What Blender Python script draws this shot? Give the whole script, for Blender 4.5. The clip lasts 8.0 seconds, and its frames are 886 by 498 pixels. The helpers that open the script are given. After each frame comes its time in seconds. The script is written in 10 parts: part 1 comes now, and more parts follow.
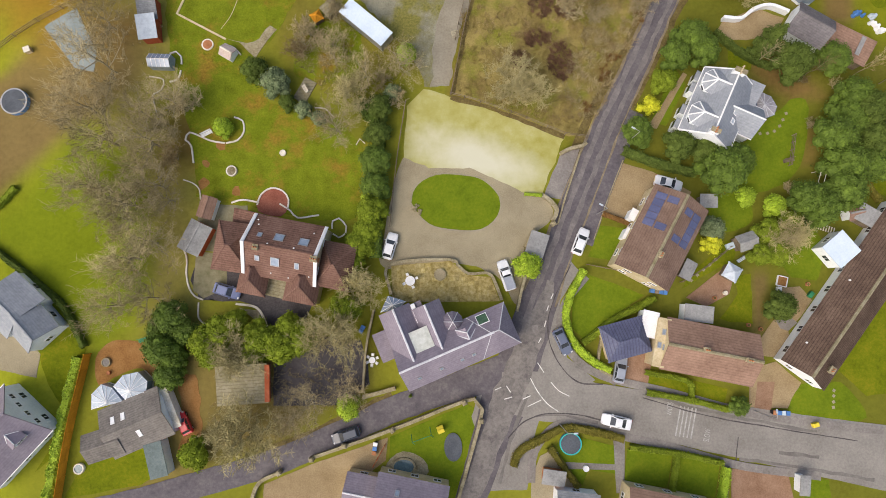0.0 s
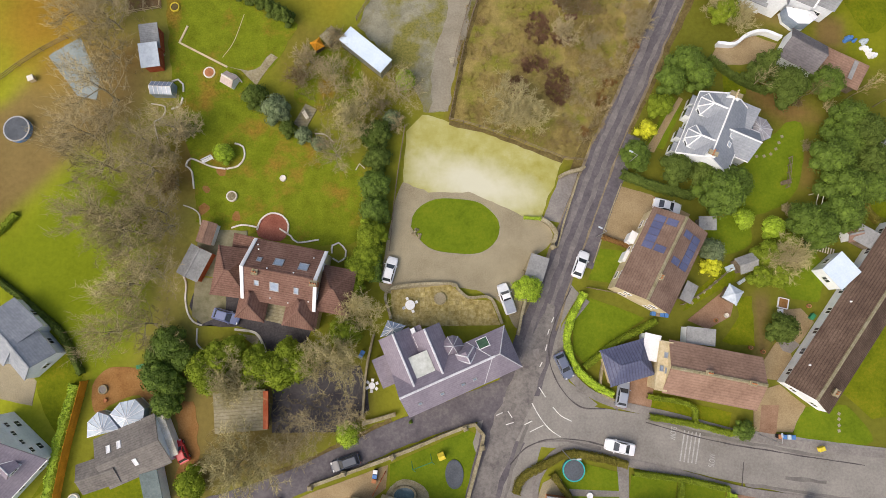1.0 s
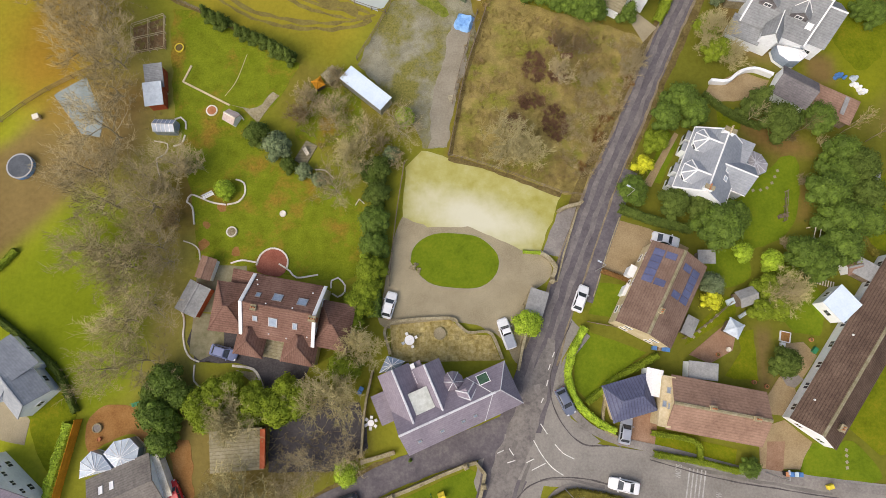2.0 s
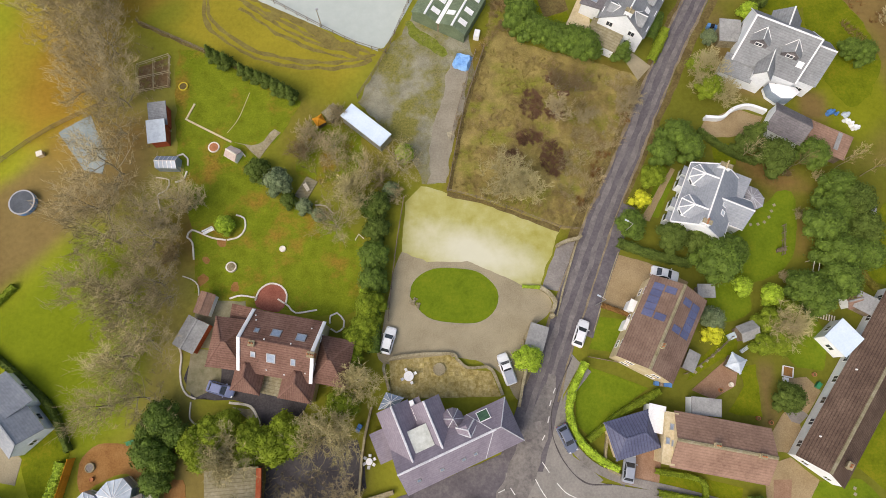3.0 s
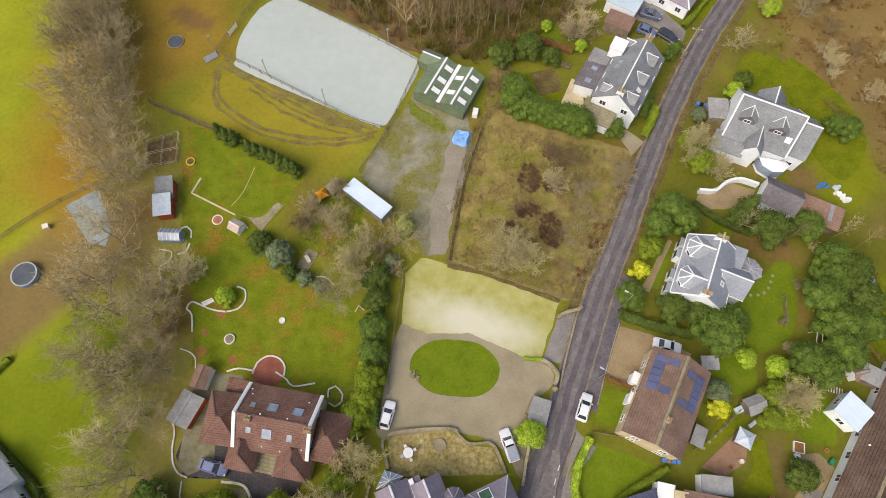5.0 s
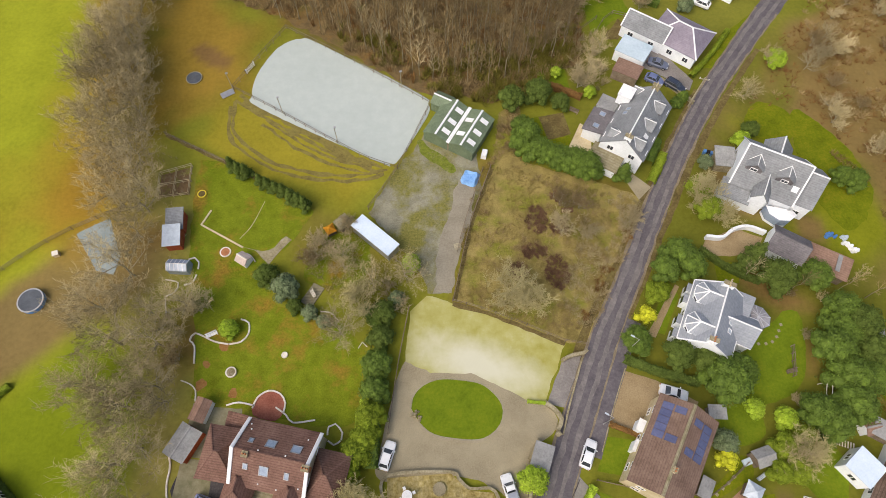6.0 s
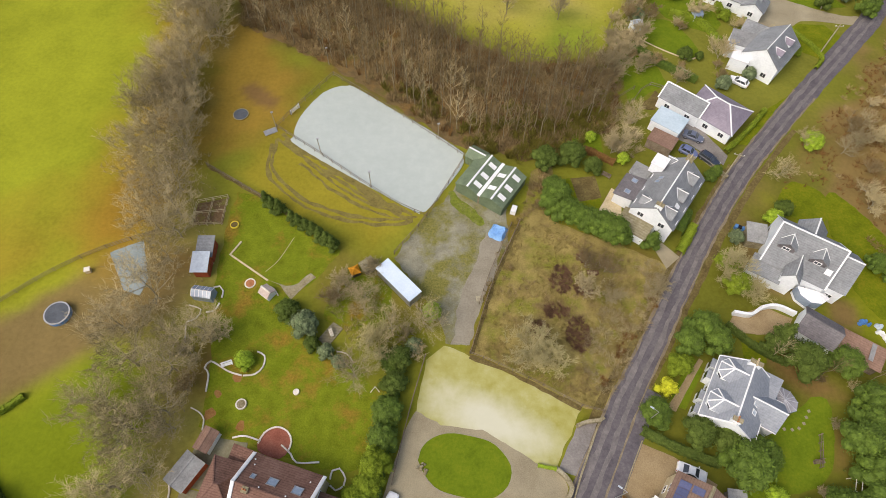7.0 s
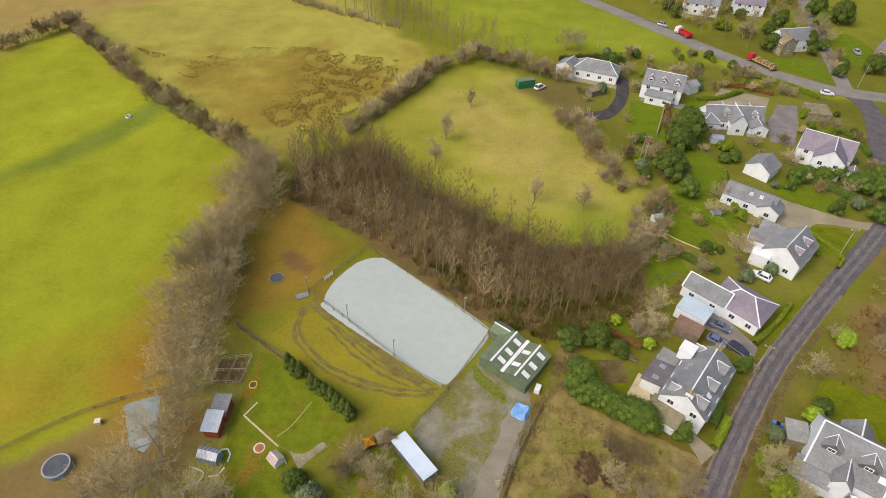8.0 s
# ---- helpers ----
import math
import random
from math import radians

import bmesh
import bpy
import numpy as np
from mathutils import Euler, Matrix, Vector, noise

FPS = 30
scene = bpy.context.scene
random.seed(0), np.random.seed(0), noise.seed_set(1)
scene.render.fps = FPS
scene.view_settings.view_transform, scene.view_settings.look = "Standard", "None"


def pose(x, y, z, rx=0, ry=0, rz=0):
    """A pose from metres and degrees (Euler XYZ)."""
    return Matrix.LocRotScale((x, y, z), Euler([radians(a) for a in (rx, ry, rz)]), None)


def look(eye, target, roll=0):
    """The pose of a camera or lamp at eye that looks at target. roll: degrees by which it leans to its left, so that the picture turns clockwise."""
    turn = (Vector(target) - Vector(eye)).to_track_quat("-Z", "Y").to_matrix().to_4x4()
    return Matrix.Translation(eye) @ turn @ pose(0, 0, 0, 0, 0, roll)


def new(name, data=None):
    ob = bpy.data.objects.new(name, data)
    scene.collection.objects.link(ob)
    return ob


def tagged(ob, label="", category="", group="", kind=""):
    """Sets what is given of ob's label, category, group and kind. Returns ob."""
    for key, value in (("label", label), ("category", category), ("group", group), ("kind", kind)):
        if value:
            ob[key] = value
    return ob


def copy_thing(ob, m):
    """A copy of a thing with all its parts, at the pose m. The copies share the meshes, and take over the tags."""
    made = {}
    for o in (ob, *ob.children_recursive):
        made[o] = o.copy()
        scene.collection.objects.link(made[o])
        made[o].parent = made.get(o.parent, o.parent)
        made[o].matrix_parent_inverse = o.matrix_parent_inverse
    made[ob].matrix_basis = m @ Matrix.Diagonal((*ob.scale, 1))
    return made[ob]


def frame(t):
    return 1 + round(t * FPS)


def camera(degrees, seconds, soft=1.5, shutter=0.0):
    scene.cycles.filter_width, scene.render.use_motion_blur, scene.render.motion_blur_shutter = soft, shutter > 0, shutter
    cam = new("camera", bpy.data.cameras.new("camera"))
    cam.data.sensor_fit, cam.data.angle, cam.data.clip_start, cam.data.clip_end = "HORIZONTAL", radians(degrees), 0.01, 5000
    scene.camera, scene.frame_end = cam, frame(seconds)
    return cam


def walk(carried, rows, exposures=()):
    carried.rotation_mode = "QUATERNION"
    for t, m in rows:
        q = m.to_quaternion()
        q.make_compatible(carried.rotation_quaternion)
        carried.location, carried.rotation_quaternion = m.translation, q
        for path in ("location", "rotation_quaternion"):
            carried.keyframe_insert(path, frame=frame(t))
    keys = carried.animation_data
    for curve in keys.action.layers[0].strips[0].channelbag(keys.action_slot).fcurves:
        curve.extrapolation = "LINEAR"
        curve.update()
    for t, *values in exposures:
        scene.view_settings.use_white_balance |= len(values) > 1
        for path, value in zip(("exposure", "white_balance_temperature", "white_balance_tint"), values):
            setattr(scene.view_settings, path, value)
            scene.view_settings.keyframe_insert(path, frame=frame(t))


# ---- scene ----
cam = camera(74.9, 8.0, 0.8)
PATH = [
    (0, (0.201, 2.297, 89.326), (0.2074, 2.4592, 87.3326), 0.31),
    (0.5, (0.152, 2.188, 89.284), (0.1600, 2.3847, 87.2932), 0.47),
    (1, (0.129, 2.110, 89.256), (0.1409, 2.3584, 87.2718), 0.45),
    (1.5, (0.125, 2.064, 89.248), (0.1405, 2.3712, 87.2718), 0.41),
    (3, (0.148, 2.092, 89.346), (0.1741, 2.5753, 87.4050), 0.42),
    (3.5, (0.148, 2.136, 89.412), (0.1778, 2.6746, 87.4861), 0.37),
    (4, (0.137, 2.181, 89.487), (0.1697, 2.7798, 87.5791), 0.26),
    (5.5, (0.016, 2.172, 89.674), (0.0540, 2.9473, 87.8311), 0.36),
    (6, (-0.057, 2.060, 89.684), (-0.0338, 2.8989, 87.8692), 0.62),
    (6.5, (-0.145, 1.856, 89.644), (-0.1449, 2.7529, 87.8561), 0.96),
    (7, (-0.248, 1.544, 89.544), (-0.3089, 2.5432, 87.8125), 1.29),
    (7.5, (-0.377, 1.384, 89.395), (-0.5175, 2.5664, 87.7885), 1.71),
    (8, (-0.464, 0.225, 88.980), (-0.6630, 1.6893, 87.6317), 1.59),
]
walk(cam, [(t, look(eye, target, roll)) for t, eye, target, roll in PATH], [(0, 0.26), (6.5, 0.23), (7.5, 0.19), (8, 0.1)])

# ---- world, sun ----
world = bpy.data.worlds.new("overcast_sky")
scene.world = world
world.use_nodes = True
wn = world.node_tree
sky = wn.nodes.new("ShaderNodeTexSky")
sky.sky_type = "NISHITA"
sky.sun_disc = False
sky.sun_elevation = radians(50)
sky.sun_rotation = radians(232)
sky.air_density, sky.dust_density, sky.ozone_density = 1.0, 6.0, 0.6
wn.nodes["Background"].inputs["Strength"].default_value = 0.15
wn.links.new(sky.outputs["Color"], wn.nodes["Background"].inputs["Color"])
sun = new("sun", bpy.data.lights.new("sun", "SUN"))
sun.data.energy, sun.data.angle, sun.data.color = 0.85, radians(60), (1.0, 0.975, 0.94)
sun.matrix_world = look((-36, -28, 56), (0, 0, 0))


# ---- materials ----
def ramp(nt, fac, stops):
    n = nt.nodes.new("ShaderNodeValToRGB")
    el = n.color_ramp.elements
    while len(el) < len(stops):
        el.new(0.5)
    for e, (p, c) in zip(el, stops):
        e.position, e.color = p, (*c, 1)
    nt.links.new(fac, n.inputs["Fac"])
    return n.outputs["Color"]


def noise_tex(nt, vec, scale, detail=4.0, rough=0.6):
    n = nt.nodes.new("ShaderNodeTexNoise")
    n.inputs["Scale"].default_value, n.inputs["Detail"].default_value, n.inputs["Roughness"].default_value = scale, detail, rough
    nt.links.new(vec, n.inputs["Vector"])
    return n.outputs["Fac"]


def mixc(nt, mode, fac, a, b):
    n = nt.nodes.new("ShaderNodeMix")
    n.data_type, n.blend_type = "RGBA", mode
    for key, v in ((0, fac), (6, a), (7, b)):
        if isinstance(v, (int, float)):
            n.inputs[key].default_value = v
        elif isinstance(v, tuple):
            n.inputs[key].default_value = (*v, 1)
        else:
            nt.links.new(v, n.inputs[key])
    return n.outputs[2]


def mat(name, colors, big=0.25, fine=4.0, rough=0.85, bump=0.3, metal=0.0, rand=0.0, rows=0.0, rowdir="Y", rowdark=0.8, speck=None, local=False, spec=None, island=0.0, cover=""):
    """colors: dark, middle, light. big, fine: noise per metre. rows: courses per metre. speck: (colour, noise per metre, threshold)."""
    m = bpy.data.materials.new(name)
    m.use_nodes = True
    nt = m.node_tree
    bs = nt.nodes["Principled BSDF"]
    if local or rows:
        vec = nt.nodes.new("ShaderNodeTexCoord").outputs["Object"]
    else:
        vec = nt.nodes.new("ShaderNodeNewGeometry").outputs["Position"]
    a, b = noise_tex(nt, vec, big), noise_tex(nt, vec, fine, 6.0, 0.7)
    mx = nt.nodes.new("ShaderNodeMath")
    mx.operation = "MULTIPLY_ADD"
    nt.links.new(b, mx.inputs[0])
    mx.inputs[1].default_value = 0.5
    hf = nt.nodes.new("ShaderNodeMath")
    hf.operation = "MULTIPLY"
    hf.inputs[1].default_value = 0.5
    nt.links.new(a, hf.inputs[0])
    nt.links.new(hf.outputs[0], mx.inputs[2])
    col = ramp(nt, mx.outputs[0], [(0.36, colors[0]), (0.5, colors[1]), (0.64, colors[2])])
    if cover:
        at = nt.nodes.new("ShaderNodeAttribute")
        at.attribute_name = cover
        col = mixc(nt, "MULTIPLY", 1.0, at.outputs["Color"], col)
    if speck:
        sp = noise_tex(nt, vec, speck[1], 8.0, 0.78)
        col = mixc(nt, "MIX", ramp(nt, sp, [(speck[2], (0, 0, 0)), (min(0.99, speck[2] + 0.14), (1, 1, 1))]), col, speck[0])
    height = b
    if rows:
        w = nt.nodes.new("ShaderNodeTexWave")
        w.wave_type, w.bands_direction, w.wave_profile = "BANDS", rowdir, "SAW"
        w.inputs["Scale"].default_value = rows * 0.314
        w.inputs["Distortion"].default_value, w.inputs["Detail Scale"].default_value = 0.4, 3.0
        nt.links.new(vec, w.inputs["Vector"])
        col = mixc(nt, "MULTIPLY", 1.0, col, ramp(nt, w.outputs["Fac"], [(0.0, (rowdark,) * 3), (0.35, (1, 1, 1)), (1.0, (1, 1, 1))]))
        ad = nt.nodes.new("ShaderNodeMath")
        nt.links.new(w.outputs["Fac"], ad.inputs[0])
        nt.links.new(b, ad.inputs[1])
        height = ad.outputs[0]
    if rand or island:
        src = nt.nodes.new("ShaderNodeObjectInfo").outputs["Random"] if rand else nt.nodes.new("ShaderNodeNewGeometry").outputs["Random Per Island"]
        k = rand or island
        col = mixc(nt, "MULTIPLY", 1.0, col, ramp(nt, src, [(0.0, (1 - k, 1 - k, 1 - k)), (1.0, (1 + k * 0.6, 1 + k * 0.6, 1 + k * 0.5))]))
    nt.links.new(col, bs.inputs["Base Color"])
    bs.inputs["Roughness"].default_value, bs.inputs["Metallic"].default_value = rough, metal
    bs.inputs["Specular IOR Level"].default_value = (0.06 if rough >= 0.8 else 0.3) if spec is None else spec
    if bump:
        bp = nt.nodes.new("ShaderNodeBump")
        bp.inputs["Strength"].default_value, bp.inputs["Distance"].default_value = bump, 0.06
        nt.links.new(height, bp.inputs["Height"])
        nt.links.new(bp.outputs["Normal"], bs.inputs["Normal"])
    return m


def shades(c, k=0.3):
    return [tuple(v * (1 - k) for v in c), c, tuple(v * (1 + k) for v in c)]


M_GROUND = mat("mixed_grass_and_soil", [(0.8, 0.8, 0.62), (1, 1, 0.82), (1.18, 1.16, 0.94)], 0.1, 1.3, 0.95, 0.8, cover="cover", speck=None)
M_LAWN = mat("mown_lawn", [(0.09, 0.115, 0.006), (0.137, 0.163, 0.007), (0.2, 0.192, 0.012)], 0.35, 2.2, 0.95, 0.6)
M_LAWN2 = mat("lush_lawn", [(0.092, 0.135, 0.008), (0.128, 0.178, 0.01), (0.17, 0.205, 0.013)], 0.35, 2.2, 0.95, 0.6)


def mixed_ground(name, first, second, third, scale, edge, fine=5.0):
    """Rough ground in three mottled covers, each with its own fine grain."""
    m = mat(name, shades(first, 0.35), scale * 3, fine, 0.95, 0.8)
    nt = m.node_tree
    bs = nt.nodes["Principled BSDF"]
    col = bs.inputs["Base Color"].links[0].from_socket
    pos = nt.nodes.new("ShaderNodeNewGeometry").outputs["Position"]
    grain = ramp(nt, noise_tex(nt, pos, fine * 0.6, 5.0, 0.75), [(0.3, (0.55, 0.55, 0.5)), (0.7, (1.4, 1.38, 1.3))])
    for c, off, lo in ((second, 7.3, edge[0]), (third, 31.7, edge[1])):
        mp = nt.nodes.new("ShaderNodeMapping")
        mp.inputs["Location"].default_value = (off, off * 2, 0)
        nt.links.new(pos, mp.inputs["Vector"])
        fac = ramp(nt, noise_tex(nt, mp.outputs["Vector"], scale, 8.0, 0.66), [(lo, (0, 0, 0)), (lo + 0.13, (1, 1, 1))])
        col = mixc(nt, "MIX", fac, col, mixc(nt, "MULTIPLY", 1.0, grain, c))
    nt.links.new(col, bs.inputs["Base Color"])
    return m


M_WASTE = mixed_ground("rough_dead_grass_and_moss", (0.265, 0.21, 0.07), (0.185, 0.185, 0.03), (0.165, 0.118, 0.05), 0.16, (0.48, 0.52))
M_WOODFLOOR = mixed_ground("brown_leaf_litter", (0.15, 0.105, 0.048), (0.2, 0.125, 0.045), (0.13, 0.12, 0.03), 0.2, (0.5, 0.55))
M_MIXYARD = mixed_ground("gravel_with_moss_and_grass", (0.25, 0.238, 0.17), (0.185, 0.175, 0.05), (0.185, 0.17, 0.09), 0.13, (0.44, 0.52))
M_LITTER_LAWN = mixed_ground("leaf_strewn_lawn", (0.152, 0.186, 0.012), (0.245, 0.165, 0.026), (0.132, 0.172, 0.01), 0.15, (0.5, 0.54), 4.0)
M_PATCHY = mixed_ground("patchy_yard_grass", (0.15, 0.175, 0.026), (0.215, 0.195, 0.1), (0.125, 0.155, 0.018), 0.5, (0.52, 0.56))
M_TRACK = mat("pale_trodden_gravel", [(0.215, 0.19, 0.14), (0.275, 0.245, 0.185), (0.33, 0.3, 0.235)], 0.25, 3.0, 0.95, 0.4)
M_RUT = mat("soft_wheel_mud", [(0.13, 0.105, 0.034), (0.19, 0.155, 0.048), (0.245, 0.21, 0.06)], 0.5, 2.5, 0.95, 0.9)
M_FROST = mat("frosted_sparse_turf", [(0.32, 0.3, 0.07), (0.39, 0.37, 0.13), (0.46, 0.44, 0.22)], 0.07, 0.45, 0.95, 0.3)


def frost_bloom():
    """The paler bloom in the middle of the sparse turf, with a ragged soft edge."""
    nt = M_FROST.node_tree
    bs = nt.nodes["Principled BSDF"]
    old = bs.inputs["Base Color"].links[0].from_socket
    pos = nt.nodes.new("ShaderNodeNewGeometry").outputs["Position"]
    mp = nt.nodes.new("ShaderNodeMapping")
    mp.vector_type = "TEXTURE"
    mp.inputs["Location"].default_value, mp.inputs["Scale"].default_value, mp.inputs["Rotation"].default_value = (6.5, 23.4, 0), (11.5, 4.4, 100), (0, 0, radians(-19))
    nt.links.new(pos, mp.inputs["Vector"])
    ln = nt.nodes.new("ShaderNodeVectorMath")
    ln.operation = "LENGTH"
    nt.links.new(mp.outputs["Vector"], ln.inputs[0])
    ad = nt.nodes.new("ShaderNodeMath")
    ad.operation = "MULTIPLY_ADD"
    nt.links.new(noise_tex(nt, pos, 0.3, 4.0, 0.6), ad.inputs[0])
    ad.inputs[1].default_value = 0.8
    nt.links.new(ln.outputs["Value"], ad.inputs[2])
    fac = ramp(nt, ad.outputs[0], [(0.4, (0.85, 0.85, 0.85)), (0.95, (0, 0, 0))])
    sc = nt.nodes.new("ShaderNodeMath")
    sc.operation = "MULTIPLY"
    sc.inputs[1].default_value = 0.6
    nt.links.new(ad.outputs[0], sc.inputs[0])
    nt.links.new(sc.outputs[0], [n for n in nt.nodes if n.type == "VALTORGB"][-1].inputs["Fac"])
    nt.links.new(mixc(nt, "MIX", fac, old, (0.6, 0.59, 0.47)), bs.inputs["Base Color"])


frost_bloom()
M_PALESAND = mat("pale_sand", [(0.4, 0.445, 0.415), (0.43, 0.475, 0.445), (0.465, 0.51, 0.475)], 0.05, 0.6, 0.95, 0.12)
M_GRAVEL = mat("pale_gravel", [(0.235, 0.2, 0.13), (0.31, 0.268, 0.178), (0.38, 0.332, 0.225)], 0.2, 6.0, 0.95, 0.6)
M_YARD = mat("worn_gravel_yard", [(0.115, 0.112, 0.05), (0.21, 0.195, 0.12), (0.29, 0.268, 0.18)], 0.09, 0.8, 0.95, 0.5)
M_LANE = mat("patched_asphalt", [(0.088, 0.078, 0.086), (0.122, 0.11, 0.117), (0.165, 0.15, 0.15)], 0.35, 2.4, 0.85, 0.3, speck=((0.19, 0.17, 0.155), 0.5, 0.66))
M_LANE_GREY = mat("mauve_grey_asphalt", [(0.09, 0.08, 0.09), (0.13, 0.117, 0.126), (0.185, 0.168, 0.168)], 0.3, 1.7, 0.85, 0.3)
M_ROAD = mat("pale_worn_asphalt", [(0.186, 0.169, 0.150), (0.240, 0.224, 0.201), (0.294, 0.273, 0.241)], 0.15, 3.0, 0.85, 0.25)
M_DARKTAR = mat("dark_tarmac", [(0.045, 0.04, 0.045), (0.07, 0.064, 0.068), (0.105, 0.097, 0.098)], 0.3, 3.0, 0.8, 0.3)
M_PAVE = mat("grey_pavement", [(0.16, 0.145, 0.13), (0.22, 0.2, 0.185), (0.29, 0.27, 0.24)], 0.3, 3.0, 0.9, 0.3)
M_BROWNBLOCK = mat("brown_block_paving", [(0.2, 0.115, 0.07), (0.27, 0.165, 0.105), (0.34, 0.22, 0.15)], 0.4, 5.0, 0.9, 0.3)
M_REDPAVE = mat("red_paving", [(0.22, 0.075, 0.05), (0.3, 0.11, 0.075), (0.36, 0.15, 0.1)], 0.5, 5.0, 0.9, 0.3)
M_TAN = mat("tan_gravel", [(0.225, 0.16, 0.085), (0.3, 0.225, 0.125), (0.37, 0.285, 0.165)], 0.3, 5.0, 0.95, 0.4)
M_ORANGE = mat("orange_bark_ground", [(0.2, 0.095, 0.03), (0.28, 0.145, 0.05), (0.34, 0.19, 0.075)], 0.4, 4.0, 0.95, 0.5)
M_MUD = mat("churned_mud", [(0.08, 0.062, 0.025), (0.14, 0.105, 0.04), (0.2, 0.165, 0.06)], 0.5, 2.5, 0.95, 0.9)
M_PAINT = mat("worn_road_paint", [(0.42, 0.41, 0.39), (0.62, 0.61, 0.58), (0.75, 0.74, 0.7)], 0.8, 5.0, 0.8, 0.1)
M_FADED = mat("faded_road_paint", [(0.25, 0.24, 0.22), (0.38, 0.37, 0.35), (0.52, 0.51, 0.48)], 0.8, 5.0, 0.85, 0.1)
M_RUSH = mat("brown_rushes", [(0.17, 0.125, 0.034), (0.235, 0.172, 0.047), (0.3, 0.22, 0.06)], 0.3, 1.5, 0.95, 0)
M_STONE = mat("lichened_stone", [(0.17, 0.14, 0.08), (0.29, 0.25, 0.155), (0.4, 0.36, 0.25)], 0.8, 4.0, 0.95, 0.8)
M_SLABSTONE = mat("mossy_slabs", [(0.24, 0.185, 0.055), (0.37, 0.3, 0.12), (0.5, 0.42, 0.215)], 0.5, 2.0, 0.95, 0.4, rand=0.25)
M_EDGE = mat("whitewashed_edging", [(0.5, 0.45, 0.35), (0.68, 0.63, 0.53), (0.8, 0.76, 0.68)], 0.8, 5.0, 0.9, 0.3)
M_WHITE = mat("white_render", [(0.68, 0.71, 0.73), (0.79, 0.82, 0.845), (0.86, 0.885, 0.9)], 0.4, 3.0, 0.85, 0.15)
M_CREAM = mat("cream_render", [(0.42, 0.34, 0.2), (0.55, 0.46, 0.29), (0.63, 0.55, 0.38)], 0.4, 3.0, 0.9, 0.2)
M_WHITETRIM = mat("white_painted_trim", [(0.693, 0.693, 0.693), (0.798, 0.798, 0.798), (0.861, 0.861, 0.861)], 0.5, 4.0, 0.6, 0.05)
M_LEAD = mat("pale_lead_capping", [(0.42, 0.42, 0.45), (0.55, 0.55, 0.58), (0.68, 0.68, 0.7)], 0.5, 4.0, 0.6, 0.1)
M_TILE_BROWN = mat("brown_clay_tile", [(0.128, 0.072, 0.055), (0.195, 0.112, 0.087), (0.262, 0.16, 0.125)], 0.35, 3.0, 0.9, 0.7, rows=3.2, rowdark=0.68, rand=0.06, speck=((0.13, 0.092, 0.056), 0.9, 0.6))
M_TILE_RED = mat("weathered_red_tile", [(0.2, 0.125, 0.09), (0.275, 0.175, 0.13), (0.34, 0.22, 0.165)], 0.3, 2.5, 0.9, 0.5, rows=2.6, rand=0.1)
M_TILE_DARK = mat("dark_brown_concrete_tile", [(0.09, 0.06, 0.046), (0.14, 0.095, 0.072), (0.215, 0.152, 0.112)], 0.35, 4.0, 0.95, 1.0, rows=3.0, rowdark=0.55, rand=0.1, speck=((0.27, 0.22, 0.15), 2.4, 0.6))
M_TILE_LICHEN = mat("lichened_brown_tile", [(0.14, 0.092, 0.07), (0.198, 0.132, 0.102), (0.265, 0.185, 0.14)], 0.35, 3.0, 0.9, 0.6, rows=3.0, rowdark=0.72, rand=0.06, speck=((0.33, 0.28, 0.19), 1.6, 0.64))
M_SLATE_PURPLE = mat("purple_slate", [(0.185, 0.16, 0.2), (0.24, 0.21, 0.255), (0.295, 0.26, 0.305)], 0.3, 2.5, 0.7, 0.3, rows=3.6, rowdark=0.86, rand=0.08)
M_SLATE = mat("grey_slate", [(0.17, 0.178, 0.186), (0.24, 0.25, 0.26), (0.315, 0.325, 0.335)], 0.3, 2.5, 0.7, 0.4, rows=3.6, rowdark=0.8, rand=0.12)
M_TILE_GREY = mat("weathered_grey_brown_tile", [(0.135, 0.122, 0.112), (0.195, 0.178, 0.162), (0.26, 0.24, 0.215)], 0.3, 2.5, 0.85, 0.5, rows=3.0, rowdark=0.8, rand=0.1)
M_GREENFELT = mat("grey_green_felt_roof", [(0.11, 0.135, 0.13), (0.15, 0.185, 0.18), (0.2, 0.235, 0.225)], 0.4, 3.0, 0.85, 0.2)
M_SLATE_DARK = mat("dark_weathered_slate", [(0.1, 0.092, 0.098), (0.145, 0.133, 0.14), (0.2, 0.185, 0.19)], 0.3, 2.5, 0.75, 0.4, rows=3.6, rowdark=0.8, rand=0.12)
M_SLATE_BLUE = mat("blue_grey_slate", [(0.22, 0.24, 0.27), (0.29, 0.31, 0.345), (0.36, 0.38, 0.41)], 0.3, 2.5, 0.7, 0.3, rows=3.6, rowdark=0.86, rand=0.08)
M_BLUEMETAL = mat("blue_grey_ribbed_metal_roof", [(0.075, 0.08, 0.14), (0.1, 0.108, 0.18), (0.135, 0.145, 0.22)], 0.4, 3.0, 0.5, 0.6, rows=2.2, rowdir="X", rowdark=0.55)
M_GREENMETAL = mat("green_sheet_roof", [(0.112, 0.144, 0.086), (0.155, 0.2, 0.12), (0.198, 0.256, 0.154)], 0.4, 3.0, 0.6, 0.4, rows=3.0, rowdir="X", rowdark=0.8)
M_FELT = mat("grey_felt_roof", [(0.2, 0.2, 0.2), (0.29, 0.29, 0.285), (0.36, 0.36, 0.35)], 0.4, 3.0, 0.9, 0.2, rand=0.15)
M_PALEBLUE = mat("pale_blue_sheet_roof", [(0.4, 0.5, 0.56), (0.48, 0.58, 0.64), (0.55, 0.64, 0.7)], 0.3, 2.0, 0.6, 0.1)
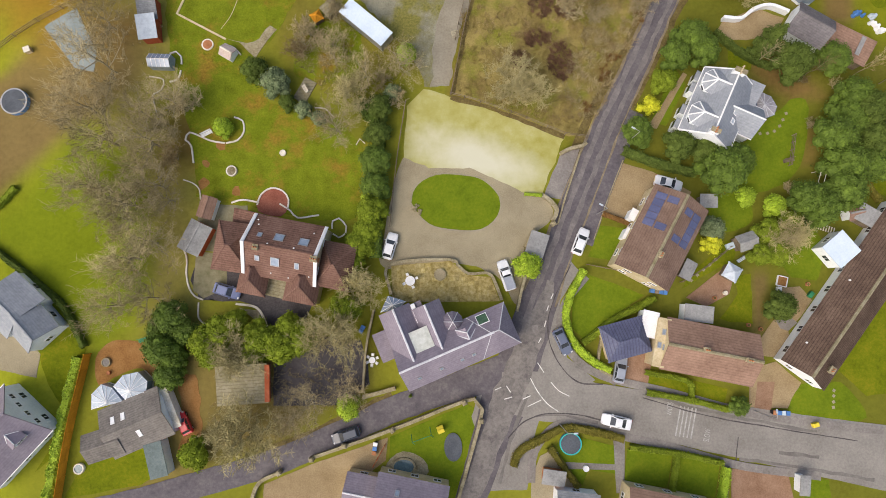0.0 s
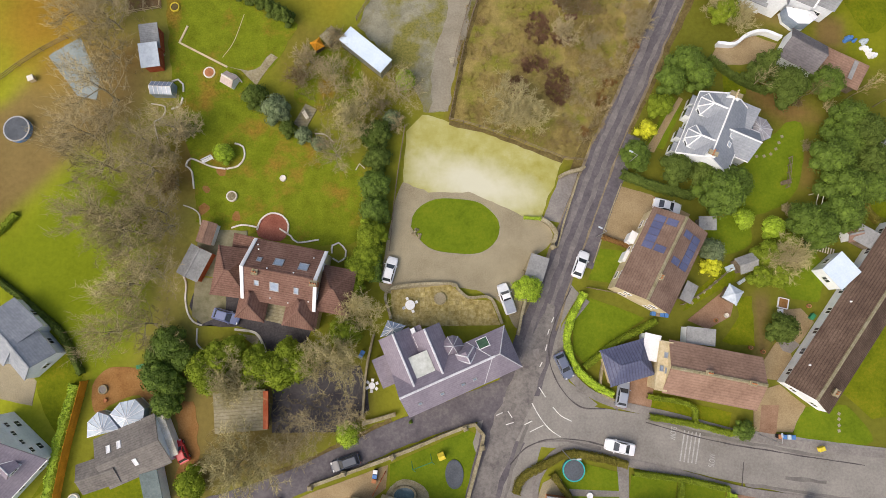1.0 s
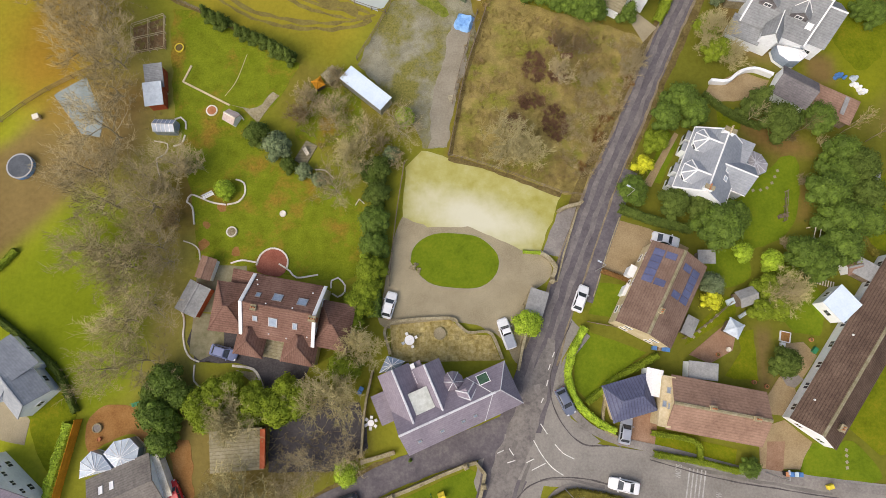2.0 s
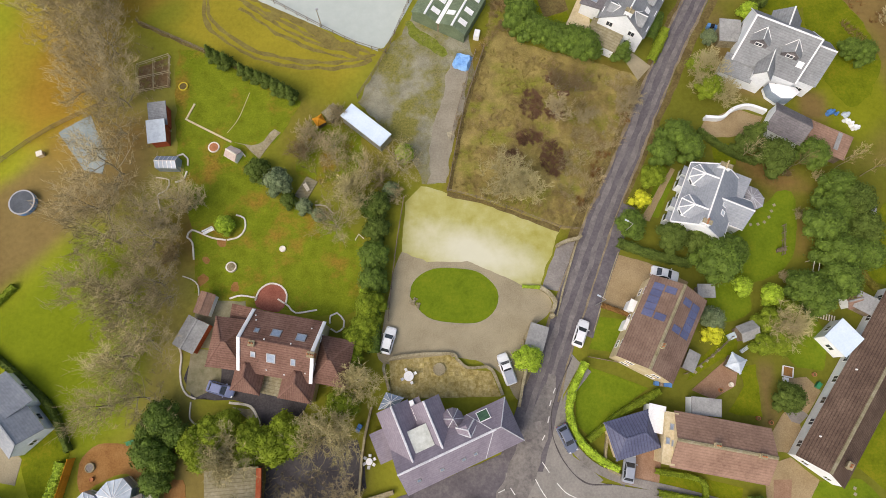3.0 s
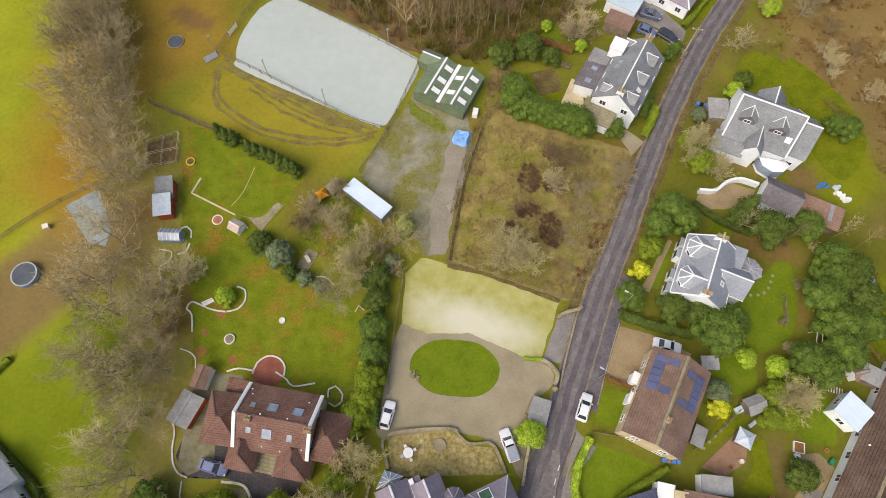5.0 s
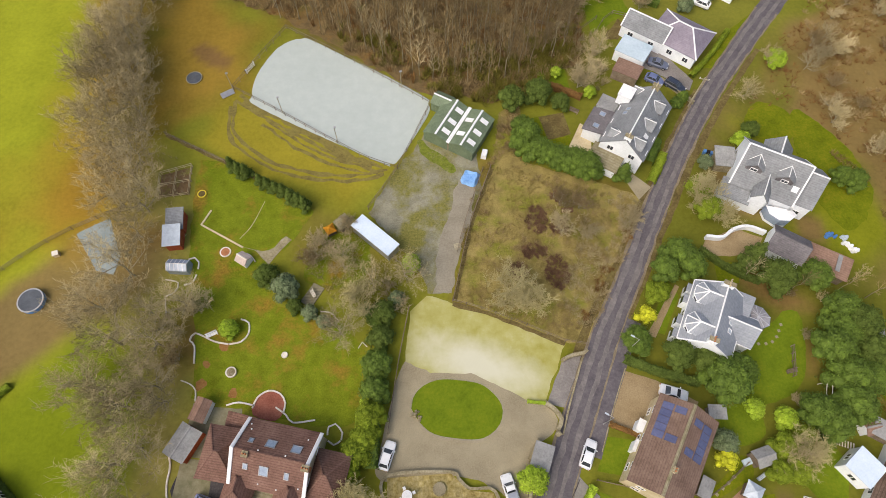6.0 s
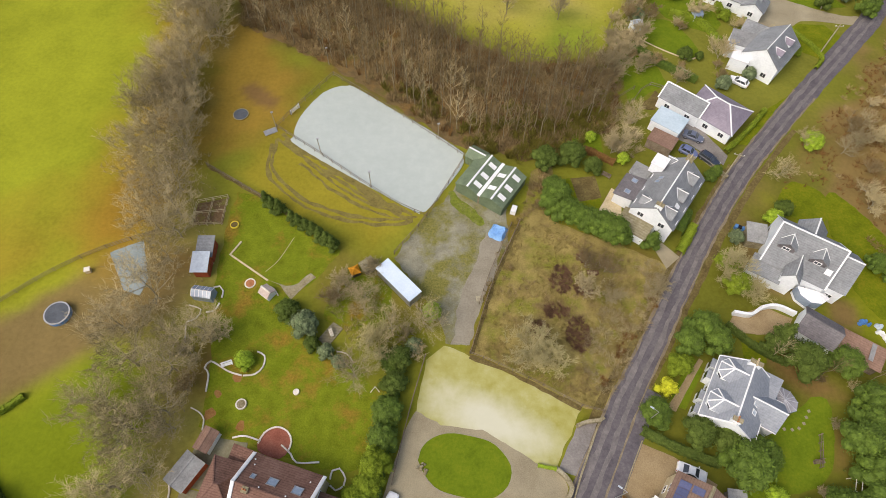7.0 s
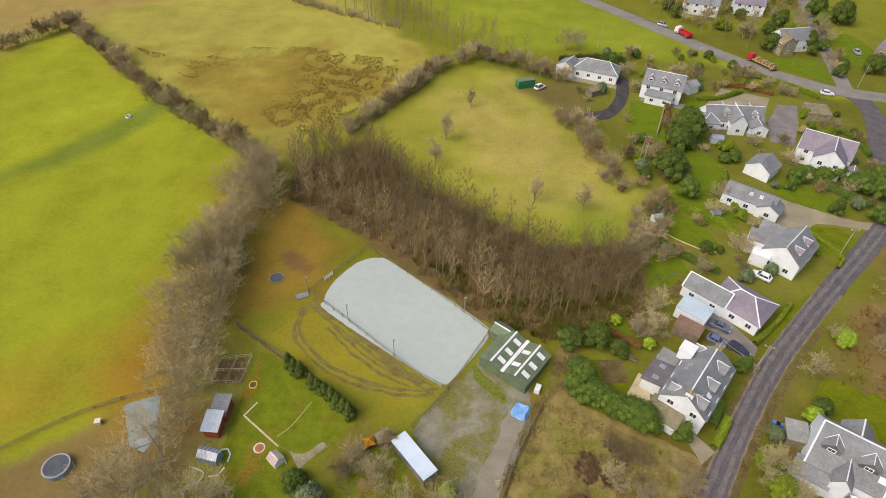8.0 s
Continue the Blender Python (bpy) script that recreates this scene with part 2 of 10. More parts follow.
M_CONTAINER = mat("chalky_white_sheet", [(0.53, 0.63, 0.74), (0.6, 0.7, 0.81), (0.67, 0.76, 0.86)], 0.4, 3.0, 0.6, 0.1)
M_PALEROOF = mat("pale_lead_sheet_roof", [(0.4, 0.42, 0.38), (0.5, 0.52, 0.48), (0.58, 0.6, 0.57)], 0.5, 2.0, 0.7, 0.2)
M_GREENGLASS = mat("dark_green_rooflight_glass", [(0.03, 0.07, 0.035), (0.045, 0.1, 0.05), (0.07, 0.14, 0.07)], 0.6, 2.0, 0.12, 0, spec=0.8)
M_CEMENT = mat("mossy_cement_sheet", [(0.17, 0.15, 0.08), (0.26, 0.23, 0.145), (0.34, 0.31, 0.22)], 0.4, 2.5, 0.95, 0.6, rows=2.0, rowdir="Y", rowdark=0.75)
M_GLASS = mat("dark_window_glass", [(0.03, 0.035, 0.042), (0.045, 0.05, 0.06), (0.06, 0.068, 0.08)], 0.5, 2.0, 0.08, 0, spec=0.8)
# pale blue base colour paints the sky's reflection into this glass
M_SKYLIGHT = mat("painted_sky_rooflight_glass", [(0.2, 0.25, 0.33), (0.27, 0.33, 0.42), (0.34, 0.4, 0.5)], 0.6, 2.0, 0.1, 0, spec=0.9)
M_POLY = mat("clouded_polycarbonate", [(0.38, 0.43, 0.49), (0.47, 0.53, 0.59), (0.56, 0.61, 0.66)], 0.5, 2.0, 0.3, 0)
M_SOLAR = mat("blue_solar_cells", [(0.07, 0.08, 0.165), (0.095, 0.105, 0.2), (0.125, 0.135, 0.24)], 0.5, 3.0, 0.15, 0.05, rand=0.15, spec=0.7)
M_WOOD = mat("weathered_timber", [(0.13, 0.1, 0.07), (0.21, 0.165, 0.12), (0.3, 0.25, 0.19)], 0.8, 6.0, 0.9, 0.4, rand=0.2)
M_REDWOOD = mat("red_stained_timber", [(0.26, 0.06, 0.025), (0.36, 0.09, 0.04), (0.44, 0.14, 0.07)], 0.8, 6.0, 0.85, 0.3)
M_ORANGEWOOD = mat("orange_stained_boards", [(0.48, 0.216, 0.02), (0.6, 0.27, 0.025), (0.72, 0.324, 0.03)], 0.8, 6.0, 0.85, 0.3, rand=0.15)
M_STEEL = mat("galvanised_steel", [(0.3, 0.3, 0.31), (0.4, 0.4, 0.41), (0.5, 0.5, 0.51)], 0.8, 6.0, 0.45, 0.1, metal=0.6)
M_BLACK = mat("black_rubber", [(0.014, 0.014, 0.015), (0.022, 0.022, 0.024), (0.032, 0.032, 0.034)], 1.0, 6.0, 0.8, 0.1)
M_TRAMP = mat("dark_trampoline_mat", [(0.061, 0.068, 0.079), (0.085, 0.095, 0.11), (0.109, 0.122, 0.141)], 0.6, 5.0, 0.7, 0.05)
M_BLUEPVC = mat("blue_vinyl", [(0.06, 0.15, 0.36), (0.08, 0.2, 0.45), (0.11, 0.26, 0.54)], 0.6, 3.0, 0.5, 0.3)
M_TARP = mat("faded_blue_tarpaulin", [(0.16, 0.34, 0.66), (0.22, 0.42, 0.75), (0.32, 0.52, 0.82)], 0.8, 3.0, 0.5, 0.6)
M_TEAL = mat("teal_vinyl", [(0.02, 0.32, 0.3), (0.03, 0.42, 0.38), (0.05, 0.5, 0.45)], 0.6, 3.0, 0.5, 0.1)
M_YELLOW = mat("yellow_plastic", [(0.55, 0.42, 0.03), (0.68, 0.54, 0.04), (0.75, 0.62, 0.08)], 0.8, 4.0, 0.5, 0.05)
M_GREENPL = mat("green_painted_steel", [(0.02, 0.14, 0.06), (0.03, 0.2, 0.09), (0.05, 0.26, 0.12)], 0.8, 4.0, 0.5, 0.05)
M_WATER = mat("murky_water", [(0.07, 0.11, 0.12), (0.1, 0.16, 0.18), (0.16, 0.24, 0.26)], 0.6, 2.0, 0.15, 0.05, spec=0.5)
M_TERRACOTTA = mat("terracotta", [(0.32, 0.13, 0.06), (0.42, 0.18, 0.085), (0.5, 0.24, 0.12)], 0.8, 5.0, 0.9, 0.2)
M_BARK = mat("grey_brown_bark", [(0.24, 0.212, 0.148), (0.35, 0.312, 0.218), (0.46, 0.41, 0.29)], 0.6, 5.0, 0.95, 0.6)
M_TWIG = mat("bare_twigs", [(0.3, 0.245, 0.135), (0.43, 0.355, 0.2), (0.56, 0.465, 0.27)], 0.12, 1.5, 0.95, 0, rand=0.3)
M_BARK_PALE = mat("pale_lichened_bark", [(0.34, 0.295, 0.165), (0.47, 0.41, 0.235), (0.58, 0.51, 0.3)], 0.6, 5.0, 0.95, 0.6)
M_BARK_DIM = mat("grey_mossy_bark", [(0.17, 0.145, 0.09), (0.25, 0.215, 0.138), (0.33, 0.285, 0.185)], 0.3, 3.0, 0.95, 0.4)
M_TWIG_RED = mat("reddish_bare_twigs", [(0.2, 0.146, 0.07), (0.3, 0.222, 0.11), (0.4, 0.305, 0.155)], 0.12, 1.5, 0.95, 0, rand=0.35)
M_TWIG_PALE = mat("pale_lichened_twigs", [(0.35, 0.305, 0.15), (0.48, 0.42, 0.21), (0.59, 0.52, 0.27)], 0.12, 1.5, 0.95, 0, rand=0.2)
M_BRAMBLE = mat("dead_bramble", [(0.135, 0.078, 0.048), (0.195, 0.117, 0.07), (0.26, 0.158, 0.094)], 0.4, 2.0, 0.95, 0.4)
M_DEADGRASS = mat("dead_grass", [(0.17, 0.13, 0.042), (0.235, 0.185, 0.06), (0.32, 0.25, 0.085)], 0.3, 1.5, 0.95, 0)
M_HEDGEBROWN = mat("brownish_hedge_leaves", [(0.12, 0.11, 0.02), (0.175, 0.155, 0.03), (0.23, 0.205, 0.045)], 0.4, 2.0, 0.9, 0, island=0.25)
M_BEECH = mat("rust_beech_leaves", [(0.158, 0.086, 0.03), (0.22, 0.12, 0.042), (0.282, 0.154, 0.054)], 0.4, 2.0, 0.9, 0, island=0.3)
LEAF = {
    "dark": mat("dark_evergreen_leaves", [(0.066, 0.092, 0.019), (0.095, 0.132, 0.027), (0.13, 0.175, 0.036)], 0.6, 2.0, 0.8, 0, island=0.25),
    "green": mat("green_leaves", [(0.068, 0.108, 0.013), (0.104, 0.16, 0.019), (0.148, 0.22, 0.027)], 0.6, 2.0, 0.75, 0, island=0.25),
    "olive": mat("olive_leaves", [(0.133, 0.173, 0.016), (0.185, 0.24, 0.022), (0.237, 0.307, 0.028)], 0.6, 2.0, 0.8, 0, island=0.25),
    "lime": mat("lime_leaves", [(0.208, 0.297, 0.018), (0.297, 0.416, 0.026), (0.416, 0.535, 0.045)], 0.6, 2.0, 0.75, 0, island=0.35),
    "gold": mat("golden_conifer_leaves", [(0.360, 0.372, 0.014), (0.504, 0.516, 0.022), (0.648, 0.636, 0.036)], 0.6, 2.0, 0.75, 0, island=0.3),
    "grey": mat("grey_green_leaves", [(0.117, 0.156, 0.078), (0.176, 0.221, 0.111), (0.234, 0.273, 0.150)], 0.6, 2.0, 0.8, 0, island=0.35),
}


# ---- building tools ----
def part(name, bm, material, parent=None, label="", m=None):
    """Links a bmesh (or a mesh) as one mesh object, under a thing or a part."""
    if isinstance(bm, bpy.types.Mesh):
        me = bm
    else:
        bmesh.ops.recalc_face_normals(bm, faces=bm.faces)
        me = bpy.data.meshes.new(name)
        bm.to_mesh(me)
        bm.free()
    if not me.materials:
        me.materials.append(material)
    ob = new(name, me)
    if parent is not None:
        ob.parent = parent
    if m is not None:
        ob.matrix_basis = m
    if label:
        ob["label"] = label
    return ob


def thing(name, x, y, z=0.0, rz=0.0, label="", category="", group="", kind=""):
    ob = new(name)
    ob.matrix_basis = pose(x, y, z, 0, 0, rz)
    return tagged(ob, label, category, group, kind)


def box(bm, x, y, z, sx, sy, sz, rz=0.0, top=1.0):
    """A box on the base centre (x, y, z); top scales its upper face."""
    c, s = math.cos(radians(rz)), math.sin(radians(rz))
    vs = []
    for k, f in ((0, 1.0), (1, top)):
        for a, b in ((-1, -1), (1, -1), (1, 1), (-1, 1)):
            px, py = a * sx / 2 * f, b * sy / 2 * f
            vs.append(bm.verts.new((x + px * c - py * s, y + px * s + py * c, z + k * sz)))
    for f in ((3, 2, 1, 0), (4, 5, 6, 7), (0, 1, 5, 4), (1, 2, 6, 5), (2, 3, 7, 6), (3, 0, 4, 7)):
        bm.faces.new([vs[i] for i in f])
    return bm


def slab(bm, pts, t):
    """A plate of thickness t under the plane polygon pts."""
    pts = [Vector(p) for p in pts]
    n = Vector((0, 0, 0))
    for i, p in enumerate(pts):
        q = pts[(i + 1) % len(pts)]
        n += p.cross(q)
    n.normalize()
    if n.z < 0:
        n = -n
    a = [bm.verts.new(p) for p in pts]
    b = [bm.verts.new(p - n * t) for p in pts]
    bm.faces.new(a)
    bm.faces.new(list(reversed(b)))
    for i in range(len(pts)):
        j = (i + 1) % len(pts)
        bm.faces.new((a[j], a[i], b[i], b[j]))
    return bm


def tube(bm, p, q, r0, r1, n=6):
    p, q = Vector(p), Vector(q)
    u = (q - p).normalized()
    a = u.orthogonal().normalized()
    b = u.cross(a)
    rings = []
    for c, r in ((p, r0), (q, r1)):
        rings.append([bm.verts.new(c + (a * math.cos(2 * math.pi * k / n) + b * math.sin(2 * math.pi * k / n)) * r) for k in range(n)])
    for k in range(n):
        j = (k + 1) % n
        bm.faces.new((rings[0][k], rings[0][j], rings[1][j], rings[1][k]))
    bm.faces.new(list(reversed(rings[0])))
    bm.faces.new(rings[1])
    return bm


def disc(bm, x, y, z, r, h, n=24, ry=None, top=1.0):
    """An upright drum; ry: its half width across, for an oval."""
    ry = ry or r
    lo = [bm.verts.new((x + r * math.cos(2 * math.pi * k / n), y + ry * math.sin(2 * math.pi * k / n), z)) for k in range(n)]
    hi = [bm.verts.new((x + r * top * math.cos(2 * math.pi * k / n), y + ry * top * math.sin(2 * math.pi * k / n), z + h)) for k in range(n)]
    for k in range(n):
        j = (k + 1) % n
        bm.faces.new((lo[k], lo[j], hi[j], hi[k]))
    bm.faces.new(list(reversed(lo)))
    bm.faces.new(hi)
    return bm


def ring(bm, x, y, z, r, w, h, n=28, ry=None):
    ry = ry or r
    rows = []
    for rr, ryy, zz in ((r, ry, z), (r, ry, z + h), (r - w, ry - w, z + h), (r - w, ry - w, z)):
        rows.append([bm.verts.new((x + rr * math.cos(2 * math.pi * k / n), y + ryy * math.sin(2 * math.pi * k / n), zz)) for k in range(n)])
    for i in range(4):
        for k in range(n):
            j = (k + 1) % n
            bm.faces.new((rows[i][k], rows[i][j], rows[(i + 1) % 4][j], rows[(i + 1) % 4][k]))
    return bm


def spline(pts, step=1.0, closed=False):
    """Points about every step metres along a smooth curve through pts."""
    P = [np.array(p, float) for p in pts]
    n = len(P)
    out = []
    for i in range(n if closed else n - 1):
        if closed:
            a, b, c, d = P[i - 1], P[i], P[(i + 1) % n], P[(i + 2) % n]
        else:
            b, c = P[i], P[i + 1]
            a = P[i - 1] if i else 2 * b - c
            d = P[i + 2] if i + 2 < n else 2 * c - b
        k = max(1, int(np.linalg.norm(c - b) / step))
        for j in range(k):
            t = j / k
            out.append(0.5 * (2 * b + (c - a) * t + (2 * a - 5 * b + 4 * c - d) * t * t + (3 * b - a - 3 * c + d) * t ** 3))
    if not closed:
        out.append(P[-1])
    return out


def straight(pts, step=1.0, closed=True):
    P = [np.array(p, float) for p in pts]
    out = []
    for i in range(len(P) if closed else len(P) - 1):
        b, c = P[i], P[(i + 1) % len(P)]
        k = max(1, int(np.linalg.norm(c - b) / step))
        out += [b + (c - b) * j / k for j in range(k)]
    if not closed:
        out.append(P[-1])
    return out


def patch(name, pts, z, material, label, category="ground", wob=0.25, smooth=False, kind="structure", h=0.0):
    """A sheet of ground cover with an uneven edge; its top lies at z."""
    out = spline(pts, 0.8, True) if smooth else straight(pts, 0.8)
    bm = bmesh.new()
    vs = []
    for p in out:
        d = noise.noise_vector(Vector((p[0] * 0.6, p[1] * 0.6, z * 40))) * wob
        vs.append(bm.verts.new((p[0] + d.x, p[1] + d.y, z)))
    f = bm.faces.new(vs)
    ext = bmesh.ops.extrude_face_region(bm, geom=[f])
    for v in ext["geom"]:
        if isinstance(v, bmesh.types.BMVert):
            v.co.z = -0.05
    bmesh.ops.triangulate(bm, faces=[g for g in bm.faces if len(g.verts) > 4])
    return tagged(part(name, bm, material), label, category, "", kind)


def strip_mesh(pts, widths, z, step=1.2, h=None, wob=0.0):
    """A band along pts; widths: one for each point or one for all. h: how far its sides go down."""
    c = spline(pts, step)
    if isinstance(widths, (int, float)):
        widths = [widths] * len(pts)
    P = [np.array(p, float) for p in pts]
    bm = bmesh.new()
    prev = None
    h = z + 0.05 if h is None else h
    for i, p in enumerate(c):
        a, b = c[max(0, i - 1)], c[min(len(c) - 1, i + 1)]
        u = (b - a) / (np.linalg.norm(b - a) + 1e-9)
        n = np.array((-u[1], u[0]))
        dist = [np.linalg.norm(p - q) for q in P]
        k = np.argsort(dist)[:2] if len(P) > 1 else [0, 0]
        wd = (widths[k[0]] * dist[k[1]] + widths[k[1]] * dist[k[0]]) / (dist[k[0]] + dist[k[1]] + 1e-9)
        w1 = wd / 2 + wob * noise.noise(Vector((p[0] * 0.5, p[1] * 0.5, 3.1)))
        w2 = wd / 2 + wob * noise.noise(Vector((p[0] * 0.5, p[1] * 0.5, 9.7)))
        q1, q2 = p + n * w1, p - n * w2
        row = [bm.verts.new((*q1, z - h)), bm.verts.new((*q1, z)), bm.verts.new((*q2, z)), bm.verts.new((*q2, z - h))]
        if prev:
            for j in range(3):
                bm.faces.new((prev[j], prev[j + 1], row[j + 1], row[j]))
        else:
            bm.faces.new(row)
        prev = row
    bm.faces.new(list(reversed(prev)))
    return bm


def inside(pts, x, y):
    hit = np.zeros(np.shape(x), bool)
    n = len(pts)
    for i in range(n):
        (x1, y1), (x2, y2) = pts[i], pts[(i + 1) % n]
        if y1 != y2:
            c = ((y1 > y) != (y2 > y)) & (x < (x2 - x1) * (y - y1) / (y2 - y1) + x1)
            hit ^= c
    return hit


def edge_distance(pts, x, y):
    """How far (x, y) lies inside the polygon; outside: minus."""
    d = np.full(np.shape(x), 1e9)
    n = len(pts)
    for i in range(n):
        (x1, y1), (x2, y2) = pts[i], pts[(i + 1) % n]
        dx, dy = x2 - x1, y2 - y1
        t = np.clip(((x - x1) * dx + (y - y1) * dy) / (dx * dx + dy * dy + 1e-9), 0, 1)
        d = np.minimum(d, np.hypot(x - x1 - t * dx, y - y1 - t * dy))
    return np.where(inside(pts, x, y), d, -d)


def scatter(pts, n, gap, rng, tries=40):
    xs, ys = [p[0] for p in pts], [p[1] for p in pts]
    out = []
    for _ in range(n * tries):
        if len(out) >= n:
            break
        x, y = rng.uniform(min(xs), max(xs)), rng.uniform(min(ys), max(ys))
        if inside(pts, np.array(x), np.array(y)) and all((x - a) ** 2 + (y - b) ** 2 > gap * gap for a, b in out):
            out.append((x, y))
    return out


# ---- plants ----
def mesh_from(name, verts, faces, material):
    me = bpy.data.meshes.new(name)
    me.from_pydata(verts, [], faces)
    me.materials.append(material)
    me.update()
    return me


def segments_mesh(name, segs, material):
    """Tapered three- to six-sided limbs; a limb with end radius 0 is a cone."""
    V, F = [], []
    for p, q, r0, r1, n in segs:
        u = (q - p).normalized()
        a = u.orthogonal().normalized()
        b = u.cross(a)
        i = len(V)
        ring0 = [p + (a * math.cos(6.2832 * k / n) + b * math.sin(6.2832 * k / n)) * r0 for k in range(n)]
        V += ring0
        if r1 > 0:
            V += [q + (a * math.cos(6.2832 * k / n) + b * math.sin(6.2832 * k / n)) * r1 for k in range(n)]
            F += [(i + k, i + (k + 1) % n, i + n + (k + 1) % n, i + n + k) for k in range(n)]
        else:
            V.append(q)
            F += [(i + k, i + (k + 1) % n, i + n) for k in range(n)]
    return mesh_from(name, [tuple(v) for v in V], F, material)


def bare_meshes(seed, h, spread, twig, up=0.55, limbs=7, twigs=5, r=0.2, thin=0.022, low=0.22, bark=None):
    """Trunk with limbs, and the mesh of its twigs, of a leafless tree."""
    rng = random.Random(seed)
    wood, fine = [], []

    def grow(p, d, ln, rad, depth):
        n = 3 if depth < 3 else 2
        for k in range(n):
            d = (d + Vector((rng.uniform(-1, 1), rng.uniform(-1, 1), rng.uniform(-0.3, 0.6))) * 0.22).normalized()
            q = p + d * ln / n
            if depth < 2:
                wood.append((p, q, rad, rad * 0.72, 5 if depth == 0 else 4))
            else:
                fine.append((p, q, rad, rad * 0.7 if k < n - 1 else 0.0, 3))
            kids = (2 if k else 1) if depth < 2 else (twigs // 2 + 1 if depth == 2 else 0)
            for _ in range(kids):
                side = Vector((rng.uniform(-1, 1), rng.uniform(-1, 1), rng.uniform(-0.25, 0.75)))
                nd = (d * 0.75 + side.normalized() * 0.85).normalized()
                grow(p.lerp(q, rng.uniform(0.3, 1)), nd, ln * rng.uniform(0.5, 0.72), max(thin, rad * 0.58), depth + 1)
            p, rad = q, rad * 0.72
    top = h * 0.55
    p, rad = Vector((0, 0, -0.1)), r
    for k in range(4):
        q = Vector((rng.uniform(-1, 1) * 0.02 * h, rng.uniform(-1, 1) * 0.02 * h, top * (k + 1) / 4))
        wood.append((p, q, rad, rad * 0.8, 6))
        p, rad = q, rad * 0.8
    for k in range(limbs):
        a = 6.2832 * k / limbs + rng.uniform(-0.4, 0.4)
        f = low + (1 - low) * k / limbs
        d = Vector((math.cos(a), math.sin(a), up * rng.uniform(0.5, 1.6))).normalized()
        ln = (spread * (1.1 - 0.45 * f)) * rng.uniform(0.75, 1.1)
        grow(Vector((0, 0, top * f)), d, ln, r * 0.55 * (1.15 - f * 0.5), 0)
    grow(Vector((0, 0, top)), Vector((0, 0, 1)), h * 0.4, r * 0.4, 0)
    return segments_mesh("trunk", wood, bark or M_BARK), segments_mesh("crown", fine, twig)


def slender_meshes(seed, h, spread, twig, limbs=13, twigs=6, fork=3, r=0.11, low=0.28, thin=0.024):
    """A straight slim leafless tree: one leader, many steep limbs with fine upright twigs."""
    rng = random.Random(seed)
    wood, fine = [], []
    pts = [Vector((0, 0, -0.1))]
    for k in range(5):
        pts.append(Vector((rng.uniform(-1, 1) * 0.025 * h, rng.uniform(-1, 1) * 0.025 * h, h * (k + 1) / 5)))
    for k in range(5):
        wood.append((pts[k], pts[k + 1], r * (1 - 0.17 * k), r * (0.83 - 0.17 * k), 5))

    def along(f):
        k = min(4, int(f * 5))
        return pts[k].lerp(pts[k + 1], f * 5 - k)
    for k in range(limbs):
        f = low + (0.97 - low) * k / limbs
        a = 2.4 * k + rng.uniform(-0.5, 0.5)
        d = Vector((math.cos(a), math.sin(a), rng.uniform(0.9, 1.9))).normalized()
        ln = spread * (1.2 - 0.75 * f) * rng.uniform(0.8, 1.25)
        p = along(f)
        q = p + d * ln
        fine.append((p, q, 0.045 * (1.1 - 0.5 * f), 0.012, 3))
        for _ in range(twigs):
            e = p.lerp(q, rng.uniform(0.25, 1))
            d2 = (d * 0.7 + Vector((rng.uniform(-1, 1), rng.uniform(-1, 1), rng.uniform(-0.1, 1))) * 0.7).normalized()
            g = e + d2 * ln * rng.uniform(0.35, 0.6)
            fine.append((e, g, thin, 0.0, 3))
            for _ in range(fork):
                e2 = e.lerp(g, rng.uniform(0.2, 0.9))
                d3 = (d2 + Vector((rng.uniform(-1, 1), rng.uniform(-1, 1), rng.uniform(-0.2, 0.9))) * 0.8).normalized()
                fine.append((e2, e2 + d3 * ln * rng.uniform(0.2, 0.38), thin * 0.8, 0.0, 3))
    return segments_mesh("trunk", wood, M_BARK_DIM), segments_mesh("crown", fine, twig)


def thicket(name, poly, n, r, h, material, label, seed, stems=26, thin=0.022, gap=0.0, category="undergrowth"):
    """Domed clumps of fine radiating stems that run into one another, too dense to count."""
    rng = random.Random(seed)
    xs, ys = [p[0] for p in poly], [p[1] for p in poly]
    segs, made, tries = [], 0, 0
    while made < n and tries < n * 30:
        tries += 1
        x, y = rng.uniform(min(xs), max(xs)), rng.uniform(min(ys), max(ys))
        if not inside(poly, np.array(x), np.array(y)) or noise.noise(Vector((x * 0.12, y * 0.12, seed))) < gap - 0.3:
            continue
        made += 1
        rr, hh = r * rng.uniform(0.6, 1.3), h * rng.uniform(0.6, 1.3)
        for _ in range(stems):
            a, w = rng.uniform(0, 6.2832), math.sqrt(rng.random())
            tip = Vector((x + rr * w * math.cos(a), y + rr * w * math.sin(a), hh * (1.05 - 0.55 * w * w) * rng.uniform(0.75, 1.1)))
            foot = Vector((x + rr * 0.35 * w * math.cos(a), y + rr * 0.35 * w * math.sin(a), -0.03))
            mid = foot.lerp(tip, 0.55) + Vector((rng.uniform(-1, 1), rng.uniform(-1, 1), 0.3)) * 0.12 * rr
            segs.append((foot, mid, thin * 1.3, thin, 3))
            segs.append((mid, tip, thin, 0.0, 3))
            segs.append((mid, mid.lerp(tip, 0.8) + Vector((rng.uniform(-1, 1), rng.uniform(-1, 1), 0)) * 0.3 * rr, thin * 0.8, 0.0, 3))
    return tagged(part(name, segments_mesh(name, segs, material), material), label, category, "", "stuff")


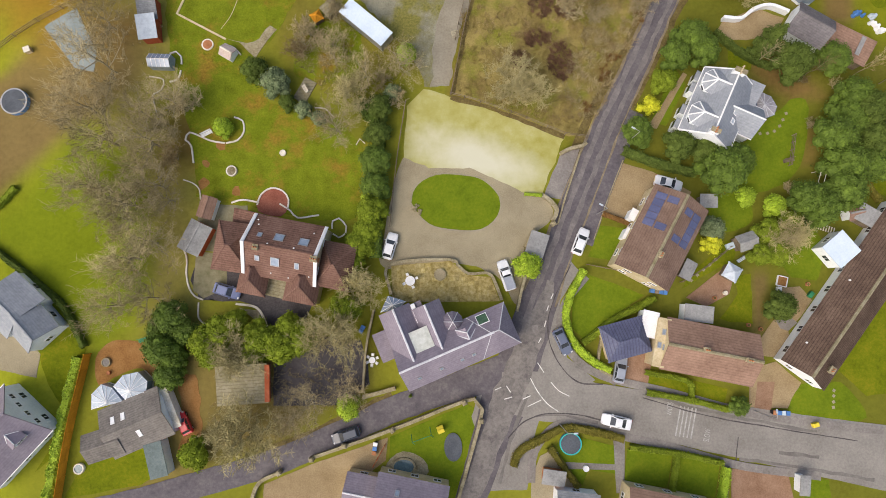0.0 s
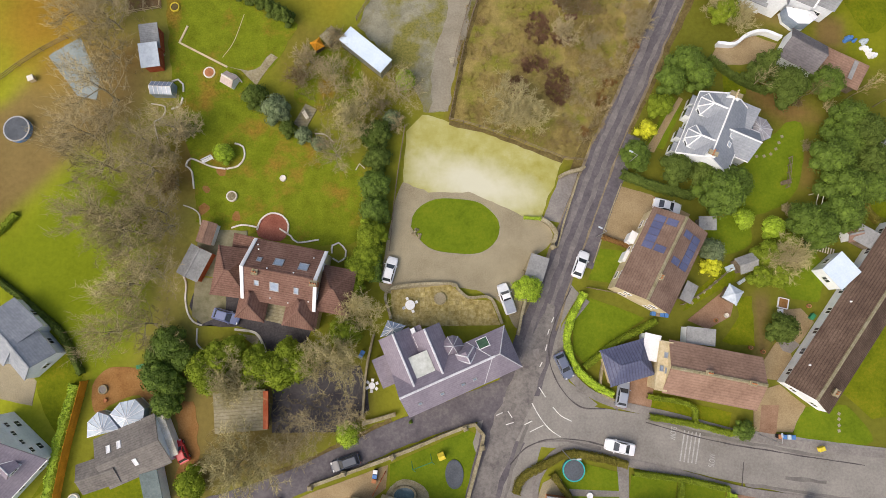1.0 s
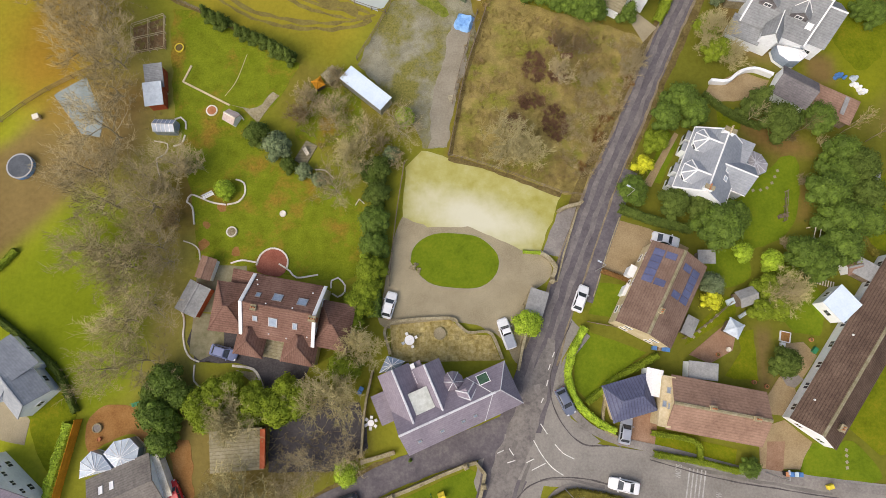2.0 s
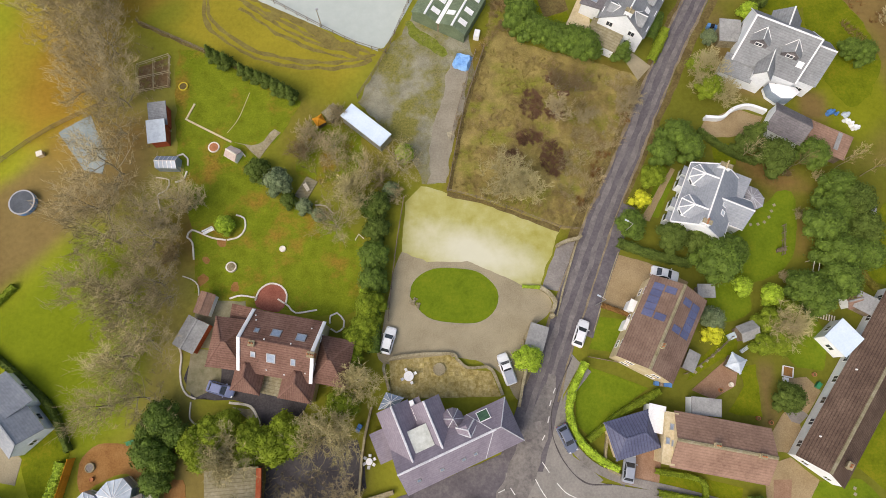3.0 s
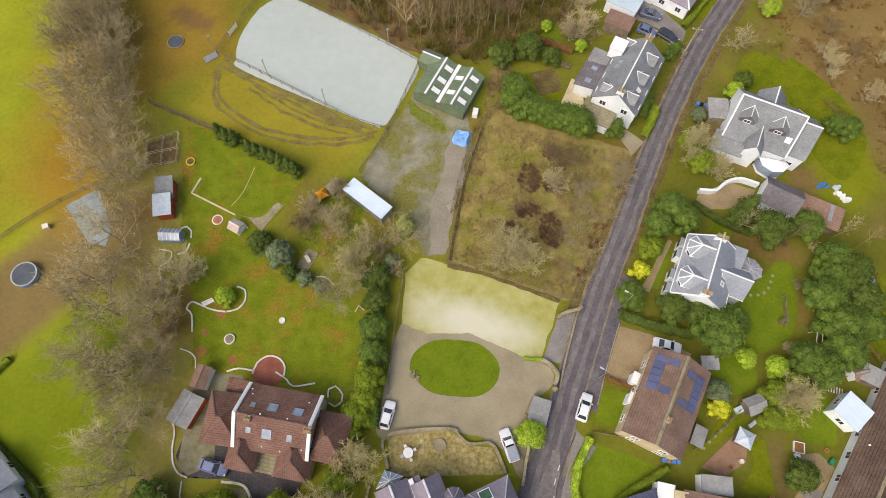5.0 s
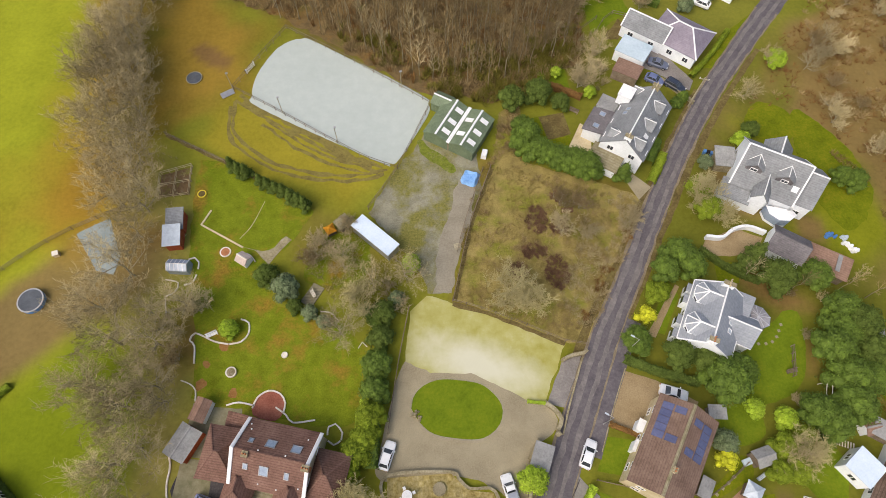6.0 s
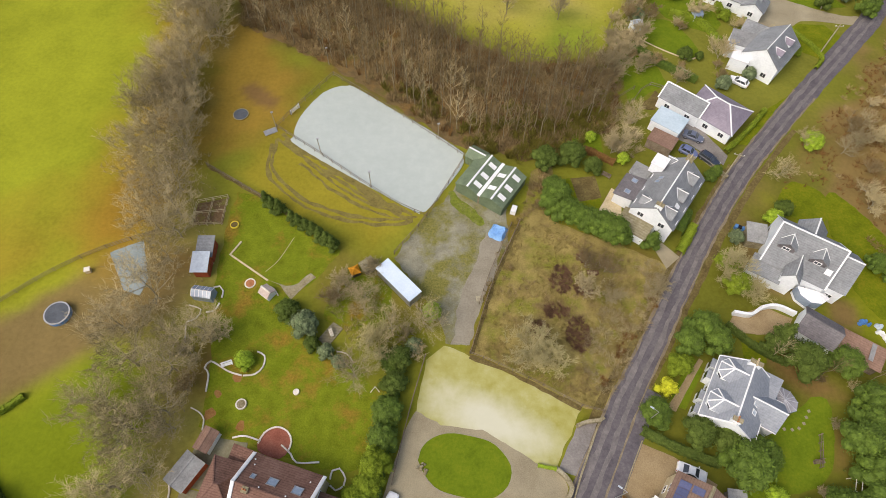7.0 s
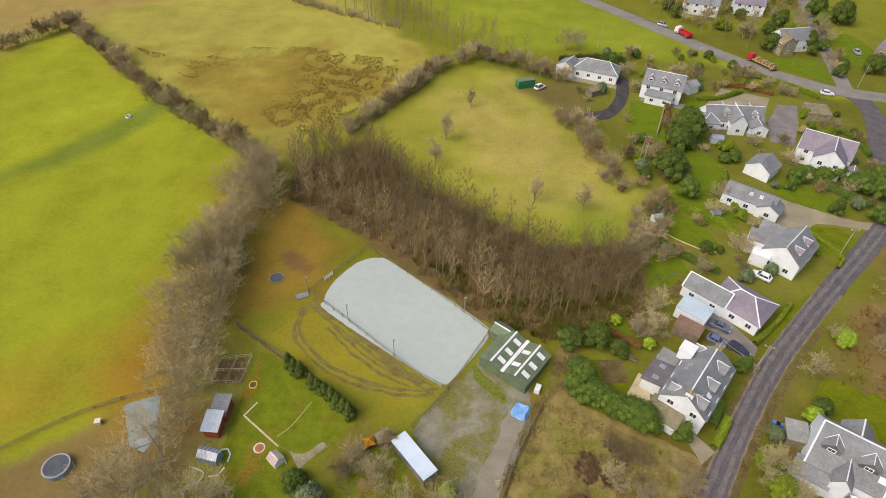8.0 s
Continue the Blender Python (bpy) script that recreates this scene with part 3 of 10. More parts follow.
def leaves(V, F, pts, nrm, size, rng):
    """Leaf sprays: bent quads about the normals."""
    i = len(V)
    n = len(pts)
    nrm = nrm + rng.normal(0, 0.55, (n, 3))
    nrm /= np.linalg.norm(nrm, axis=1)[:, None] + 1e-9
    ref = rng.normal(0, 1, (n, 3))
    a = np.cross(nrm, ref)
    a /= np.linalg.norm(a, axis=1)[:, None] + 1e-9
    b = np.cross(nrm, a)
    s = size * rng.uniform(0.6, 1.3, (n, 1))
    quad = np.stack([pts - a * s * 0.5, pts - b * s * 0.32 + nrm * s * 0.12, pts + a * s * 0.5, pts + b * s * 0.32 + nrm * s * 0.12], 1).reshape(-1, 3)
    V.extend(map(tuple, quad))
    F.extend((i + 4 * k, i + 4 * k + 1, i + 4 * k + 2, i + 4 * k + 3) for k in range(n))


def lobes_mesh(name, lobes, leaf, size, density, rng, core=0.86):
    """Crown of leaf sprays over uneven lobes (x, y, z, rx, ry, rz), with a dense inside."""
    V, F = [], []
    for x, y, z, rx, ry, rz in lobes:
        n = max(20, int(density * (rx * ry + rx * rz + ry * rz) * 4.2))
        d = rng.normal(0, 1, (n, 3))
        d[:, 2] = np.where(d[:, 2] < -0.5, -d[:, 2], d[:, 2])
        d /= np.linalg.norm(d, axis=1)[:, None]
        k = 1 + 0.18 * np.sin(d[:, :1] * 5 + x) * np.cos(d[:, 1:2] * 6 + y) + rng.normal(0, 0.07, (n, 1))
        leaves(V, F, np.array((x, y, z)) + d * np.array((rx, ry, rz)) * k, d, size, rng)
        i, nu, nv = len(V), 8, 5
        for b in range(nv + 1):
            for a in range(nu):
                th, ph = math.pi * b / nv, 2 * math.pi * a / nu
                w = core * rng.uniform(0.88, 1.05)
                V.append((x + rx * w * math.sin(th) * math.cos(ph), y + ry * w * math.sin(th) * math.sin(ph), z + rz * w * math.cos(th)))
        for b in range(nv):
            for a in range(nu):
                c = (a + 1) % nu
                F.append((i + b * nu + a, i + b * nu + c, i + (b + 1) * nu + c, i + (b + 1) * nu + a))
    return mesh_from(name, V, F, leaf)


def round_lobes(r, h, n, rng):
    out = [(0, 0, h * 0.46, r * 0.7, r * 0.7, h * 0.46)]
    for k in range(n):
        f = (k + 0.5) / n
        a, q = 2.4 * k + rng.uniform(-0.3, 0.3), r * math.sqrt(f) * 0.74 * rng.uniform(0.9, 1.1)
        w = r * rng.uniform(0.3, 0.42)
        out.append((q * math.cos(a), q * math.sin(a), h * (0.9 - 0.52 * f ** 1.5) - w * 0.6, w, w, w * rng.uniform(0.9, 1.2)))
    return out


def cone_lobes(r, h, n, rng):
    out = [(0, 0, h * 0.45, r * 0.6, r * 0.6, h * 0.45), (0, 0, h * 0.8, r * 0.28, r * 0.28, h * 0.22)]
    for k in range(n):
        f = (k + 0.5) / n
        a, q = 2.4 * k + rng.uniform(-0.4, 0.4), r * (1 - f) * 0.7
        w = r * (0.5 - 0.32 * f)
        out.append((q * math.cos(a), q * math.sin(a), h * (0.15 + 0.75 * f), w, w, w * 0.9))
    return out


def plant(name, trunk, crown, label, category="tree", group=""):
    ob = thing(name, 0, -300, 0, 0, label, category, group)
    if trunk:
        part("trunk", trunk, M_BARK, ob)
    part("crown", crown, M_TWIG, ob)
    return ob


def trunk_mesh(h, r):
    bm = bmesh.new()
    tube(bm, (0, 0, -0.1), (0.03 * h, 0.02 * h, h * 0.6), r, r * 0.5, 7)
    for k in range(5):
        a = k * 1.3
        tube(bm, (0.015 * h, 0.01 * h, h * (0.25 + 0.06 * k)), (math.cos(a) * h * 0.16, math.sin(a) * h * 0.16, h * (0.45 + 0.05 * k)), r * 0.4, r * 0.15, 5)
    me = bpy.data.meshes.new("trunk")
    bm.to_mesh(me)
    bm.free()
    me.materials.append(M_BARK)
    return me


def put_tree(kinds, places, rng, lo=0.8, hi=1.2, used={}):
    """Stands copies of the plants at places (x, y) or (x, y, scale)."""
    for i, p in enumerate(places):
        src = kinds[i % len(kinds)]
        s = p[2] if len(p) > 2 else rng.uniform(lo, hi)
        m = pose(p[0], p[1], 0, 0, 0, rng.uniform(0, 360)) @ Matrix.Diagonal((s, s, s * rng.uniform(0.9, 1.1), 1))
        if src.name not in used:
            used[src.name] = 1
            src.matrix_basis = m
        else:
            c = copy_thing(src, m)
            c.matrix_basis = m


def hedge(name, pts, width, height, leaf, label, size=0.3, density=5.0, seed=1, step=0.9, category="hedge"):
    """A clipped hedge: leaf sprays over a rounded, uneven bank along pts, with a dense inside."""
    rng = np.random.default_rng(seed)
    c = spline([(p[0] - pts[0][0], p[1] - pts[0][1]) for p in pts], 0.5)
    V, F = [], []
    ln = sum(np.linalg.norm(c[i + 1] - c[i]) for i in range(len(c) - 1))
    n = int(density * 5 * ln * (width + 2 * height))
    i = rng.integers(0, len(c) - 1, n)
    C = np.array(c)
    base = C[i] + (C[i + 1] - C[i]) * rng.uniform(0, 1, (n, 1))
    u = C[np.minimum(i + 1, len(C) - 1)] - C[i]
    u /= np.linalg.norm(u, axis=1)[:, None] + 1e-9
    th = rng.uniform(-0.15, math.pi + 0.15, n)
    k = 1 + 0.13 * np.sin(base[:, 0] * 1.7 + seed) * np.cos(base[:, 1] * 1.9) + rng.normal(0, 0.06, n)
    cx = np.sign(np.cos(th)) * np.abs(np.cos(th)) ** 0.6 * width / 2 * k
    cz = np.clip(np.abs(np.sin(th)) ** 0.6 * np.sign(np.sin(th)) * height * k, 0.05, None)
    side = np.stack([-u[:, 1], u[:, 0]], 1)
    pos = np.concatenate([base + side * cx[:, None], cz[:, None]], 1)
    nrm = np.concatenate([side * np.cos(th)[:, None], np.sin(th)[:, None]], 1)
    leaves(V, F, pos, nrm, size, rng)
    j = len(V)
    prof = [(-0.42, 0.0), (-0.44, 0.6), (-0.3, 0.9), (0.3, 0.9), (0.44, 0.6), (0.42, 0.0)]
    for a, p in enumerate(c):
        d = c[min(a + 1, len(c) - 1)] - c[max(0, a - 1)]
        d = d / (np.linalg.norm(d) + 1e-9)
        for x, z in prof:
            w = rng.uniform(0.92, 1.05)
            V.append((p[0] - d[1] * x * width * w, p[1] + d[0] * x * width * w, z * height * w))
    for a in range(len(c) - 1):
        for q in range(5):
            F.append((j + a * 6 + q, j + a * 6 + q + 1, j + a * 6 + q + 7, j + a * 6 + q + 6))
    ob = thing(name, pts[0][0], pts[0][1], 0, 0, label, category)
    part("foliage", mesh_from("foliage", V, F, leaf), leaf, ob)
    return ob


def brush(name, poly, n, h, material, label, seed, lean=0.6, r=0.03, stems=4, kind="stuff", category="undergrowth"):
    """Many thin upright stems in tufts over a stretch of ground."""
    rng = random.Random(seed)
    xs, ys = [p[0] for p in poly], [p[1] for p in poly]
    segs = []
    while len(segs) < n:
        x, y = rng.uniform(min(xs), max(xs)), rng.uniform(min(ys), max(ys))
        if not inside(poly, np.array(x), np.array(y)):
            continue
        if noise.noise(Vector((x * 0.22, y * 0.22, seed))) < -0.15:
            continue
        for _ in range(stems):
            hh = h * rng.uniform(0.5, 1.3)
            segs.append((Vector((x, y, -0.03)), Vector((x + rng.uniform(-lean, lean) * hh, y + rng.uniform(-lean, lean) * hh, hh)), r * rng.uniform(0.6, 1.4), 0.0, 3))
    me = segments_mesh(name, segs, material)
    return tagged(part(name, me, material), label, category, "", kind)


# ---- ground: one sheet to the horizon, with its covers ----
def graded(lo, hi, step, far):
    inner = list(np.arange(lo, hi + 0.01, step))
    left, right, k = [], [], step
    x = lo
    while x > -far:
        k *= 1.25
        x -= k
        left.append(x)
    x, k = hi, step
    while x < far:
        k *= 1.25
        x += k
        right.append(x)
    return np.array(left[::-1] + inner + right)


def fbm(x, y, s, seed):
    out = np.zeros(x.shape)
    rng = np.random.default_rng(seed)
    for o in range(4):
        for _ in range(5):
            a, ph = rng.uniform(0, 6.28), rng.uniform(0, 6.28)
            f = s * 2 ** o * rng.uniform(0.7, 1.3)
            out += np.sin((x * math.cos(a) + y * math.sin(a)) * f + ph + 1.5 * np.sin((y * math.cos(a) - x * math.sin(a)) * f * 0.7)) / 5 / 1.7 ** o
    return out


COVERS = [
    # outline, colour, softness of its edge in metres, raggedness
    ([(-400, -60), (-69, -60), (-52, 20), (-56, 45), (-63, 96), (-68, 118), (-178, 200), (-400, 330)], (0.275, 0.298, 0.024), 7, 4),       # large western pasture
    ([(-700, 20), (-205, 128), (-184, 172), (-172, 196), (-168, 210), (-152, 228), (-118, 300), (-100, 700), (-700, 700)], (0.31, 0.23, 0.085), 3, 2),                                      # tan field past the far hedge
    ([(-171, 196), (-66, 122), (-30, 186), (-60, 232), (-118, 300), (-152, 228), (-168, 210)], (0.35, 0.315, 0.075), 5, 5),                                         # rough meadow
    ([(-138, 180), (-112, 166), (-66, 132), (-52, 146), (-41, 178), (-46, 192), (-84, 190), (-104, 178), (-120, 182)], (0.245, 0.185, 0.04), 12, 14),                                        # rushy part of it
    ([(-49, 142), (-28, 126), (8, 104), (32, 110), (36, 136), (8, 172), (-12, 190), (-30, 186)], (0.3, 0.29, 0.045), 5, 4),             # enclosed meadow
    ([(-24, 172), (-6, 176), (14, 150), (26, 128), (20, 116), (0, 122), (-14, 140)], (0.39, 0.33, 0.1), 12, 12),                                      # its paler dry middle
    ([(16, 118), (28, 116), (26, 106), (14, 106)], (0.2, 0.24, 0.03), 6, 5),
    ([(-10, 205), (20, 216), (112, 190), (60, 232), (0, 280), (-60, 260)], (0.225, 0.26, 0.026), 4, 2),                                    # field by the main road
    ([(-60, 128), (-36, 136), (-24, 122), (10, 100), (26, 104), (30, 84), (12, 74), (-2, 78), (-32, 96), (-54, 106)], (0.115, 0.082, 0.036), 4, 5),  # wood floor
    ([(-56, 108), (-32, 96), (-38, 78), (-46, 70), (-56, 66), (-60, 84)], (0.27, 0.18, 0.035), 4, 5),                                    # rusty paddock
    ([(-48, 66), (-38, 77), (-8, 60), (-14, 49), (-20, 52), (-40, 62)], (0.25, 0.215, 0.026), 3, 3),                                     # paddock by the arena
    ([(-62, 112), (-56, 66), (-44, 60), (-42, 30), (-36, 18), (-38, -6), (-48, -2), (-49, 24), (-55, 34), (-64, 70)], (0.27, 0.235, 0.075), 6, 5),  # leaf litter under the tree belt
    ([(-95, 16), (-69.4, 41), (-58.9, 49), (-48, 49), (-46, 36), (-55.6, 31), (-59.9, 27), (-68.2, 19), (-95, -6)], (0.205, 0.148, 0.066), 2.5, 2.5),                                 # bare trodden strip
    ([(-69, 19), (-55, 31), (-46, 26), (-45, -2), (-53, -5), (-69, 12), (-120, 2)], (0.165, 0.205, 0.012), 3, 3),                           # south-western paddock
    ([(-44, 34), (-36, 36), (-30, 30), (-36, 22), (-43, 24)], (0.2, 0.14, 0.045), 3, 3),
    ([(5, 50), (2, 34), (20, 27), (24, 26), (36, 47), (38, 54), (28, 56), (14, 62), (8, 62)], (0.175, 0.128, 0.036), 2, 2),              # waste ground
    ([(7, 40), (5, 56), (16, 56), (22, 46), (14, 36)], (0.195, 0.17, 0.03), 4, 6),
    ([(-14, 50), (-6, 60), (-1, 62), (0, 36), (-6, 38), (-16, 38), (-22, 44)], (0.19, 0.17, 0.03), 4, 3),
    ([(58, 68), (66, 84), (96, 122), (150, 150), (200, 60), (96, 30), (76, 44), (74, 62), (66, 66)], (0.2, 0.14, 0.06), 6, 10),          # bracken slope
    ([(57, 70), (66, 66), (77, 60), (80, 44), (72, 40), (62, 44), (60, 56)], (0.185, 0.2, 0.014), 2.5, 2),
    ([(-46, -2), (-34, 1), (-26, -4), (-12, -6), (-10, -12), (-24, -20), (-48, -25), (-42, -10)], (0.19, 0.15, 0.055), 3, 3),           # shaded litter south of the big house
    ([(30, 98), (44, 96), (60, 92), (76, 106), (98, 140), (104, 180), (94, 194), (62, 212), (24, 206), (22, 196), (28, 150), (36, 128)], (0.165, 0.165, 0.03), 4, 3),   # soil and shrub beds of the far gardens
    ([(0, 178), (12, 192), (20, 184), (20, 166), (14, 164)], (0.16, 0.13, 0.05), 4, 3),                                                  # rough yard
    ([(50.5, 64), (55, 63.5), (53, 57.8), (53.5, 52), (60, 49.9), (59.2, 47.4), (48.6, 50)], (0.2, 0.145, 0.065), 1.5, 1),                # shrub beds by the houses
    ([(63.2, 50), (67.6, 48.3), (66.6, 44), (63, 44)], (0.19, 0.13, 0.055), 1.2, 1),
    ([(50, 38.5), (52.1, 33.4), (56.4, 30.6), (61.5, 31.4), (60.6, 34), (56, 37)], (0.19, 0.125, 0.05), 1.5, 1.2),
    ([(58, 28), (60.5, 27), (59.4, 20), (57, 20.6)], (0.18, 0.125, 0.045), 1.2, 1),
    ([(-84, 34), (-70, 42.5), (-57, 51), (-52, 58), (-60, 64), (-75, 60), (-86, 48)], (0.275, 0.215, 0.026), 9, 5),                          # rusty pasture corner
    ([(-49.5, 89.4), (-46.7, 90.4), (-39.7, 86.2), (-41.5, 83.2), (-44.7, 84.2), (-47, 86)], (0.19, 0.115, 0.05), 0.8, 1.2),              # poached mud
    ([(-42, 99), (-36.9, 98.6), (-36.3, 92.6), (-38.6, 90.8)], (0.13, 0.13, 0.03), 3, 4),
    ([(48.2, 4.4), (50.4, 4.4), (50.4, 2.0), (49.2, -0.8), (50.3, -3.2), (49.6, -5.5), (47.4, -4.8), (47.9, 0.1)], (0.17, 0.125, 0.055), 0.8, 0.5),   # soil strip
    ([(-34, 52), (-24, 50), (-20, 40), (-12, 36), (-8, 40), (-12, 48), (-22, 53)], (0.17, 0.15, 0.032), 3, 3),
]


def build_ground():
    xs, ys = graded(-125, 140, 1.15, 2600), graded(-45, 300, 1.3, 2600)
    X, Y = np.meshgrid(xs, ys)
    base = np.stack([np.full(X.shape, v) for v in (0.19, 0.195, 0.025)], -1)
    village = edge_distance([(20, -60), (150, -60), (150, 120), (118, 250), (40, 235), (12, 200), (28, 130), (24, 70), (22, 20)], X, Y)
    w = np.clip(village / 6 + 0.5, 0, 1)[..., None]
    base = base * (1 - w) + np.array((0.142, 0.145, 0.022)) * w
    n1, n2 = fbm(X, Y, 0.16, 3), fbm(X, Y, 0.05, 8)
    for pts, col, soft, rag in COVERS:
        d = edge_distance(pts, X, Y) + n1 * rag
        w = np.clip(d / soft * 0.5 + 0.5, 0, 1)
        w = (w * w * (3 - 2 * w))[..., None]
        base = base * (1 - w) + np.array(col) * w
    # rust-coloured leaf drift along the tree belt, wet hollows in the pasture
    d = np.abs(edge_distance([(-64, 118), (-57, 60), (-50, 40), (-44, 30), (-44, -5), (-300, -5), (-300, 118)], X, Y) - 7)
    w = np.clip(1 - d / 11 + n1 * 0.5, 0, 1)[..., None] * np.clip((Y - 40) / 8, 0, 1)[..., None] * np.clip((X + 84) / 12, 0, 1)[..., None] * np.clip((124 - Y) / 10, 0, 1)[..., None] * 0.7
    base = base * (1 - w) + np.array((0.29, 0.16, 0.028)) * w
    wet = edge_distance([(-136, 100), (-124, 118), (-117, 136), (-112, 150), (-104, 146), (-108, 134), (-116, 116), (-130, 98)], X, Y) + n1 * 2
    w = np.clip(wet / 5 + 0.5, 0, 1)[..., None] * 0.6
    base = base * (1 - w) + np.array((0.1, 0.155, 0.035)) * w
    base *= (1 + 0.12 * n2)[..., None]
    open_land = np.clip((-X - 66) / 20, 0, 1) * np.clip((Y - 45) / 20, 0, 1)
    Z = open_land * 0.5 * n2 - 0.02 * (1 - open_land)
    ny, nx = X.shape
    idx = np.arange(nx * ny).reshape(ny, nx)
    faces = np.stack([idx[:-1, :-1], idx[:-1, 1:], idx[1:, 1:], idx[1:, :-1]], -1).reshape(-1, 4)
    me = bpy.data.meshes.new("ground")
    me.from_pydata(np.stack([X, Y, Z], -1).reshape(-1, 3).tolist(), [], faces.tolist())
    at = me.color_attributes.new("cover", "FLOAT_COLOR", "POINT")
    rgba = np.concatenate([np.clip(base, 0.005, 1), np.ones((*X.shape, 1))], -1)
    at.data.foreach_set("color", rgba.reshape(-1).astype(np.float32))
    me.materials.append(M_GROUND)
    for p in me.polygons:
        p.use_smooth = True
    tagged(new("ground", me), "rough yellow-green pasture, leaf litter and garden soil", "ground", "", "structure")


build_ground()


# ---- roads, drives, lawns ----
LANE = [(-1, -40), (3.5, -27.8), (5.9, -21.3), (8.7, -14.7), (12.1, -6.3), (15.1, 1.3), (18.3, 9.0), (22.6, 18.6), (27.1, 28.4), (32.0, 37.5), (37.0, 47.5), (45.0, 62.3), (54.0, 76.6), (63.0, 88.5), (70.5, 98.0), (84.0, 114.6), (93, 126), (101, 142), (104, 160), (110.5, 184), (109, 198)]
LANE_W = [4.8, 4.6, 5.2, 7.0, 6.4, 5.6, 5.0, 4.9, 4.5, 4.2, 4.1, 4.1, 4.2, 4.4, 4.6, 4.8, 5, 5, 5, 6, 8]
SW = [(9.5, -9.3), (1.1, -11.7), (-7.5, -14.4), (-16.2, -18.0), (-26.5, -21.9), (-37.5, -24.6), (-55, -28.5), (-90, -34)]
SE = [(8.5, -12.5), (14.5, -13.3), (22.5, -14.8), (35.1, -17.6), (52.0, -21.3), (66.0, -24.2), (100, -31)]
AROAD = [(-60, 355), (-20, 312), (22.9, 269.0), (42.0, 250), (57.8, 233.6), (80.3, 212), (99.3, 200), (112, 196.5), (170, 190)]
tagged(part("road_lane", strip_mesh(LANE, LANE_W, 0.06, wob=0.25), M_LANE), "narrow patched grey-brown asphalt lane", "road", "", "structure")
tagged(part("road_southwest", strip_mesh(SW, [5.2, 4.2, 3.9, 3.8, 3.8, 3.8, 4, 4], 0.064, wob=0.2), M_LANE_GREY), "dark worn asphalt lane with faded verges", "road", "", "structure")
tagged(part("road_southeast", strip_mesh(SE, [6.0, 7.4, 6.4, 7.2, 8.2, 9.6, 9.6], 0.068, wob=0.12), M_ROAD), "wide pale grey worn asphalt street", "road", "", "structure")
tagged(part("road_main", strip_mesh(AROAD, 7.0, 0.066), M_ROAD), "pale grey two-lane main road", "road", "", "structure")
tagged(part("road_hill", strip_mesh([(108, 200), (110.6, 222), (114.7, 255), (120, 290), (124, 340)], 5.0, 0.072), M_ROAD), "narrow grey side road", "road", "", "structure")
tagged(part("pavement", strip_mesh([(22.6, 9.6), (24.5, 14.4), (26.3, 18.6), (28.4, 23.2), (31.8, 30.2)], 2.3, 0.055, wob=0.12), M_LANE_GREY), "broken grey pavement with a low kerb", "pavement", "", "structure")
tagged(part("kerb", strip_mesh([(23.9, 10.2), (25.5, 14.2), (27.2, 18.2), (29.2, 22.6)], 0.16, 0.12, wob=0.03), M_STONE), "thin pale kerb between pavement and parking", "kerb", "", "structure")
tagged(part("pavement", strip_mesh([(22.4, 4.6), (19.0, 0.6), (18.0, -3.2), (19.6, -7.2), (24, -10.6), (34, -13.4), (46, -16.9), (58, -19.1), (66, -20.2)], 1.2, 0.12), M_PAVE), "grey asphalt pavement with a stone kerb", "pavement", "", "structure")
tagged(part("pavement", strip_mesh([(12.5, -26), (13.2, -21.5), (17.0, -17.6), (22, -18.6), (34, -21.6), (44, -24.6), (56, -26.6)], 1.2, 0.12), M_PAVE), "grey asphalt pavement with a stone kerb", "pavement", "", "structure")


def verge(pts, w=0.9, z=0.02):
    tagged(part("verge", strip_mesh(pts, w, z, wob=0.35), M_MUD), "muddy trodden grass verge beside the lane", "verge", "", "structure")


M_STREAK = mat("tan_wheel_worn_asphalt", [(0.13, 0.116, 0.117), (0.17, 0.153, 0.15), (0.225, 0.203, 0.192)], 0.5, 2.2, 0.9, 0.2)
M_GRIT_LITTER = mat("tan_grit_and_litter", [(0.15, 0.12, 0.085), (0.21, 0.17, 0.115), (0.29, 0.24, 0.165)], 0.6, 3.0, 0.92, 0.3)
M_TARLINE = mat("sealed_asphalt_strip", [(0.14, 0.127, 0.118), (0.175, 0.16, 0.148), (0.215, 0.198, 0.18)], 0.4, 2.5, 0.9, 0.2)
M_JUNCTION = mat("cracked_pale_asphalt", [(0.12, 0.108, 0.104), (0.19, 0.173, 0.16), (0.25, 0.23, 0.208)], 0.5, 2.2, 0.9, 0.3, speck=((0.1, 0.09, 0.09), 0.7, 0.58))
for off, w_ in ((-0.95, 0.8), (0.8, 0.7)):
    pts = [(x + off * 0.86, y - off * 0.5) for x, y in LANE[3:17]]
    tagged(part("wheel_wear", strip_mesh(pts, w_, 0.065, wob=0.35), M_STREAK), "pale tan wheel-worn streak along the lane", "road marking", "", "structure")
for side in (-1, 1):
    pts = [(x + side * (w_ / 2 - 0.1) * 0.88, y - side * (w_ / 2 - 0.1) * 0.48) for (x, y), w_ in zip(LANE[5:15], LANE_W[5:15])]
    tagged(part("lane_edge", strip_mesh(pts, 0.34, 0.071, wob=0.3), M_GRIT_LITTER), "tan grit and leaf litter along the lane's edge", "verge", "", "structure")
tagged(part("wheel_wear", strip_mesh([(2.4, -30), (6.6, -20), (9.6, -13), (13.2, -5.4), (17, 4)], [3.0, 3.4, 4.4, 3.6, 1.2], 0.07, wob=0.5), M_JUNCTION), "pale tan wheel-worn asphalt at the junction", "road marking", "", "structure")
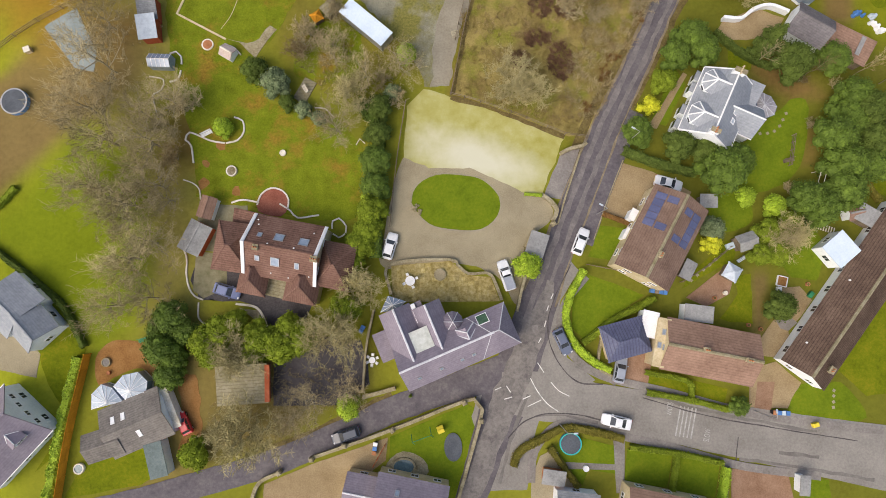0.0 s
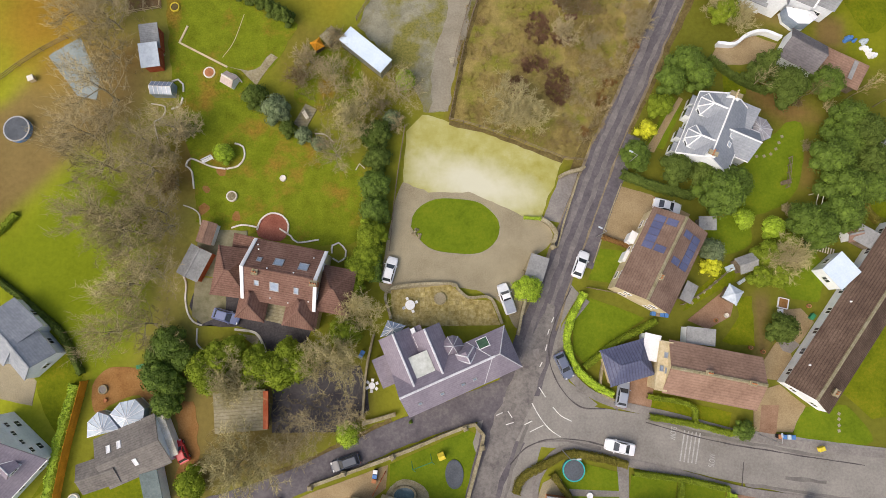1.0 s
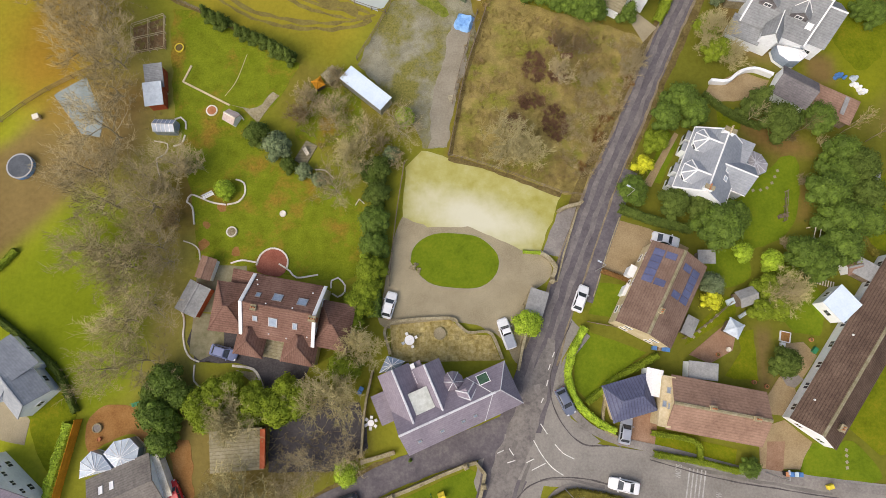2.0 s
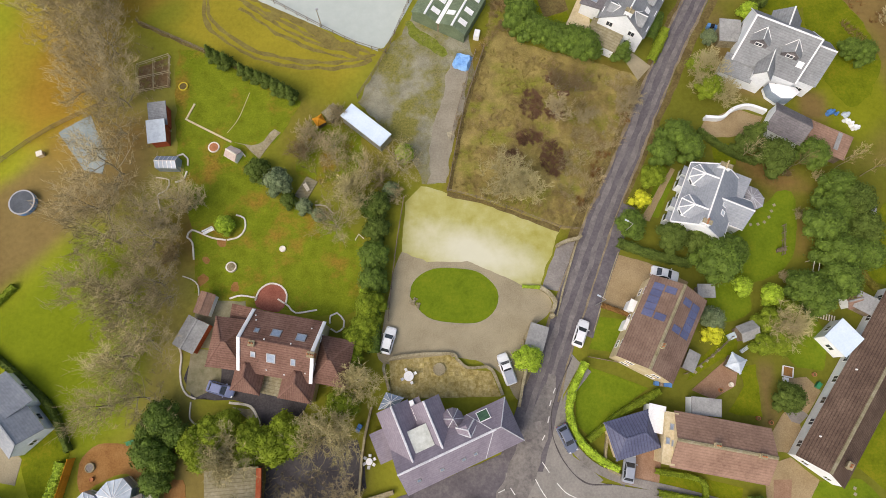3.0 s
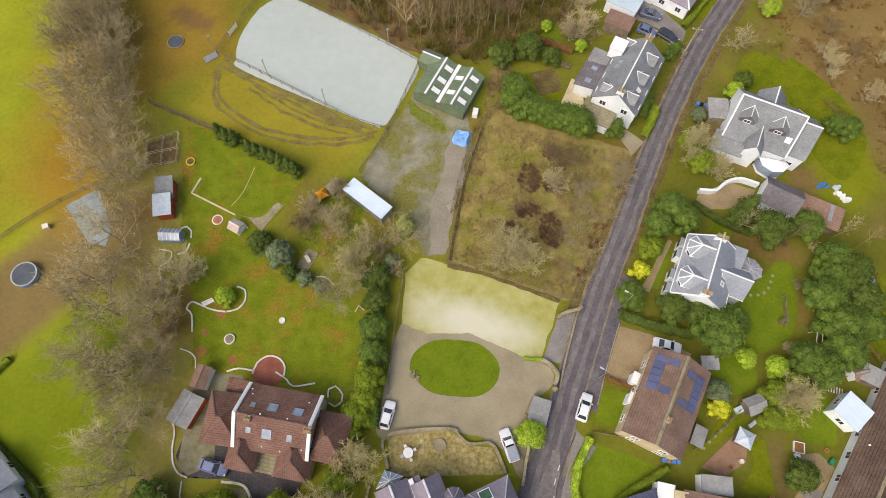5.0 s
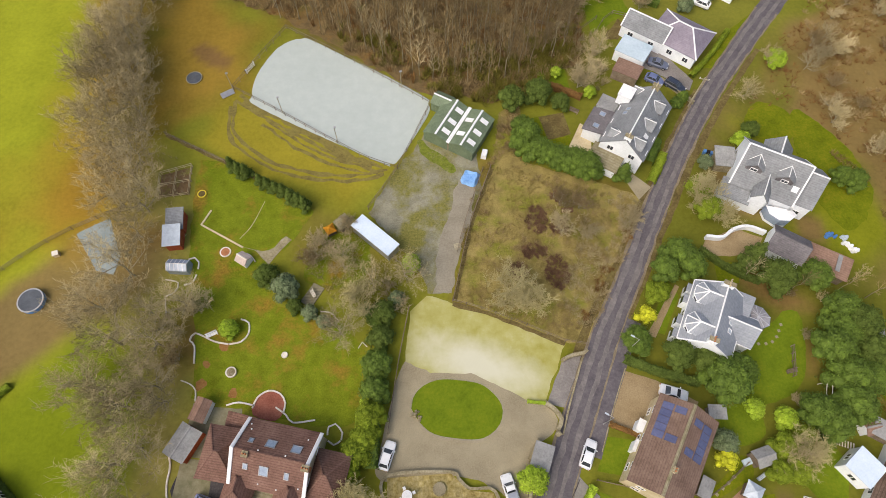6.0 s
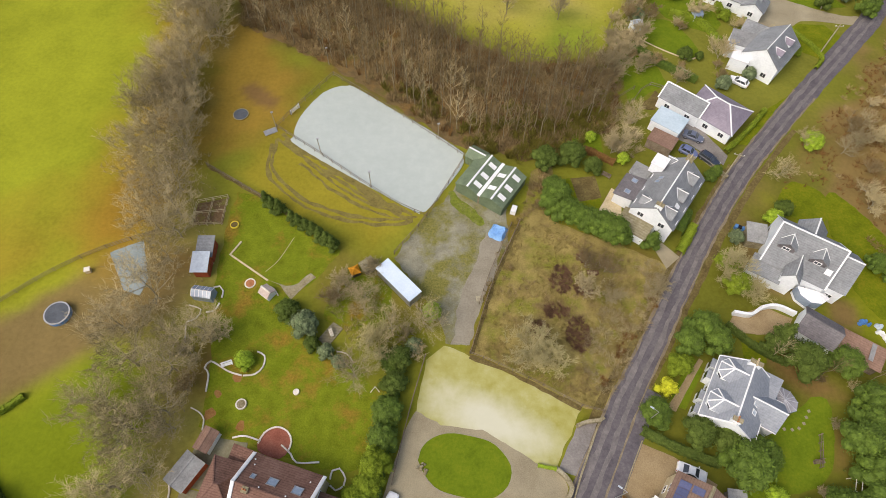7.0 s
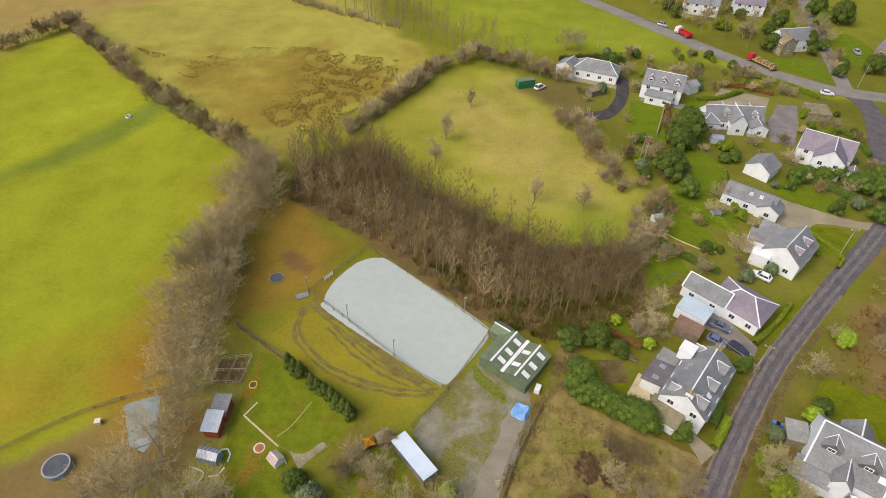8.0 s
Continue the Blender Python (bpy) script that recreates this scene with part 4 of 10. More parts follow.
for pts, w_ in (([(44, -23.6), (52, -25.0), (64, -27.4)], 0.5), ([(30, -13.6), (42, -17.0), (56, -20.0)], 0.4), ([(50, -22.8), (56, -23.8)], 0.5), ([(12.6, -13), (9.6, -20), (7.8, -26)], 0.5), ([(10.6, -10.6), (8.2, -15.2)], 0.7), ([(13.6, -16.2), (18, -16.4), (23, -17.6)], 0.3), ([(20.0, -9.0), (26, -12.0)], 0.35)):
    tagged(part("tar_patch", strip_mesh(pts, w_, 0.074, wob=0.3), M_TARLINE), "dark repaired strip in the asphalt", "road marking", "", "structure")
verge([(20.2, 21), (24.5, 30.2), (29.6, 38.5), (34.6, 47.8), (42.6, 62.5), (51.6, 77)], 1.4)
verge([(24.8, 18.5), (30, 29), (35, 38.5), (40, 47.5), (47.8, 61.5), (57, 75.5), (66, 87.4)], 1.2)

L_DRIVE = [
    ("junction_asphalt", [(21.4, 5.4), (18.2, 1.0), (17.4, -3.2), (19.0, -7.6), (23, -11.2), (14, -17.0), (13.0, -20.6), (12.0, -27), (6, -27), (4, -16), (6, -9), (11, -5), (14.4, 4), (18, 10)], 0.045, M_ROAD, "worn pale asphalt of the road junction", 0.2, False),
    ("gravel_drive", [(-5.3, 24.2), (-8.2, 13.5), (-8.7, 7.0), (1.8, 7.4), (8.8, 4.9), (11.6, 0.4), (13.4, 3.4), (13.1, 9.2), (17.6, 13.8), (17.5, 15.8), (16.3, 18), (13.7, 18), (9.4, 21), (0, 24)], 0.022, M_GRAVEL, "pale beige gravel forecourt round an oval lawn", 0.2, True),
    ("frosted_lawn", [(-1.6, 35.2), (-4.6, 32.3), (-5.2, 24.1), (-1.2, 22.4), (5.0, 22.2), (9.4, 20.2), (13.7, 17.8), (16.1, 17.3), (19.0, 24.1), (20.0, 26.5), (11.6, 30.3)], 0.028, M_FROST, "sparse turf whitened with frost or lime", 0.35, False),
    ("oval_lawn", [(-4.2, 17.0), (-3.2, 19.8), (-0.3, 21.3), (3.4, 21.2), (7.0, 20.3), (9.6, 17.4), (9.2, 14.4), (6.6, 12.4), (2.6, 12.4), (-1.6, 13.5)], 0.05, M_LAWN2, "oval dark green mown lawn", 0.05, True),
    ("pavement_apron", [(19.4, 23.9), (22.6, 24.9), (20.2, 18.4), (19.4, 16.6), (16.4, 17.2)], 0.03, M_PAVE, "cracked grey concrete apron", 0.2, False),
    ("garden_lawn", [(-38.4, 28.0), (-40, 34.4), (-42.3, 45.6), (-43, 54), (-43, 62), (-38.6, 62), (-30, 56), (-21.5, 51.4), (-24.5, 45.5), (-29.4, 40.9), (-26.3, 33.9), (-15.2, 30.9), (-11.7, 26.2), (-12.4, 15.4), (-15.5, 14.2), (-20.8, 15.3), (-32.2, 17.9), (-37.5, 19.0)], 0.012, M_LITTER_LAWN, "leaf-strewn green and orange garden lawn", 0.5, False),
    ("back_lawn", [(-20.5, 46), (-12, 46), (-12, 38), (-18, 36.5), (-22, 38.5)], 0.014, M_LITTER_LAWN, "shaded rough garden lawn", 0.6, True),
    ("red_patio", [(-28.0, 16.4), (-28.0, 18.2), (-26.8, 19.6), (-25.0, 19.8), (-23.6, 18.7), (-23.4, 17.0), (-24.6, 15.5)], 0.05, M_REDPAVE, "round red brick patio", 0.03, True),
    ("dark_drive", [(-37.5, 10.0), (-38.6, 6), (-37.2, 3), (-31.0, 2.6), (-28.6, 1.8), (-27.0, -2.4), (-21, -3), (-12.5, -4), (-11.2, -10.6), (-16, -13.6), (-26, -13.4), (-26, -7.4), (-23, -5), (-19, 3.6), (-26, 6)], 0.02, M_DARKTAR, "dark tarmac drive beside the brown-roofed house", 0.3, False),
    ("mossy_terrace", [(-37.8, 10.4), (-38.2, 4.4), (-36.6, 3.2), (-33, 4.6), (-33, 10)], 0.026, M_YARD, "mossy grey paved terrace", 0.1, False),
    ("sand_arena", [(-35.4, 77.0), (-35.2, 81.2), (-33.2, 86.6), (-30.4, 90.2), (-27.2, 91.4), (-23.6, 90.2), (-3.2, 77.2), (-1.2, 74.4), (-1.4, 71.6), (-6.4, 62.2), (-8.4, 60.8), (-10.6, 61.4), (-33.4, 73.8)], 0.03, M_PALESAND, "pale grey-white sand riding arena surface", 0.15, True),
    ("gravel_yard", [(-6.9, 60.2), (-1.6, 67.6), (7.7, 62.9), (8.2, 55), (7.0, 50), (3.4, 43.6), (1.8, 35.4), (-1.4, 35.6), (-3.6, 42), (-6.1, 43.5), (-11.9, 50.8)], 0.02, M_MIXYARD, "worn gravel stable yard with mossy grass patches", 0.6, False),
    ("yard_grass", [(-3.4, 66.0), (-0.6, 64.4), (3.4, 60.4), (3.2, 58.4), (0.6, 60.2), (-2.6, 62.8)], 0.026, M_PATCHY, "strip of bright grass before the stable", 0.7, True),
    ("waste_ground", [(6.2, 49.4), (3.4, 36), (3.0, 34.2), (20, 27.0), (23.6, 26.4), (29.4, 37.6), (34.6, 47.6), (37.4, 53), (28, 57), (16, 61), (15.4, 64), (17, 70), (15.8, 75), (12.4, 72), (11.2, 65), (10.2, 60)], 0.016, M_WASTE, "rough waste ground of dead grass, moss and bramble", 0.5, False),
    ("wood_floor", [(-58, 127), (-38, 133), (-25, 120), (8, 102), (26, 103), (31, 96), (29, 84), (20, 79.4), (11.4, 74.6), (3.4, 76.2), (-0.6, 76), (-18, 88), (-31, 97), (-53, 108)], 0.01, M_WOODFLOOR, "brown leaf-littered floor of the wood", 1.2, False),
    ("mud_track", [(4.4, 44.2), (2.4, 35.4), (-0.6, 35.6), (0.2, 44), (2.6, 51.4), (4.2, 57.4), (7.4, 57), (6.4, 50)], 0.024, M_TRACK, "grey trodden track along the fence", 0.5, False),
    ("gravel_drive", [(28.1, 22.5), (33.6, 20.6), (39.6, 17.2), (36, 12), (29.3, 12.2), (25.6, 14.3)], 0.03, M_TAN, "tan gravel parking beside the solar-panelled house", 0.1, False),
    ("front_lawn", [(24.9, 12.4), (29.2, 11.8), (27.2, 6.8), (22.9, 7.6)], 0.04, M_LAWN2, "small hedged green front lawn", 0.1, False),
    ("corner_lawn", [(22.6, 5.0), (31.2, 1.4), (24.2, -3.0), (22.1, -5.8), (19.9, -3.2), (20.1, 1.1)], 0.04, M_LAWN2, "green corner garden lawn", 0.1, False),
    ("back_lawn", [(46.8, 23.2), (50, 26), (56.4, 31.4), (59.0, 30.0), (56.5, 20.2), (49.9, 16.6), (45.5, 17.8)], 0.03, M_LAWN2, "green back garden lawn", 0.3, True),
    ("side_lawn", [(38.4, 37.2), (39.8, 34.4), (36.3, 27.8), (33.8, 28.6)], 0.04, M_LAWN2, "narrow green lawn beside the blue-grey house", 0.1, False),
    ("back_lawn", [(42.3, 15.3), (47.2, 16.9), (48.7, 12.4), (43.3, 10.8)], 0.035, M_LAWN2, "small green back lawn", 0.2, True),
    ("back_lawn", [(38.2, 4), (44.4, 9.4), (46, 8.2), (45.4, 6.4), (37, 2.2)], 0.035, M_LAWN, "strip of lawn with stepping stones", 0.2, False),
    ("brown_patio", [(37.6, 0.8), (43.8, 5.2), (45.3, 4.0), (44.3, 1.1), (40.6, -0.7)], 0.045, M_BROWNBLOCK, "brown block-paved patio behind the house", 0.04, False),
    ("back_lawn", [(47.8, 4.2), (47.6, -3.4), (44.0, -3.2), (42.6, -2.6), (45.6, 1.0), (45.4, 3.6)], 0.035, M_LAWN, "green back lawn behind the red-roofed bungalow", 0.2, False),
    ("back_lawn", [(51.3, 9.7), (58.6, 10.4), (58.4, 3.2), (55.0, 3.3), (53.3, 4.2)], 0.035, M_LAWN2, "green back lawn of the long terrace", 0.3, True),
    ("tan_patio", [(52.0, 1.8), (55.2, 1.9), (57.0, -0.3), (54.4, -3.3), (52.9, -4.4), (53.0, -6.0), (50.4, -8.8), (48.6, -8.4), (48.4, -6.0), (50.7, -3.2), (53.1, -1.6)], 0.045, M_TAN, "tan gravel patio beside a lawn", 0.1, False),
    ("front_lawn", [(30.8, -9.7), (43.0, -13.2), (42.0, -16.4), (30.5, -12.8)], 0.045, M_LAWN, "long strip of front lawn with a hedge", 0.1, False),
    ("block_drive", [(27.3, -3.2), (32.5, -5.4), (30.9, -12.1), (26.1, -11.1)], 0.05, M_BROWNBLOCK, "brown block-paved drive by the garage", 0.04, False),
    ("tan_drive", [(46.6, -10.4), (50.6, -9.4), (54.2, -12.7), (51.8, -16.4), (46.0, -16.0)], 0.045, M_TAN, "tan gravel front garden", 0.08, False),
    ("block_path", [(47.6, -12.3), (50.2, -12.4), (49.3, -16.6), (46.8, -16.3)], 0.055, M_BROWNBLOCK, "brown block-paved front path", 0.03, False),
    ("front_lawn", [(54.3, -12.9), (57.2, -13.5), (60.2, -12.8), (63.6, -17.2), (62.8, -18.6), (57.8, -18.7), (52.0, -17.2)], 0.049, M_LAWN2, "green front lawn of the long terrace", 0.1, True),
    ("front_lawn", [(57.5, -8.5), (66, 0), (80, -2), (76, -14), (64, -15)], 0.04, M_LAWN, "green side lawn of the terrace", 0.1, False),
    ("front_lawn", [(16.6, -20.6), (18.2, -19.0), (26.3, -21.4), (25.6, -25.2), (21.2, -24.4), (20, -27), (18.2, -25)], 0.045, M_LAWN2, "hedged front lawn with a trampoline", 0.1, False),
    ("front_lawn", [(27.2, -21.6), (34.0, -22.7), (32.8, -27.4), (26.5, -26.4)], 0.045, M_LAWN2, "square hedged front lawn", 0.1, False),
    ("front_lawn", [(35.0, -22.9), (41.0, -24.2), (39.9, -29.1), (34.0, -28)], 0.045, M_LAWN2, "square hedged front lawn", 0.1, False),
    ("brown_yard", [(42.6, -25.0), (51.2, -26.4), (52.1, -33), (42.2, -32)], 0.06, M_BROWNBLOCK, "brown paved front yard", 0.05, False),
    ("front_lawn", [(53.4, -26.6), (57.2, -27.2), (57.4, -33), (53.2, -32.6)], 0.05, M_LAWN2, "small square front lawn", 0.1, False),
    ("gravel_drive", [(12.6, -25.2), (14.0, -22.2), (16.2, -21.2), (20, -28), (19, -34), (12, -34)], 0.04, M_GRAVEL, "pale gravel corner drive", 0.1, False),
    ("walled_lawn", [(-8.5, -18.6), (3.2, -14.2), (5.1, -15.0), (1.5, -28), (-2.0, -28), (-2.7, -23.5), (-8.6, -21.9)], 0.03, M_LAWN2, "walled green lawn with a toy house", 0.15, False),
    ("gravel_drive", [(-27.5, -24.9), (-19.7, -22.0), (-8.8, -18.7), (-9.2, -22), (-12, -24), (-16.4, -34), (-28.4, -34)], 0.03, M_TAN, "tan gravel walled drive", 0.1, False),
    ("orange_yard", [(-52.5, -9.4), (-53, -5.4), (-50.5, -2.9), (-46, -3.2), (-43.4, -6), (-43.6, -9.6), (-46, -7.0), (-50.4, -8.4)], 0.02, M_ORANGE, "orange bark-covered yard by the conservatory", 0.2, True),
    ("front_lawn", [(-53.5, -19), (-45.4, -17.8), (-43.2, -22.6), (-46, -24.4), (-57.5, -26)], 0.02, M_LAWN, "green lawn with orange patches", 0.2, False),
    ("side_lawn", [(-62, -4), (-57, 1.6), (-54.6, -4.0), (-58, -19), (-62, -22), (-56.6, -14.6), (-60, -9.5)], 0.02, M_LAWN, "green side garden lawn", 0.2, False),
    ("gravel_drive", [(-70, -1), (-64.4, -1), (-61.5, -4.4), (-62, -8), (-70, -6)], 0.03, M_GRAVEL, "pale gravel drive beside a house", 0.1, False),
    ("orange_drive", [(-41, -8), (-37.6, -8.4), (-36.6, -16), (-38.2, -21), (-40.6, -20), (-39.4, -15)], 0.014, M_ORANGE, "orange-brown drive strewn with leaves", 0.5, False),
    ("vegetable_plot", [(19.8, 71.0), (24.6, 72), (25.6, 67.0), (21.2, 65.6)], 0.03, M_MUD, "bare dug garden plot", 0.1, False),
    ("back_lawn", [(17.4, 70.2), (20, 71.2), (21.4, 66), (25.2, 66.6), (26.4, 63.2), (18.6, 63.8)], 0.025, M_LAWN, "small lawn round a dug plot", 0.2, False),
    ("back_lawn", [(19.6, 86), (25.8, 84.2), (26.6, 77.4), (20.8, 78.6)], 0.025, M_LAWN2, "square green lawn enclosed by a rust hedge", 0.2, False),
    ("flagged_patio", [(24.0, 62.4), (27.6, 69.4), (29.4, 68.2), (29.0, 62.6), (27.6, 59.8)], 0.05, M_CREAM, "cream flagged patio behind the house", 0.05, False),
    ("gravel_drive", [(36.2, 52.6), (34.0, 57.4), (35.8, 58.0), (38.8, 55.2)], 0.04, M_GRAVEL, "pale concrete driveway entrance", 0.08, False),
    ("tarmac_drive", [(44.5, 89.6), (51.2, 79.4), (50.0, 77), (43.6, 82), (39, 84)], 0.04, M_PAVE, "grey tarmac drive with parked cars", 0.1, False),
    ("gravel_drive", [(46.4, 44.6), (52, 46.6), (56.4, 44.8), (54.6, 42), (50, 41.4), (44.6, 41.6)], 0.04, M_TAN, "tan gravel turning space", 0.15, False),
    ("back_lawn", [(68.4, 23.5), (73.6, 28.7), (75.9, 27.9), (73.2, 16.8), (68.2, 15.8), (66.2, 19.0)], 0.03, M_LAWN, "yellow-green lawn behind the evergreens", 0.4, True),
    ("small_lawn", [(46.8, 40.5), (51, 40.2), (50.4, 36.6), (47, 36.4)], 0.03, M_LAWN, "small lawn with orange edges", 0.2, False),
    ("back_lawn", [(62.4, 74), (68, 71.4), (67.4, 65.6), (61.6, 65), (59, 69)], 0.03, M_LAWN, "sloping green lawn beside scrub", 0.4, True),
    ("back_lawn", [(69.6, 72.4), (77.4, 62), (78, 52), (72, 46), (68.2, 52), (67.2, 60), (67.6, 66)], 0.028, M_LAWN, "long yellow-green lawn below bracken", 0.5, True),
    ("back_lawn", [(30.6, 106), (38, 110), (41.2, 98), (32.8, 92)], 0.025, M_LAWN2, "bright green back lawn", 0.4, False),
    ("back_lawn", [(36, 117), (44, 119), (49.6, 109.6), (46, 107), (36.6, 112)], 0.03, M_LAWN2, "curved green back lawn with an edged border", 0.2, True),
    ("back_lawn", [(41, 132), (50, 130), (56, 120), (52, 116), (42, 122)], 0.025, M_LAWN2, "green back lawn with shrubs", 0.4, True),
    ("back_lawn", [(47, 149), (56, 146), (57, 133), (48, 132)], 0.025, M_LAWN2, "green back lawn with shrubs", 0.4, True),
    ("front_lawn", [(71.5, 141), (84, 132.5), (87, 128), (79, 126.6), (68, 132)], 0.03, M_LAWN2, "green front lawn beside a gravel sweep", 0.2, False),
    ("gravel_drive", [(63.6, 121), (67, 131), (72, 129.6), (84, 125), (89, 124.6), (88, 121.6), (76, 122), (70, 118)], 0.032, M_GRAVEL, "pale gravel drive beside a house", 0.2, True),
    ("front_lawn", [(71, 120.6), (80, 121), (83.6, 116.6), (78, 108.4), (71.6, 112)], 0.03, M_LAWN, "yellow-green front lawn by the lane", 0.2, False),
    ("front_lawn", [(60.6, 92), (67, 97.4), (63.4, 88.6), (58, 82.6), (53, 82.6)], 0.028, M_LAWN, "rough front lawn by the lane", 0.2, False),
    ("play_lawn", [(35.2, 178), (46.8, 175), (43.0, 151.6), (31.8, 156.6)], 0.025, M_LAWN2, "bright green hedged back lawn", 0.2, False),
    ("back_lawn", [(49, 176), (56, 184), (60, 178), (54, 172), (53.4, 158), (48.4, 160)], 0.025, M_LAWN2, "small green back lawn", 0.2, False),
    ("black_drive", [(35.6, 192), (33.6, 176), (27.6, 164.4), (21, 163), (20.6, 167.4), (26, 169.4), (30, 178), (32, 192)], 0.03, M_DARKTAR, "curved black tarmac drive", 0.1, True),
    ("gravel_yard", [(58, 178), (76, 176), (80.4, 188), (66, 192)], 0.034, M_GRAVEL, "pale gravel yard behind the gabled house", 0.2, False),
    ("tarmac_drive", [(73.6, 160), (80, 158), (85, 172), (88, 184), (82, 184), (76, 172)], 0.03, M_PAVE, "grey tarmac drive beside the gabled house", 0.3, False),
    ("flagged_patio", [(13, 188.6), (33, 184.4), (34, 188), (31, 197), (34, 202), (28, 202)], 0.028, M_GRAVEL, "pale patio round the long bungalow", 0.2, False),
    ("flagged_patio", [(38, 178.4), (51, 174.8), (52, 178), (39, 182)], 0.036, M_PAVE, "grey flagged patio before the white house", 0.1, False),
    ("roadside_green", [(86, 215), (104, 204), (107.5, 206), (104, 222), (92, 222)], 0.03, M_LAWN2, "bright green roadside lawn", 0.2, False),
    ("round_green", [(117, 222), (118, 246), (126, 250), (130, 236), (124, 222)], 0.03, M_LAWN2, "green lawn inside a pale drive", 0.2, True),
]
for nm, pts, z, m_, lab, wob, sm in L_DRIVE:
    patch(nm, pts, z, m_, lab, nm.split("_")[-1], wob, sm)


# pale kerb round the oval lawn, white lines, crossing
def line_of(name, pts, w, z, material, label, category, h=None, kind="structure"):
    return tagged(part(name, strip_mesh(pts, w, z, 0.6, h), material), label, category, "", kind)


ov = spline(L_DRIVE[3][1], 1.0, True)
line_of("kerb", [tuple(p) for p in ov] + [tuple(ov[0])], 0.22, 0.11, M_GRAVEL, "pale stone kerb round the oval lawn", "kerb")
for pts in ([(13.1, -10.6), (14.1, -12.6), (15.5, -14.5), (17.1, -15.7)], [(16.2, -11.3), (17.3, -12.6), (18.9, -13.5)], [(14.3, -8.3), (15.2, -9.8)], [(12.5, -14.8), (14.6, -13.9)], [(11.8, -13.7), (13.0, -13.2)], [(17.2, 2.1), (16.8, 1.3)], [(16.4, 0.3), (16.1, -0.5)], [(15.9, -2.0), (15.6, -2.9)], [(15.0, -4.6), (14.6, -5.3)], [(7.6, -12.2), (8.6, -11.8)], [(9.4, -11.6), (10.0, -12.6)], [(9.0, -13.6), (10.2, -13.3)]):
    line_of("road_marking", pts, 0.14, 0.077, M_PAINT, "worn white painted road line", "road marking")
for k in range(5):
    x, y = 35.2 + 0.57 * k, -15.5 - 0.12 * k
    line_of("road_marking", [(x + 0.5, y), (x - 0.6, y - 4.4)], 0.2, 0.08, M_FADED, "worn white stripe painted across the street", "road marking")


def lettering(words, x, y, rz, size):
    cu = bpy.data.curves.new("road_lettering", "FONT")
    cu.body, cu.size, cu.align_x, cu.align_y, cu.extrude = words, size, "CENTER", "CENTER", 0.002
    cu.materials.append(M_FADED)
    ob = new("road_lettering", cu)
    ob.matrix_basis = pose(x, y, 0.082, 0, 0, rz) @ Matrix.Diagonal((0.8, 1.5, 1, 1))
    tagged(ob, "worn white SLOW lettering painted on the street", "road marking", "", "structure")


M_CRACK = mat("dark_sealed_crack", [(0.06, 0.054, 0.055), (0.09, 0.08, 0.08), (0.13, 0.118, 0.112)], 0.5, 3.0, 0.9, 0.1)
for pts in ([(20.2, 6.6), (17.7, 2.1), (16.3, -1.6), (16.3, -5.4), (17.7, -8.7), (20.3, -11.4), (24.1, -11.9)], [(9.3, -19.4), (11.8, -17.1), (15.2, -16.0), (20.1, -16.3), (23.7, -17.3)], [(30, -14.1), (40, -17.2), (52, -19.7), (62, -21.6)], [(44, -20.4), (43.4, -24)]):
    tagged(part("kerb", strip_mesh(pts, 0.16, 0.084, 0.5, 0.03, 0.1), M_CRACK), "dark sunken kerb line in the asphalt", "kerb", "", "structure")
tagged(part("manhole_cover", box(bmesh.new(), 14.2, -3.2, 0.05, 0.9, 1.2, 0.034, 10), M_PAVE), "pale square manhole cover in the lane", "manhole cover", "", "structure")
lettering("SLOW", 33.9, -15.8, -104, 0.85)
lettering("SLOW", 39.4, -20.0, 76, 0.85)


# ---- houses ----
def cap(house, B, p, q, w, material, name="ridge_cap"):
    """A capping along an edge of the roof."""
    p, q = Vector(p), Vector(q)
    bm = bmesh.new()
    u = (q - p).normalized()
    s = u.cross(Vector((0, 0, 1))).normalized() * w / 2
    up = Vector((0, 0, 0.07))
    rows = []
    for c in (p, q):
        rows.append([bm.verts.new(c - s - up), bm.verts.new(c - s * 0.8 + up * 0.6), bm.verts.new(c + up), bm.verts.new(c + s * 0.8 + up * 0.6), bm.verts.new(c + s - up)])
    for j in range(4):
        bm.faces.new((rows[0][j], rows[0][j + 1], rows[1][j + 1], rows[1][j]))
    bm.faces.new(rows[0])
    bm.faces.new(list(reversed(rows[1])))
    bm.faces.new((rows[0][4], rows[0][0], rows[1][0], rows[1][4]))
    part(name, bm, material, house, "", B)


PANES = {}
BLOCKS = []


